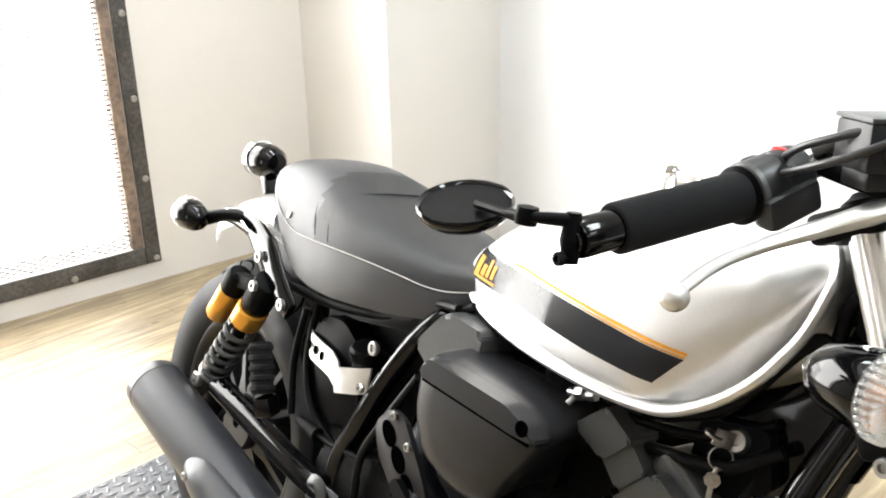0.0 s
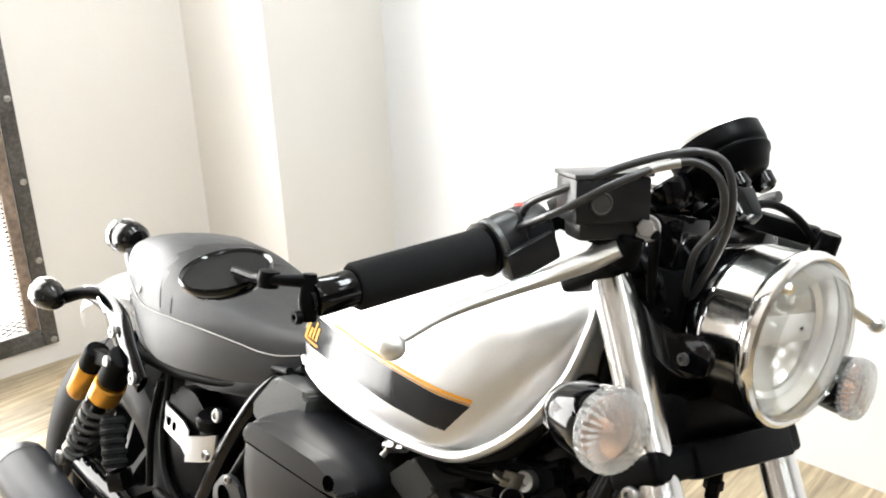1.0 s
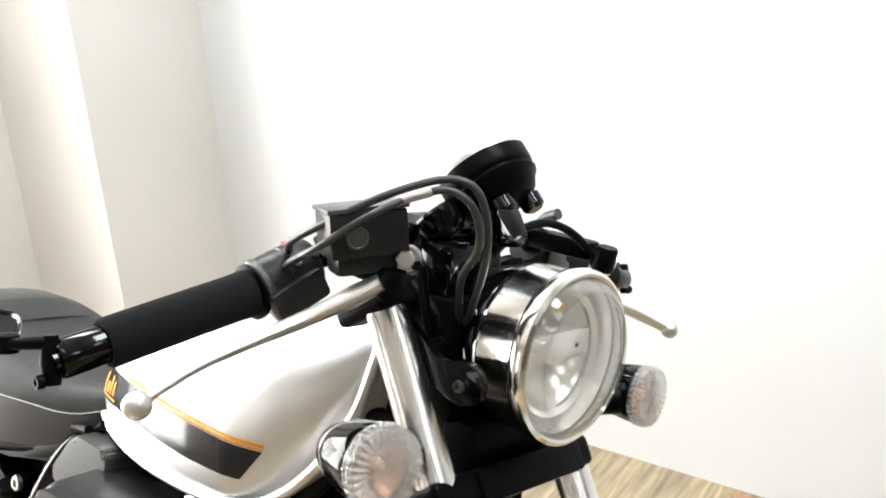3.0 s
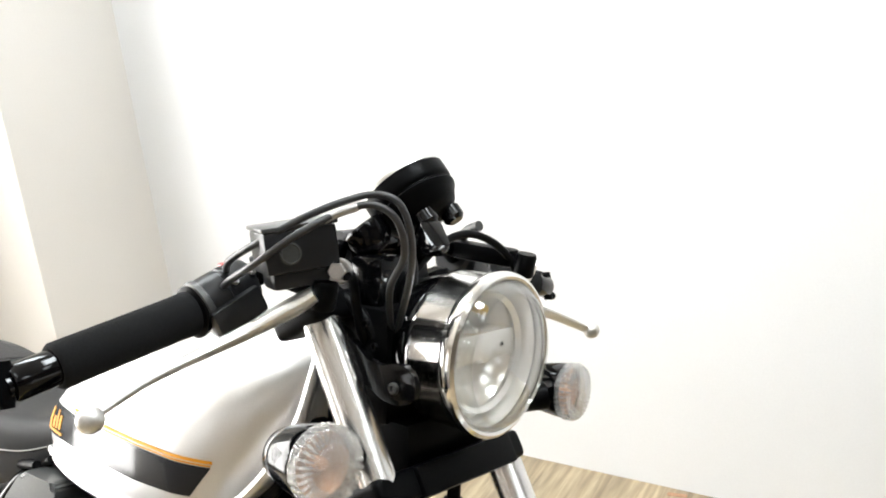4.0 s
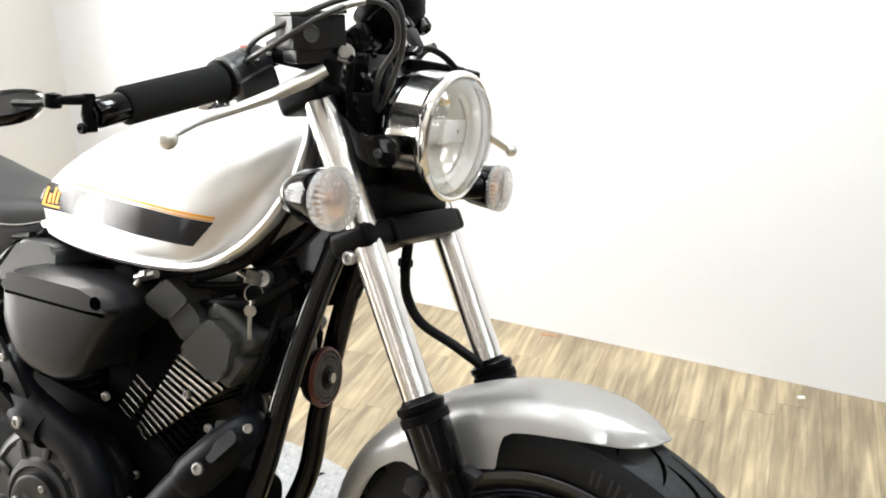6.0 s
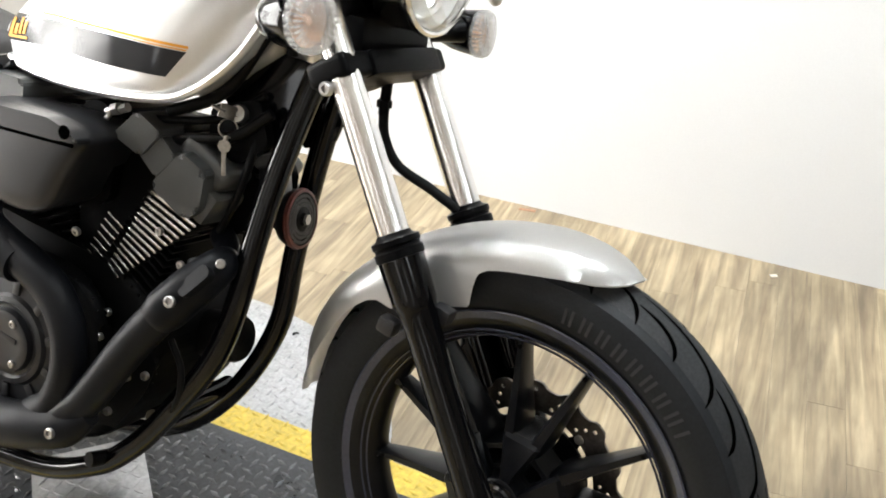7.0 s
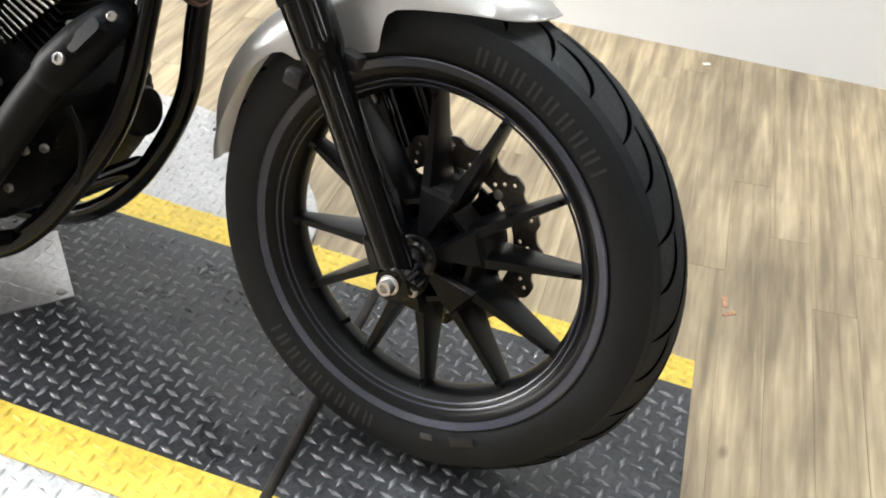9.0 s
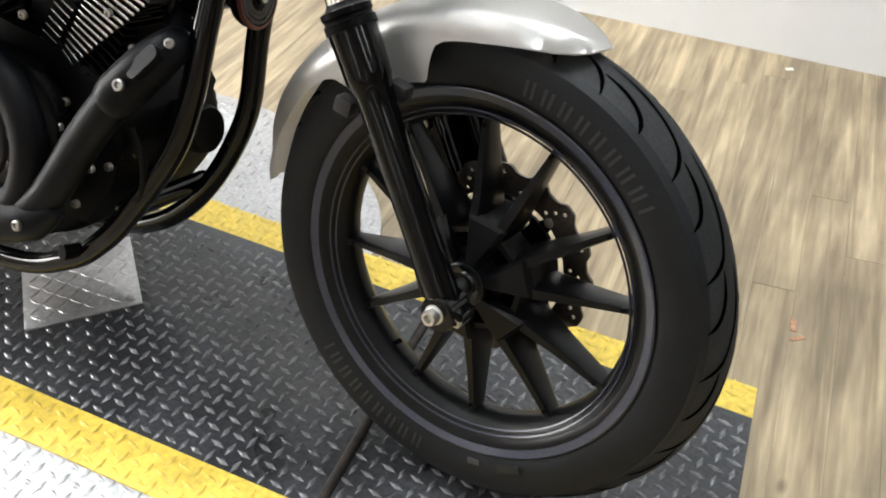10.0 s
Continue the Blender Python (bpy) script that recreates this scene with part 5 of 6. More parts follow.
def seat_ring(x):
    zb, zc, zt, w = seat_values(x)
    side = [(0.88, zb - 0.006), (0.955, zb - 0.004), (0.985, zb + 0.30 * (zc - zb)), (0.996, zb + 0.7 * (zc - zb)), (1.0, zc), (0.978, zc + 0.2 * (zt - zc)), (0.95, zc + 0.45 * (zt - zc)), (0.87, zc + 0.70 * (zt - zc)), (0.72, zc + 0.88 * (zt - zc)), (0.48, zc + 0.97 * (zt - zc)), (0.22, zt), (0.0, zt)]
    right = [(x, -w * a, z) for a, z in side]
    return right + [(x, -y, z) for x, y, z in right[-2::-1]]


seat_xs = []
for a, b in zip(SXs, SXs[1:]):
    seat_xs += [a + (b - a) * k / 3 for k in range(3)]
seat_xs.append(SXs[-1])
seat = bp("seat", soften(loft([seat_ring(x) for x in seat_xs]), 1), [VINYL, VINYL_TOP], "dark grey vinyl solo seat with pale stitching", smooth=60)


def seat_point(x, a, lift=0.0015):
    """A point on the seat: a = 0 on the crease, 1 on the centre line."""
    zb, zc, zt, w = seat_values(x)
    ks = [0, 0.2, 0.45, 0.70, 0.88, 0.97, 1.0]
    ws = [1.0, 0.985, 0.95, 0.87, 0.72, 0.48, 0.0]
    return (x, -(w * float(np.interp(a, ks, ws)) + lift), zc + a * (zt - zc) + lift)


OUTER = [(-1.190, -0.142, 0.780), (-1.208, -0.135, 0.806), (-1.221, -0.122, 0.829), (-1.233, -0.102, 0.848), (-1.242, -0.078, 0.856), (-1.247, -0.043, 0.865), (-1.251, 0.0, 0.869)]
INNER = [(-1.152, -0.144, 0.780), (-1.166, -0.137, 0.804), (-1.179, -0.124, 0.826), (-1.180, -0.100, 0.843), (-1.174, -0.061, 0.8525), (-1.171, -0.018, 0.8555), (-1.170, 0.0, 0.8555)]
COWL = [(-1.385, -0.070, 0.856), (-1.369, -0.074, 0.861), (-1.311, -0.085, 0.862), (-1.271, -0.085, 0.860), (-1.242, -0.078, 0.856)]
for f in seat.data.polygons:
    edge = float(np.interp(abs(f.center.y), [-p[1] for p in OUTER[::-1]], [p[0] for p in OUTER[::-1]]))
    f.material_index = 1 if f.center.x > edge and f.center.z > seat_values(f.center.x)[1] + 0.004 else 0
for s in (-1, 1):
    fl = lambda pts: pts if s < 0 else mirror_y(pts)
    bp("stitching", tube(fl([seat_point(x, 0.02, 0.0015) for x in np.linspace(-1.36, -0.89, 16)]), 0.0011, 6, 60), THREAD, "pale stitched seam", seat)
    bp("seam", tube(fl(OUTER), 0.0020, 6, 40), VINYL_TOP, "piped seam", seat)
    bp("seam", tube(fl(INNER), 0.0016, 6, 40), VINYL_TOP, "piped seam", seat)
    bp("stitching", tube(fl(COWL), 0.0011, 6, 30), THREAD, "pale stitched seam", seat)
bp("seat_stud", bolt((-1.294, -0.128, 0.785), (0, -1, 0.2), 0.006, 0.003), STEEL, "", seat)

# Added slab that blacks out the open, shaded gap below the seat.
bp("under_seat_fill", slab(rounded([(-1.385, 0.775), (-1.33, 0.735), (-1.26, 0.712), (-1.15, 0.712), (-1.0, 0.725), (-0.93, 0.745), (-0.93, 0.705), (-1.10, 0.668), (-1.25, 0.655), (-1.34, 0.680), (-1.40, 0.735)], 0.015), -0.096, 0.096, 0.006), PLASTIC, "black filler for the dark gap under the seat", seat)

# -- frame --
for s in (-1, 1):
    f = lambda pts: [(x, y * s, z) for x, y, z in pts]
    run = [(-0.350, 0.048, 0.84), (-0.370, 0.060, 0.76), (-0.387, 0.076, 0.67), (-0.398, 0.088, 0.59), (-0.413, 0.095, 0.50), (-0.442, 0.10, 0.415), (-0.515, 0.108, 0.305), (-0.566, 0.113, 0.244), (-0.63, 0.116, 0.196), (-0.75, 0.115, 0.153), (-1.0, 0.115, 0.140)]
    bp("frame_downtube", tube(f(run if s < 0 else [(-0.362, 0.045, 0.84), (-0.390, 0.055, 0.75), (-0.410, 0.06, 0.66), (-0.427, 0.062, 0.551), (-0.440, 0.062, 0.44), (-0.49, 0.065, 0.335), (-0.57, 0.08, 0.24), (-0.66, 0.09, 0.178), (-0.78, 0.10, 0.14), (-1.0, 0.11, 0.135)]), 0.0175, 18, 70), GLOSS, "gloss black tubular frame")
    bp("frame_rear_tube", tube(f([(-0.905, 0.055, 0.752), (-0.930, 0.095, 0.722), (-0.985, 0.108, 0.63), (-1.035, 0.112, 0.52), (-1.07, 0.112, 0.43), (-1.06, 0.11, 0.25), (-1.0, 0.11, 0.14)]), 0.0165, 16, 50), GLOSS, "gloss black rear frame tube")
    bp("frame_seat_rail", tube(f([(-0.78, 0.06, 0.785), (-0.92, 0.075, 0.735), (-1.05, 0.09, 0.695), (-1.20, 0.10, 0.668), (-1.30, 0.105, 0.664)]), 0.009, 14, 40), CASE)
bp("frame_backbone", tube([(-0.38, 0, 0.93), (-0.60, 0, 0.83), (-0.85, 0, 0.77)], 0.035, 16), GLOSS)
bp("frame_cross_tube", tube([(-0.545, -0.09, 0.292), (-0.545, 0.09, 0.292)], 0.016, 12), GLOSS)
bp("frame_gusset", joined(slab([(-0.335, 0.85), (-0.40, 0.86), (-0.50, 0.79), (-0.42, 0.72), (-0.37, 0.74)], -0.055, -0.047, 0.002), slab([(-0.335, 0.85), (-0.40, 0.86), (-0.50, 0.79), (-0.42, 0.72), (-0.37, 0.74)], 0.047, 0.055, 0.002)), GLOSS)

# -- engine --
engine = bp("engine", joined(box(-0.74, -0.53, -0.07, 0.08, 0.50, 0.735, 0.015), slab(rounded([(-1.02, 0.50), (-0.93, 0.56), (-0.72, 0.53), (-0.58, 0.50), (-0.53, 0.42), (-0.55, 0.34), (-0.64, 0.22), (-0.95, 0.18), (-1.04, 0.28)], 0.05), -0.100, 0.12, 0.02, 3),
             slab(rounded([(-0.90, 0.50), (-0.72, 0.51), (-0.62, 0.47), (-0.615, 0.34), (-0.68, 0.25), (-0.90, 0.23), (-0.96, 0.34)], 0.05), -0.138, -0.11, 0.012, 3)), CASE, "black air-cooled V-twin engine")
CC = (-0.770, -0.137, 0.374)
bp("clutch_cover", lathe([(0.118, -0.01), (0.118, 0.010), (0.110, 0.018), (0.104, 0.020), (0.098, 0.016), (0.072, 0.020), (0.068, 0.026), (0.060, 0.028), (0.056, 0.024), (0.050, 0.024), (0.048, 0.034), (0.044, 0.036), (0.030, 0.033), (0.0, 0.033)], 56, CC, (0, -1, 0)), SATIN, "round dark grey clutch cover", engine)
for k in range(10):
    a = radians(36 * k + 12)
    bp("cover_rib", block((CC[0] + 0.073 * math.cos(a), -0.157, CC[2] + 0.073 * math.sin(a)), (CC[0] + 0.101 * math.cos(a), -0.155, CC[2] + 0.101 * math.sin(a)), 0.014, 0.008, 0.003, (0, 1, 0)), SATIN, "", engine)
bp("cap_mark", moved(box(-0.024, 0.024, -0.001, 0.001, -0.004, 0.004, 0.0005), Matrix.Translation((CC[0], CC[1] - 0.0335, CC[2] + 0.008)) @ pose(0, 0, 0, 0, 10, 0)), SATIN, "raised bar of lettering", engine)
for a in (300, 60, 180):
    bp("bolt", bolt((CC[0] + 0.037 * math.cos(radians(a)), CC[1] - 0.034, CC[2] + 0.037 * math.sin(radians(a))), (0, -1, 0), 0.006, 0.004), STEEL, "", engine)
for x, z, y in ((-0.624, 0.447, -0.112), (-0.60, 0.395, -0.122), (-0.575, 0.36, -0.118), (-0.60, 0.30, -0.125), (-0.68, 0.235, -0.136), (-0.86, 0.235, -0.136), (-0.62, 0.415, -0.13), (-0.56, 0.43, -0.10), (-0.545, 0.37, -0.113), (-0.758, 0.51, -0.135), (-0.84, 0.50, -0.135)):
    bp("bolt", bolt((x, y, z), (0, -1, 0), 0.0065, 0.007), STEEL, "", engine)


def cylinder(base, tip, fins, y_half, depth, bright, start, stop):
    """A finned barrel along its axis."""
    base, tip = Vector(base), Vector(tip)
    ax = (tip - base).normalized()
    side = Vector((0, 1, 0)).cross(ax).normalized()
    M = Matrix((side, Vector((0, 1, 0)), ax)).transposed().to_4x4()
    bp("barrel", moved(box(-depth * 0.62, depth * 0.62, -y_half * 0.78, y_half * 0.78, 0, (tip - base).length, 0.02, 3), Matrix.Translation(base) @ M), CASE, "black cylinder barrel", engine)
    L = (tip - base).length
    for k in range(fins):
        h = start + (stop - start) * k / (fins - 1)
        w = depth * (0.92 + 0.08 * math.sin(k * 0.4))
        fin = bp("cooling_fin", moved(box(-w, w, -y_half, y_half, h - 0.0021, h + 0.0021, 0.0011, 1), Matrix.Translation(base) @ M), CASE, "", engine)
        if bright and k > fins * 0.28:
            bp("fin_edge", moved(box(-w + 0.004, w * 0.82, -y_half - 0.0012, -y_half + 0.002, h - 0.0023, h + 0.0023, 0.0008, 1), Matrix.Translation(base) @ M), FINEDGE, "machined bright fin edge", engine)


cylinder((-0.672, 0, 0.42), (-0.512, 0, 0.668), 17, 0.094, 0.052, False, 0.055, 0.272)
cylinder((-0.742, 0.01, 0.42), (-0.865, 0.01, 0.690), 17, 0.092, 0.062, False, 0.055, 0.272)
for k in range(15):
    t = k / 14
    a, b = Vector((-0.569 - 0.071 * t, -0.102, 0.641 - 0.125 * t)), Vector((-0.486 - 0.134 * t, -0.102, 0.608 - 0.109 * t))
    bp("cooling_fin", block(tuple(a + Vector((0.0, 0.022, 0))), tuple(b + Vector((0.0, 0.022, 0))), 0.042, 0.0038, 0.001, (0.4, 0, 0.92)), CASE, "", engine)
    bp("fin_edge", block(tuple(a), tuple(b), 0.0024, 0.0046, 0.0008, (0.4, 0, 0.92)), FINEDGE, "machined bright fin edge", engine)
for k in range(8):
    t = k / 7
    a = Vector((-0.650 - 0.042 * t, -0.098, 0.592 - 0.078 * t))
    bp("fin_edge", block(tuple(a), tuple(a + Vector((0.030 - 0.008 * t, 0, -0.018 + 0.004 * t))), 0.0024, 0.0036, 0.0008, (0.5, 0, 0.86)), FINEDGE, "machined bright fin edge", engine)
HM = Matrix.Translation((-0.512, 0, 0.668)) @ pose(0, 0, 0, 0, 32.8, 0)
bp("cylinder_head", moved(joined(box(-0.052, 0.062, -0.108, 0.098, -0.030, 0.022, 0.010, 2), box(-0.040, 0.052, -0.10, 0.09, 0.02, 0.058, 0.014, 3)), HM), CASTING, "dark grey cylinder head cover", engine)
bp("head_cover", joined(slab(rounded([(-0.556, 0.655), (-0.505, 0.712), (-0.462, 0.690), (-0.468, 0.636), (-0.492, 0.618)], 0.010), -0.122, -0.06, 0.007, 2)), CASTING, "faceted grey head cover", engine)
bp("spark_cap_cover", joined(slab(rounded([(-0.632, 0.712), (-0.590, 0.752), (-0.545, 0.728), (-0.580, 0.690)], 0.008), -0.118, -0.05, 0.006, 2), slab(rounded([(-0.59, 0.695), (-0.552, 0.725), (-0.522, 0.70), (-0.555, 0.664)], 0.006), -0.112, -0.05, 0.005, 2)), CASTING, "grey plug cover", engine)
HR = Matrix.Translation((-0.865, 0.01, 0.690)) @ pose(0, 0, 0, 0, -24.5, 0)
bp("cylinder_head", moved(joined(box(-0.06, 0.055, -0.10, 0.098, -0.030, 0.022, 0.010, 2), box(-0.05, 0.045, -0.095, 0.09, 0.02, 0.05, 0.014, 3)), HR), CASTING, "", engine)
bp("rear_head_cover", slab(rounded([(-0.93, 0.70), (-0.875, 0.765), (-0.80, 0.76), (-0.80, 0.70), (-0.86, 0.66)], 0.012), -0.125, -0.05, 0.008, 2), CASTING, "", engine)
for x, z in ((-0.542, 0.589), (-0.485, 0.694), (-0.443, 0.566), (-0.50, 0.55)):
    bp("bolt", bolt((x, -0.108, z), (0, -1, 0), 0.006, 0.006), STEEL, "", engine)
bp("fitting", joined(tube([(-0.49, -0.10, 0.555), (-0.455, -0.13, 0.565)], 0.006, 10), lathe([(0.010, -0.008), (0.010, 0.008)], 12, (-0.462, -0.122, 0.563), (0.8, -0.6, 0.2)), tube([(-0.50, -0.10, 0.53), (-0.48, -0.12, 0.55)], 0.008, 10)), CASTING, "", engine)
bp("throttle_body", joined(lathe([(0.034, -0.06), (0.036, -0.05), (0.036, 0.05), (0.034, 0.06)], 24, (-0.69, -0.03, 0.715), (0, 1, 0)), box(-0.73, -0.65, -0.08, 0.06, 0.69, 0.745, 0.012)), PLASTIC, "", engine)
bp("fuel_fitting", joined(tube([(-0.660, -0.10, 0.738), (-0.62, -0.105, 0.750)], 0.006, 12), lathe([(0.009, -0.006), (0.009, 0.006)], 6, (-0.640, -0.104, 0.745), (0.8, 0, 0.3)), lathe([(0.007, -0.005), (0.007, 0.005)], 6, (-0.622, -0.106, 0.750), (0.8, 0, 0.3)), tube([(-0.645, -0.104, 0.744), (-0.648, -0.115, 0.730)], 0.004, 10)), STEEL, "bright fuel union", engine)
for pts, r in (([(-0.70, -0.06, 0.752), (-0.76, -0.075, 0.765), (-0.83, -0.075, 0.772), (-0.90, -0.07, 0.765)], 0.006), ([(-0.62, -0.09, 0.738), (-0.55, -0.085, 0.745), (-0.48, -0.07, 0.76), (-0.42, -0.06, 0.80)], 0.006), ([(-0.60, -0.07, 0.70), (-0.52, -0.09, 0.725), (-0.45, -0.085, 0.74), (-0.40, -0.07, 0.78)], 0.008), ([(-0.42, -0.065, 0.75), (-0.44, -0.075, 0.66), (-0.47, -0.07, 0.60)], 0.006), ([(-0.50, -0.118, 0.44), (-0.475, -0.122, 0.40), (-0.485, -0.118, 0.34), (-0.54, -0.11, 0.27), (-0.60, -0.11, 0.225)], 0.005), ([(-0.36, -0.05, 0.87), (-0.40, -0.075, 0.90), (-0.47, -0.08, 0.80), (-0.56, -0.085, 0.755)], 0.009), ([(-0.34, -0.045, 0.90), (-0.375, -0.065, 0.95), (-0.385, -0.06, 0.86)], 0.008)):
    bp("hose", tube(pts, r, 10, 6 * (len(pts) - 1) + 1), HOSE)
bp("ignition_bracket", joined(slab(rounded([(-0.50, 0.775), (-0.42, 0.795), (-0.40, 0.735), (-0.45, 0.70), (-0.50, 0.72)], 0.01), -0.072, -0.05, 0.003), box(-0.485, -0.435, -0.075, -0.03, 0.735, 0.775, 0.008)), PLASTIC, "black ignition bracket")
lock = bp("ignition_lock", lathe([(0.0125, -0.03), (0.0125, 0.004), (0.011, 0.006), (0.005, 0.006), (0.004, 0.002), (0, 0.002)], 20, (-0.447, -0.080, 0.772), (0.15, -1, 0.15)), STEEL, "bright ignition lock")
coil = bp("coil_cover", slab(rounded([(-0.505, 0.70), (-0.46, 0.712), (-0.425, 0.69), (-0.43, 0.61), (-0.47, 0.59)], 0.012), -0.045, 0.05, 0.008), PLASTIC)
keyring = bp("key_ring", lathe([(0.0125, -0.001), (0.0135, 0.0), (0.0125, 0.001), (0.0115, 0.0)], 24, (-0.452, -0.094, 0.752), (0.7, -0.7, 0.1), True), STEEL, "split ring with keys")
bp("key", joined(block((-0.447, -0.088, 0.772), (-0.455, -0.112, 0.778), 0.003, 0.018, 0.001, (0, 0, 1)), lathe([(0.010, -0.0012), (0.010, 0.0012)], 18, (-0.456, -0.113, 0.779), (0.3, 0.2, 1))), KEYMETAL, "key in the lock", keyring)
bp("key", joined(lathe([(0.009, -0.0012), (0.009, 0.0012)], 8, (-0.452, -0.099, 0.728), (0.4, -0.9, 0)), block((-0.452, -0.099, 0.722), (-0.449, -0.099, 0.688), 0.006, 0.0022, 0.0005, (0.4, -0.9, 0)), tube([(-0.452, -0.096, 0.742), (-0.452, -0.098, 0.733)], 0.003, 8)), KEYMETAL, "hanging spare key", keyring)

# -- air cleaner --
COVER = [(-0.812, 0.736), (-0.66, 0.735), (-0.624, 0.727), (-0.602, 0.711), (-0.614, 0.688), (-0.641, 0.645), (-0.664, 0.602), (-0.70, 0.590), (-0.745, 0.592), (-0.795, 0.608), (-0.823, 0.660), (-0.826, 0.712)]


def cover_ring(y, inset, back=0.0, r=0.018):
    """The cover's outline at a depth, drawn in towards its middle and leant back along the engine."""
    k = 1 - inset / 0.085
    return [(x, y, z) for x, z in rounded([(-0.715 + (x + 0.715) * k - back, 0.665 + (z - 0.665) * k) for x, z in COVER], r, 4)]


air = bp("air_cleaner", loft([cover_ring(-0.05, 0.004, 0.018), cover_ring(-0.125, 0.001, 0.014), cover_ring(-0.165, 0.0, 0.006), cover_ring(-0.186, 0.0), cover_ring(-0.196, 0.003), cover_ring(-0.2015, 0.008), cover_ring(-0.2045, 0.016), cover_ring(-0.2065, 0.034)]), SATIN, "satin dark grey air cleaner cover with a raised top band", smooth=50)
bp("ridge", joined(slab(rounded([(-0.808, 0.709), (-0.804, 0.729), (-0.788, 0.7365), (-0.655, 0.7355), (-0.620, 0.7255), (-0.5985, 0.7105), (-0.640, 0.7075)], 0.006, 4), -0.2135, -0.186, 0.0045, 3)), SATIN, "raised band", air, 50)
# Black bar drawn as the shadow line below the raised band.
bp("band_shadow", block((-0.806, -0.2058, 0.7045), (-0.615, -0.2055, 0.7035), 0.005, 0.0035, 0.001, (0, 1, 0)), RECESS_SHADE, "dark strip for the shadow line under the band", air)
bp("screw", lathe([(0.0095, 0), (0.0095, 0.0015), (0.0075, 0.0015), (0.007, -0.003), (0, -0.003)], 16, (-0.622, -0.2138, 0.7215), (0, -1, 0)), RECESS_SHADE, "black recessed screw", air)
bp("air_base", slab(rounded([(-0.855, 0.64), (-0.845, 0.730), (-0.69, 0.738), (-0.645, 0.70), (-0.66, 0.60), (-0.78, 0.57)], 0.02), -0.09, -0.04, 0.006), PLASTIC, "", air)
bp("bolt", bolt((-0.655, -0.150, 0.570), (0, -1, -0.3), 0.007, 0.006), STEEL, "", air)
bp("bolt", bolt((-0.828, -0.120, 0.655), (-0.6, -1, 0), 0.008, 0.008), STEEL, "", air)

# -- exhaust --
exhaust = bp("exhaust", tube([(-0.480, -0.050, 0.590), (-0.455, -0.068, 0.580), (-0.440, -0.090, 0.571), (-0.434, -0.115, 0.565), (-0.445, -0.143, 0.543), (-0.476, -0.160, 0.503), (-0.505, -0.166, 0.467), (-0.539, -0.168, 0.422), (-0.580, -0.170, 0.362), (-0.618, -0.171, 0.316), (-0.68, -0.172, 0.272), (-0.80, -0.174, 0.252), (-1.0, -0.178, 0.268), (-1.12, -0.185, 0.300)], [0.018, 0.018, 0.019, 0.022, 0.025, 0.026, 0.0265, 0.0265, 0.0265, 0.027, 0.029, 0.030, 0.033, 0.036], 24, 100), PIPE, "matt black two-into-one exhaust")


def shield(pts, r, lab):
    """A heat shield hugging a pipe."""
    return bp("heat_shield", tube(pts, r, 24, 24), PIPE, lab, exhaust)


shield([(-0.436, -0.092, 0.571), (-0.428, -0.118, 0.568), (-0.444, -0.145, 0.543), (-0.474, -0.162, 0.505), (-0.487, -0.166, 0.490)], [0.019, 0.026, 0.0305, 0.0315, 0.0265], "black slotted heat shield")
dirx = Vector((-0.030, -0.017, -0.038)).normalized()
slot_c = Vector((-0.427, -0.1655, 0.556))
across = Vector((0.70, -0.30, -0.42)).normalized()
out = dirx.cross(across).normalized()
bp("slot", loft([[tuple(slot_c + dirx * u + out * d + across * v) for u, v in rounded([(-0.026, -0.011), (0.026, -0.011), (0.026, 0.011), (-0.026, 0.011)], 0.010, 5)] for d in (0.007, -0.007)]), PIPE, "", exhaust)
bp("screw", bolt((-0.406, -0.144, 0.582), (0.5, -1, 0.4), 0.0065, 0.005), STEEL, "", exhaust)
bp("screw", bolt((-0.447, -0.189, 0.528), (0.2, -1, 0.2), 0.0080, 0.006), STEEL, "", exhaust)
bp("rear_header", tube([(-0.88, -0.10, 0.60), (-0.845, -0.15, 0.555), (-0.80, -0.165, 0.530), (-0.735, -0.17, 0.510), (-0.675, -0.172, 0.480), (-0.640, -0.174, 0.430), (-0.636, -0.174, 0.370), (-0.660, -0.172, 0.310), (-0.70, -0.17, 0.275)], [0.024, 0.026, 0.028, 0.028, 0.027, 0.026, 0.026, 0.027, 0.030], 22, 70), PIPE, "grey rear header pipe", exhaust)
bp("header_shield", tube([(-0.855, -0.150, 0.545), (-0.82, -0.160, 0.530), (-0.775, -0.170, 0.514), (-0.735, -0.174, 0.504)], [0.024, 0.032, 0.036, 0.030], 24, 20), PIPE, "grey slotted header shield", exhaust)
bp("slot", moved(loft([[(u, d, v) for u, v in rounded([(-0.026, -0.011), (0.026, -0.011), (0.026, 0.011), (-0.026, 0.011)], 0.010, 5)] for d in (0.006, -0.004)]), Matrix.Translation((-0.812, -0.196, 0.535)) @ pose(0, 0, 0, 0, 27, 0)), CASE, "", exhaust)
bp("screw", bolt((-0.770, -0.204, 0.515), (0, -1, 0), 0.009, 0.006), STEEL, "", exhaust)
bp("collector_shield", tube([(-0.588, -0.174, 0.312), (-0.63, -0.178, 0.284), (-0.69, -0.182, 0.266), (-0.76, -0.184, 0.252), (-0.86, -0.186, 0.252), (-0.98, -0.186, 0.268)], [0.014, 0.031, 0.036, 0.036, 0.036, 0.036], 26, 36), PIPE, "grey collector cover", exhaust)
bp("screw", bolt((-0.628, -0.208, 0.284), (0, -1, 0.1), 0.008, 0.006), STEEL, "", exhaust)
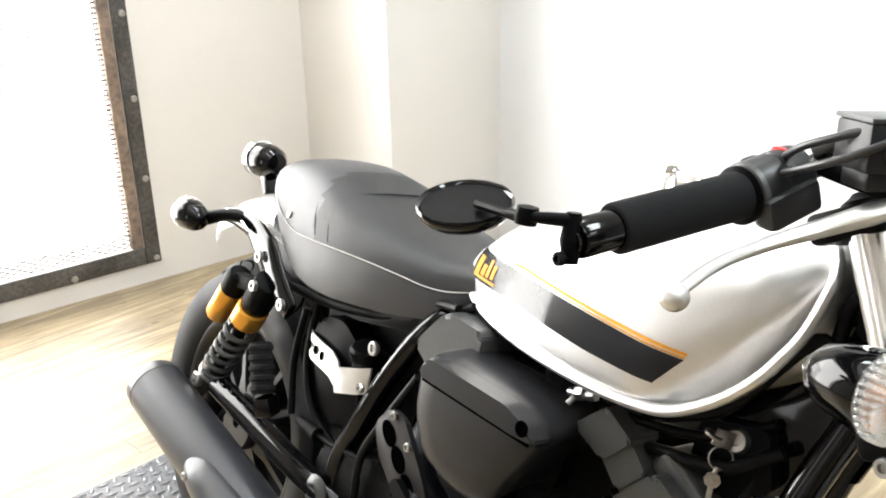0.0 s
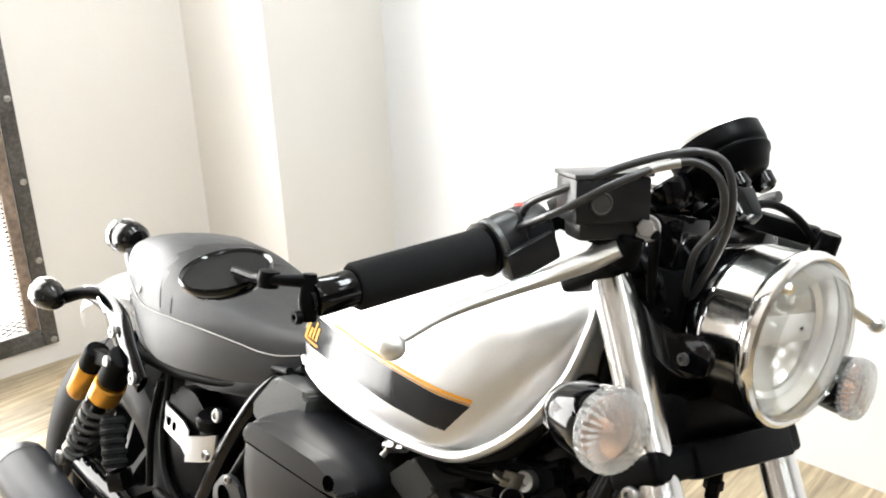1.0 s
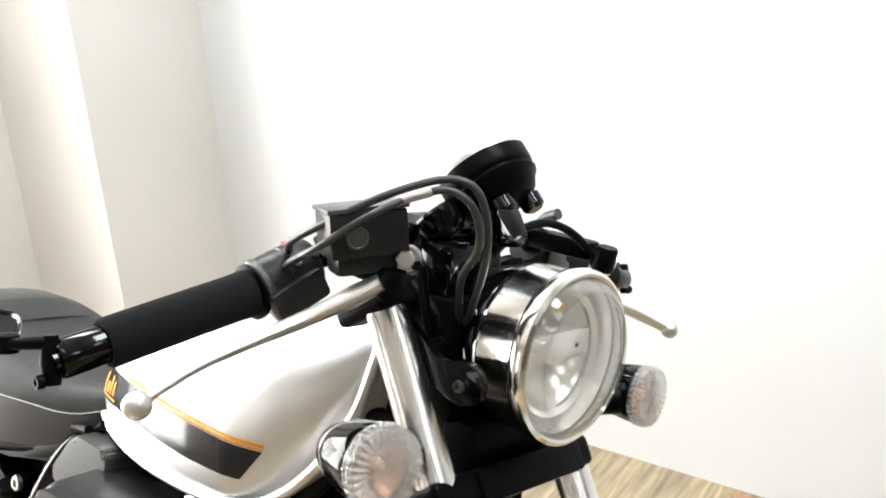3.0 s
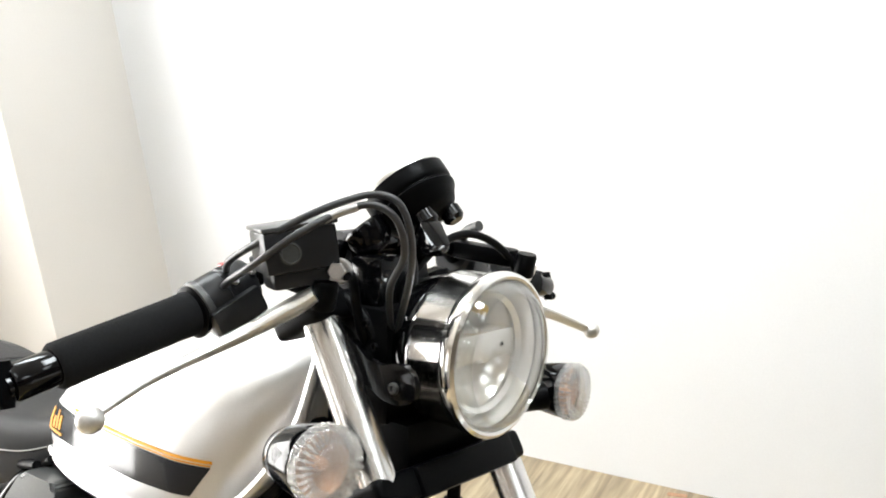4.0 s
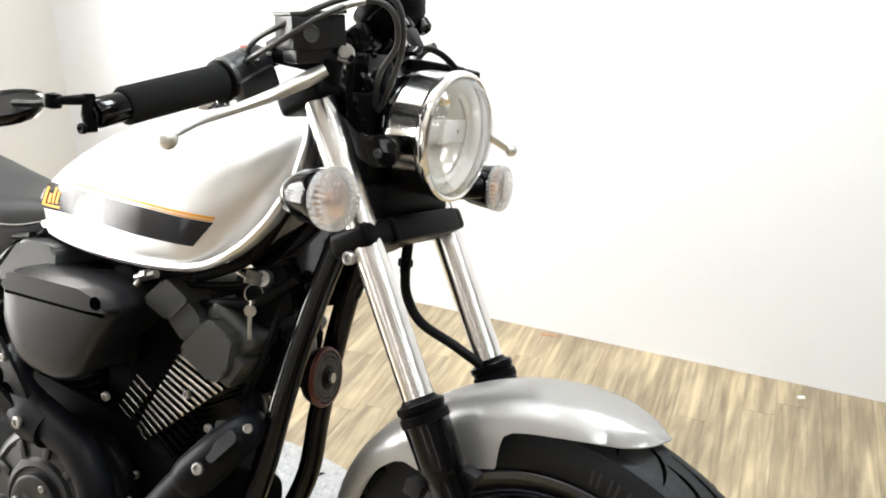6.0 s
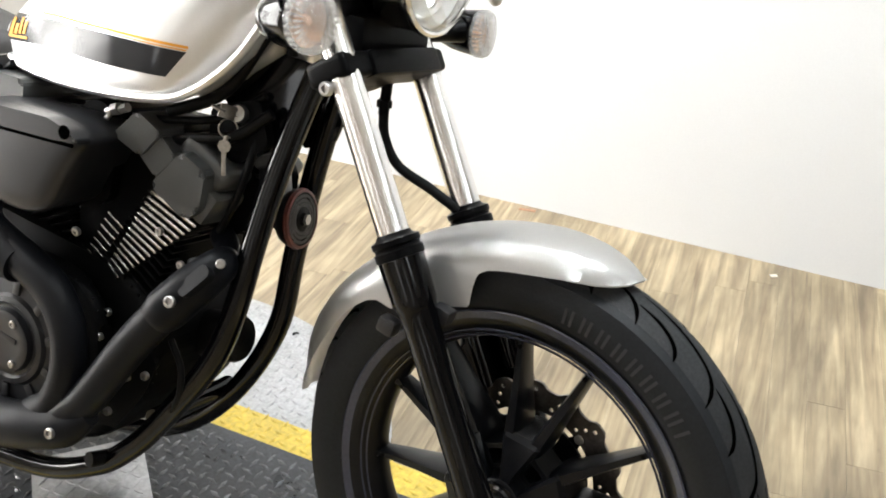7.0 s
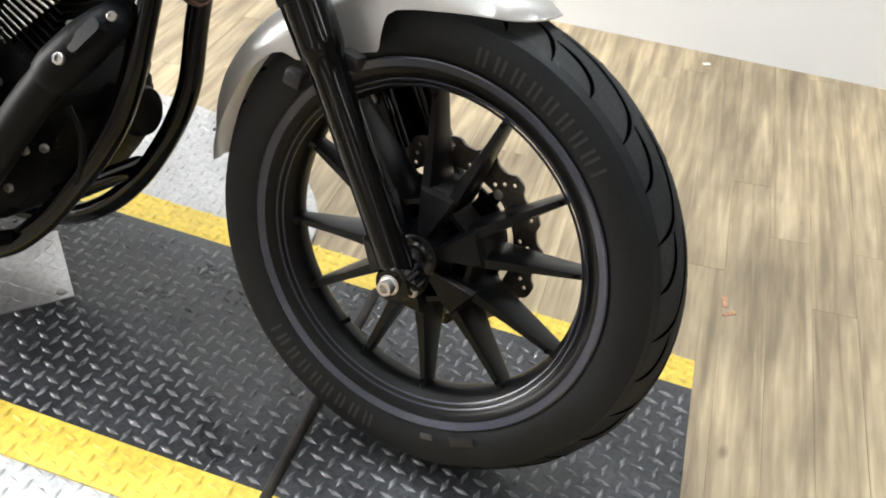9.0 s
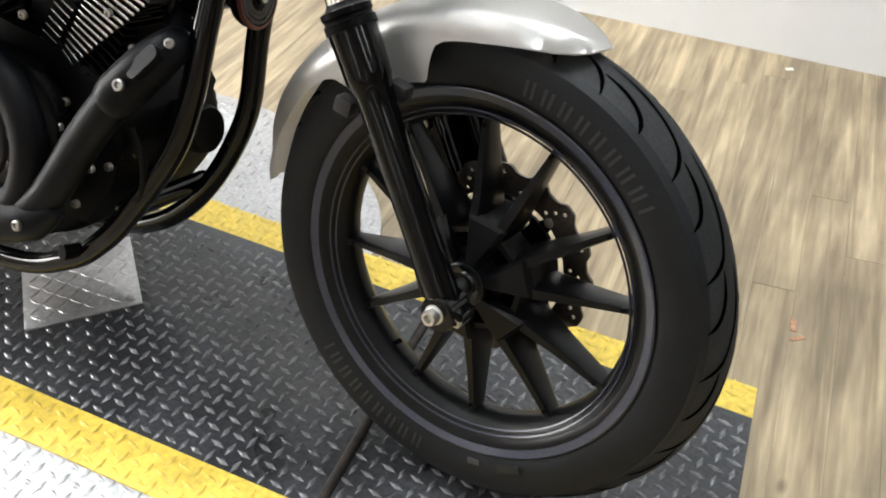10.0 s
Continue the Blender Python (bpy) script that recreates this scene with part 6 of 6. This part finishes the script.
bp("clamp", lathe([(0.040, -0.008), (0.042, -0.006), (0.042, 0.006), (0.040, 0.008)], 26, (-1.05, -0.180, 0.285), (-1, -0.05, 0.15)), PIPE, "", exhaust)
MA = Vector((-1.555, -0.206, 0.388)) - Vector((-1.12, -0.19, 0.305))
bp("muffler", lathe([(0.036, -0.05), (0.046, -0.02), (0.052, 0.02), (0.054, 0.08), (0.054, MA.length - 0.035), (0.053, MA.length - 0.0345), (0.053, MA.length - 0.032), (0.054, MA.length - 0.0315), (0.052, MA.length - 0.010), (0.046, MA.length), (0.034, MA.length), (0.030, MA.length - 0.03), (0, MA.length - 0.03)], 44, (-1.12, -0.19, 0.305), MA), MUFFLER, "matt grey cylindrical muffler", exhaust)
bp("muffler_shield", tube([(-1.325, -0.222, 0.352), (-1.26, -0.226, 0.338), (-1.17, -0.222, 0.320), (-1.08, -0.215, 0.302)], [0.018, 0.036, 0.040, 0.036], 22, 20), MUFFLER, "", exhaust)
bp("screw", bolt((-1.275, -0.258, 0.340), (0, -1, 0.1), 0.007, 0.005), STEEL, "", exhaust)
# guard plate with oval holes, over the rear header
guard = [(-0.905, 0.600), (-0.875, 0.632), (-0.845, 0.628), (-0.795, 0.575), (-0.765, 0.535), (-0.785, 0.500), (-0.83, 0.515), (-0.885, 0.560)]
bp("header_guard", slab(rounded(guard, 0.012), -0.188, -0.180, 0.003), SATIN, "dark grey guard with oval holes", exhaust)
# No openings cut: black discs carry the dark of the holes.
for x, z in ((-0.870, 0.597), (-0.842, 0.572), (-0.815, 0.545), (-0.79, 0.522)):
    bp("hole", moved(lathe([(0.0145, 0), (0.0145, 0.0015), (0.011, 0.0015), (0.010, 0.0004), (0, 0.0004)], 20), Matrix.Translation((x, -0.188, z)) @ pose(0, 0, 0, 0, -45, 0) @ pose(0, 0, 0, 90, 0, 0) @ Matrix.Diagonal((0.85, 1.3, 1, 1))), RECESS_SHADE, "black oval disc for a shaded hole", exhaust)
for x, z in ((-0.828, 0.597), (-0.865, 0.625)):
    bp("screw", bolt((x, -0.188, z), (0, -1, 0), 0.006, 0.004), STEEL, "", exhaust)

# -- horn --
horn = bp("horn", lathe([(0, -0.035), (0.02, -0.034), (0.026, -0.02), (0.038, -0.014), (0.042, -0.006), (0.042, 0.004), (0.040, 0.008), (0.036, 0.006), (0.034, 0.002), (0.020, 0.004), (0.018, 0.008), (0.010, 0.010), (0.008, 0.014), (0, 0.014)], 40, (-0.388, 0.0, 0.628), (1, 0.05, 0.1)), PLASTIC, "round black horn with a dull red rim")
bp("rim", lathe([(0.041, 0.004), (0.0445, 0.005), (0.0445, 0.003), (0.0430, 0.0085), (0.0390, 0.0095)], 40, (-0.388, 0.0, 0.628), (1, 0.05, 0.1), True), HORNRED, "dull red rim", horn)
for r in (0.034, 0.027, 0.021):
    bp("ring", lathe([(r, 0.006), (r + 0.0025, 0.009), (r - 0.0025, 0.009)], 36, (-0.388, 0.0, 0.628), (1, 0.05, 0.1), True), SATIN, "", horn)
bp("centre_nut", lathe([(0.008, 0.012), (0.008, 0.018), (0, 0.018)], 6, (-0.388, 0.0, 0.628), (1, 0.05, 0.1)), STEEL, "", horn)
bp("horn_bracket", block((-0.41, 0, 0.655), (-0.43, 0.01, 0.72), 0.018, 0.004), STEEL, "", horn)
# oil filter, seen between the tubes
bp("oil_filter", lathe([(0.034, -0.03), (0.038, -0.02), (0.038, 0.05), (0.034, 0.058), (0.0, 0.060)], 28, (-0.535, 0.02, 0.405), (1, 0, 0.1)), CASE, "black oil filter", engine)
bp("side_stand", joined(tube([(-0.93, 0.11, 0.22), (-0.90, 0.17, 0.14), (-0.885, 0.228, 0.075)], [0.016, 0.014, 0.013], 14, 16), block((-0.92, 0.228, 0.071), (-0.85, 0.238, 0.071), 0.035, 0.010, 0.003)), GLOSS, "black side stand")
bp("foot_peg", joined(tube([(-0.60, -0.11, 0.22), (-0.61, -0.15, 0.225)], 0.012, 12)), CASE)

# -- rear end --
RC = (-1.475, 0, 0.322)
rprof = tyre_mesh(0.323, 0.076, 0.205, 0.07)
rear_wheel = bp("rear_wheel", lathe([(0.05, -0.06), (0.055, -0.05), (0.055, 0.05), (0.05, 0.06), (0.012, 0.06), (0.012, -0.06)], 32, RC, (0, 1, 0), True), WHEEL, "satin black rear wheel hub")
bp("tyre", two_tone(lathe(rprof, 80, RC, (0, 1, 0), True), RC, 0.292), [RUBBER, TREADRUB], "worn black rear tyre", rear_wheel, 50)
# Groove shade on the rear tyre, again as black strips.
bp("tread_groove_shade", grooves(rprof, RC, 0.076, 16), RECESS_SHADE, "", rear_wheel)
bp("rim", rim_mesh(RC, 0.2035, 0.06), WHEEL, "satin black cast rim", rear_wheel)
for k in range(12):
    bp("spoke", spoke_mesh(RC, radians(30 * k), 0.045, 0.178, 0.040, 0.016, 0.08, 0.04), WHEEL, "", rear_wheel, 25)


def rear_fender():
    line = curve_points([(-1.22, 0, 0.735), (-1.29, 0, 0.765), (-1.38, 0, 0.785), (-1.47, 0, 0.782), (-1.55, 0, 0.760), (-1.62, 0, 0.722), (-1.68, 0, 0.668)], 40)
    rows = []
    for i, p in enumerate(line):
        d = (line[min(i + 1, 39)] - line[max(i - 1, 0)]).normalized()
        n = Vector((d.z, 0, -d.x)).normalized()
        if n.z < 0:
            n = -n
        t = i / 39
        w = 0.098 * min(1, 0.78 + 2 * t) * (1 if t < 0.8 else 1 - 0.35 * ((t - 0.8) / 0.2) ** 2)
        prof = [(0, 0), (0.3, -0.003), (0.55, -0.010), (0.78, -0.024), (0.92, -0.038), (0.98, -0.050), (1.0, -0.062)]
        ring = [(-a * w, h) for a, h in prof[::-1]] + [(a * w, h) for a, h in prof[1:]]
        rows.append([tuple(p + Vector((0, y, 0)) + n * h) for y, h in ring])
    return sheet(rows, 0.003)


STRUT = [(-1.51, -0.128, 0.728), (-1.452, -0.130, 0.735), (-1.389, -0.132, 0.732), (-1.333, -0.134, 0.712), (-1.302, -0.136, 0.684), (-1.266, -0.138, 0.660), (-1.231, -0.138, 0.638)]
bp("rear_fender", rear_fender(), SILVER, "silver metallic rear fender", smooth=60)
for s in (-1, 1):
    f = lambda pts: [(x, y * s, z) for x, y, z in pts]
    strut = bp("fender_strut", tube(f(STRUT), [0.0045, 0.0060, 0.0075, 0.0095, 0.0100, 0.0090, 0.007], 16, 40, 3.0), GLOSS, "gloss black curved fender strut")
    for x, z in ((-1.245, 0.645), (-1.335, 0.700)):
        bp("bolt", bolt((x, -0.146 if s < 0 else 0.146, z), (0, s, 0), 0.0105, 0.007), STEEL, "", strut)
    bp("strut_trim", tube(f([(-1.315, -0.137, 0.655), (-1.365, -0.137, 0.700), (-1.43, -0.133, 0.735), (-1.50, -0.130, 0.738)]), 0.005, 8, 24), CHROME, "bright strut edge", strut)
    # rear signals face backwards
    signal("turn_signal", (-1.531, 0.188 * s, 0.721), (-1, 0, 0.02), (0, 0, 1), s, 0.0285, False, 0.052)
    bp("signal_stalk", tube(f([(-1.512, 0.168, 0.717), (-1.475, 0.145, 0.735), (-1.43, 0.125, 0.742)]), [0.013, 0.011, 0.012], 14, 14), PLASTIC, "black signal stalk")
    # shock absorber
    A, Bq = Vector((-1.312, 0.137 * s, 0.656)), Vector((-1.455, 0.140 * s, 0.430))
    d = (Bq - A).normalized()
    L = (Bq - A).length
    at = lambda u: tuple(A + d * u * L)
    shock = bp("shock_absorber", joined(lathe([(0.021, -0.012), (0.026, -0.008), (0.027, 0.045), (0.025, 0.052)], 24, A, d), lathe([(0.013, 0.0), (0.013, L * 0.99)], 16, A, d)), CASE, "rear shock with grey spring and gold reservoir")
    bp("collar", lathe([(0.026, L * 0.22), (0.0285, L * 0.23), (0.0285, L * 0.36), (0.026, L * 0.37)], 26, A, d), GOLD, "gold preload collar", shock)
    coilpts = []
    Mq = frame_from(d)
    for k in range(97):
        a = 2 * math.pi * 6 * k / 96
        coilpts.append(tuple(A + d * L * (0.40 + 0.50 * k / 96) + Mq.to_3x3() @ Vector((0.0245 * math.cos(a), 0.0245 * math.sin(a), 0))))
    bp("spring", tube(coilpts, 0.0048, 8, 97), CASTING, "dark grey coil spring", shock)
    bp("spring_seat", lathe([(0.012, L * 0.90), (0.028, L * 0.91), (0.028, L * 0.94), (0.014, L * 0.98)], 24, A, d), ALLOY, "", shock)
    A2 = A + Vector((-0.082, 0.006 * s, -0.004))
    bp("reservoir", lathe([(0.0, 0.0), (0.020, 0.002), (0.0225, 0.008), (0.0225, 0.044)], 24, A2, d), CASE, "black reservoir cap", shock)
    bp("reservoir_body", lathe([(0.0215, 0.044), (0.0225, 0.046), (0.0225, 0.112), (0.019, 0.118), (0, 0.119)], 24, A2, d), GOLD, "gold anodised reservoir", shock)
    bp("bridge", block(tuple(A + d * 0.01), tuple(A2 + d * 0.015), 0.026, 0.026, 0.006), CASE, "", shock)
    bp("top_bolt", bolt(tuple(A + Vector((0, 0.024 * s, 0))), (0, s, 0), 0.0095, 0.008), STEEL, "", shock)
    bp("lower_bolt", bolt(tuple(Bq + Vector((0, 0.020 * s, 0))), (0, s, 0), 0.014, 0.012), STEEL, "", shock)
    arm = bp("swingarm", tube(f([(-1.04, 0.115, 0.385), (-1.13, 0.132, 0.400), (-1.30, 0.135, 0.416), (-1.425, 0.136, 0.426)]), 0.0215, 20, 20), GLOSS, "gloss black tubular swingarm")
    bp("axle_plate", slab(rounded([(-1.40, 0.445), (-1.43, 0.45), (-1.505, 0.345), (-1.49, 0.305), (-1.455, 0.31), (-1.395, 0.40)], 0.015), 0.122 * s, 0.138 * s, 0.004), GLOSS, "black axle plate", arm)
    peg = bp("passenger_peg", tube(f([(-1.228, 0.185, 0.588), (-1.190, 0.190, 0.517)]), [0.018, 0.018], 18, 6), GRIPFOAM, "folded rubber passenger peg")
    for k in range(5):
        q = Vector((-1.228, 0.185 * s, 0.588)).lerp(Vector((-1.190, 0.190 * s, 0.517)), 0.1 + 0.2 * k)
        bp("rib", lathe([(0.018, -0.005), (0.0205, -0.003), (0.0205, 0.003), (0.018, 0.005)], 18, q, (0.035, 0.005 * s, -0.072)), GRIPFOAM, "", peg)
    bp("peg_mount", block((-1.188, 0.186 * s, 0.513), (-1.178, 0.180 * s, 0.483), 0.034, 0.03, 0.005), GLOSS, "", peg)
bp("tail_light", lathe([(0, -0.035), (0.02, -0.033), (0.030, -0.02), (0.034, 0.0), (0.034, 0.028), (0.031, 0.034), (0, 0.036)], 36, (-1.605, 0, 0.813), (-1, 0, -0.05)), GLOSS, "round black tail light")
bp("tail_bezel", lathe([(0.032, 0.026), (0.0365, 0.028), (0.0365, 0.040), (0.032, 0.042)], 36, (-1.605, 0, 0.813), (-1, 0, -0.05), True), CHROME, "bright tail light bezel")
bp("tail_bracket", block((-1.60, 0, 0.79), (-1.575, 0, 0.755), 0.03, 0.02, 0.006), GLOSS)
# electrics box with bracket and relays under the seat
oil = bp("oil_tank_box", joined(slab(rounded([(-1.195, 0.645), (-1.135, 0.655), (-1.075, 0.625), (-1.060, 0.52), (-1.10, 0.48), (-1.20, 0.50), (-1.215, 0.60)], 0.018), -0.098, 0.08, 0.010, 2)), PLASTIC, "black box under the seat with a bright bracket")
bp("bracket_strap", loft([[(x, y - t, z + w) for t, w in ((0, 0.021), (0.003, 0.021), (0.003, -0.021), (0, -0.021))] for x, y, z in ((-1.222, -0.094, 0.590), (-1.200, -0.102, 0.588), (-1.14, -0.104, 0.582), (-1.115, -0.108, 0.575), (-1.095, -0.120, 0.574), (-1.045, -0.122, 0.592), (-1.025, -0.112, 0.600))]), ALLOY, "bright aluminium strap with three holes", oil)
# Strap holes as black discs, their shade put into the colour.
for x in (-1.205, -1.186, -1.167):
    bp("hole", moved(lathe([(0.0065, 0.0), (0.0065, 0.0008), (0, 0.0008)], 14), Matrix.Translation((x, -0.1068, 0.590 - 0.15 * (x + 1.205))) @ pose(0, 0, 0, 90, 0, 0) @ Matrix.Diagonal((0.8, 1.2, 1, 1))), RECESS_SHADE, "", oil)
bp("relay", joined(lathe([(0.024, -0.012), (0.026, -0.008), (0.026, 0.006), (0.022, 0.010), (0, 0.011)], 24, (-1.055, -0.105, 0.636), (0, -0.3, 1)), box(-1.075, -1.035, -0.115, -0.06, 0.59, 0.63, 0.006)), PLASTIC, "", oil)
for x, y, z, r in ((-1.061, -0.10, 0.612, 0.007), (-1.020, -0.118, 0.655, 0.011), (-1.022, -0.128, 0.592, 0.008)):
    bp("bolt", bolt((x, y, z), (0, -1, 0), r, 0.007), STEEL, "", oil)
bp("battery_panel", slab(rounded([(-1.245, 0.72), (-1.06, 0.735), (-0.96, 0.735), (-0.98, 0.50), (-1.05, 0.30), (-1.18, 0.33), (-1.23, 0.50)], 0.02), -0.055, 0.055, 0.006), PLASTIC, "black inner side panel")
bp("brake_rod", joined(tube([(-1.18, -0.115, 0.465), (-1.10, -0.118, 0.468), (-1.0, -0.12, 0.485)], 0.005, 8), tube([(-1.185, -0.115, 0.465), (-1.125, -0.117, 0.466)], [0.008, 0.012], 12, 8)), CASE)
for pts in ([(-1.225, -0.09, 0.655), (-1.215, -0.10, 0.56), (-1.17, -0.105, 0.49), (-1.08, -0.10, 0.45)], [(-1.24, -0.10, 0.64), (-1.245, -0.105, 0.55), (-1.22, -0.11, 0.46)], [(-0.90, -0.13, 0.66), (-0.94, -0.14, 0.58), (-0.985, -0.135, 0.50), (-0.99, -0.13, 0.42)], [(-0.86, -0.09, 0.775), (-0.90, -0.085, 0.745), (-0.93, -0.08, 0.70)], [(-0.88, -0.10, 0.765), (-0.93, -0.09, 0.755), (-0.97, -0.08, 0.74)]):
    bp("hose", tube(pts, 0.0065, 10, 24), HOSE)
bp("pivot_cover", lathe([(0.026, 0), (0.028, 0.004), (0.022, 0.010), (0.014, 0.012), (0.012, 0.008), (0, 0.008)], 28, (-1.075, -0.135, 0.395), (0, -1, 0)), CASTING, "grey swingarm pivot cover")
bp("drive_pulley_cover", slab(rounded([(-1.12, 0.46), (-0.95, 0.50), (-0.88, 0.42), (-0.95, 0.27), (-1.08, 0.26)], 0.03), -0.12, 0.11, 0.012), CASE)

# ---- debris on the floor ----
RUSTCHIP = material("rust-red chip", (0.42, 0.23, 0.14), 0.8, grain=0.3, scale=200)
PALECHIP = material("pale chip", (0.75, 0.70, 0.62), 0.8, grain=0.2, scale=200)


def chip(name, x, y, sx, sy, turn, mat, label):
    ob = part(name, moved(box(-sx / 2, sx / 2, -sy / 2, sy / 2, 0, 0.002, 0.0008, 1), Matrix.Translation((x, y, FLOOR)) @ pose(0, 0, 0, 0, 0, turn)), mat, None)
    return tagged(ob, label, "debris")


chip("wood_chip", -0.565, 1.528, 0.05, 0.014, 10, RUSTCHIP, "small rust-red chip lying by the wall")
chip("pale_chip", 0.149, 1.487, 0.02, 0.014, 30, PALECHIP, "small pale chip on the plank floor")
chip("wood_chip", 0.368, 0.562, 0.032, 0.010, 105, RUSTCHIP, "small rust-red flake on the plank floor")
chip("wood_chip", 0.381, 0.532, 0.026, 0.009, 40, RUSTCHIP, "small rust-red flake on the plank floor")

# ---- planks ----
floor_ob = bpy.data.objects["floor"]
PWID, PLEN, TURN = 0.078, 0.92, 7.3


def plank_mesh(w, l, x=0.0, y=0.0):
    b, z0, z1 = 0.0004, FLOOR - 0.0012, FLOOR
    vs = [(0.0002, 0.0002, z0), (w - 0.0002, 0.0002, z0), (w - 0.0002, l - 0.0002, z0), (0.0002, l - 0.0002, z0), (b, b, z1), (w - b, b, z1), (w - b, l - b, z1), (b, l - b, z1)]
    return [(p + x, q + y, r) for p, q, r in vs], [(4, 5, 6, 7), (0, 1, 5, 4), (1, 2, 6, 5), (2, 3, 7, 6), (3, 0, 4, 7)]


shared = bpy.data.meshes.new("plank")
pv, pf = plank_mesh(PWID, PLEN)
shared.from_pydata(pv, [], pf)
shared.materials.append(PLANK)
rng = random.Random(4)
far_v, far_f = [], []
turned = pose(0, 0, 0, 0, 0, TURN)
x = X0 - 0.8
while x < X1 + 0.6:
    y = Y0 - 1.2 - rng.uniform(0, PLEN)
    while y < Y1 + 0.6:
        mid = turned @ Vector((x + PWID / 2, y + PLEN / 2, 0))
        if X0 - 0.1 < mid.x < X1 + 0.1 and Y0 - 0.5 < mid.y < Y1 + 0.5:
            slope, lean = math.sin(radians(TURN)), math.cos(radians(TURN))
            low, high = max(y, (Y0 - 0.05 - slope * x) / lean), min(y + PLEN, (Y1 + 0.05 - slope * x) / lean)
            if high - low < 0.03:
                y += PLEN
                continue
            if high - low < PLEN - 0.001:
                pv, pf = plank_mesh(PWID, high - low, x, low)
                far_f.extend([tuple(i + len(far_v) for i in f) for f in pf])
                far_v.extend(pv)
            elif -2.1 < mid.x < 1.6 and -0.3 < mid.y:
                ob = new("plank", shared)
                ob.matrix_local = turned @ pose(x, y, 0)
                ob.parent = floor_ob
            else:
                pv, pf = plank_mesh(PWID, PLEN, x, y)
                far_f.extend([tuple(i + len(far_v) for i in f) for f in pf])
                far_v.extend(pv)
        y += PLEN
    x += PWID
me = bpy.data.meshes.new("planks")
me.from_pydata(far_v, [], far_f)
me.materials.append(PLANK)
ob = new("planks", me)
ob.matrix_local = turned
ob.parent = floor_ob
tagged(ob, "washed oak floor boards", kind="stuff")
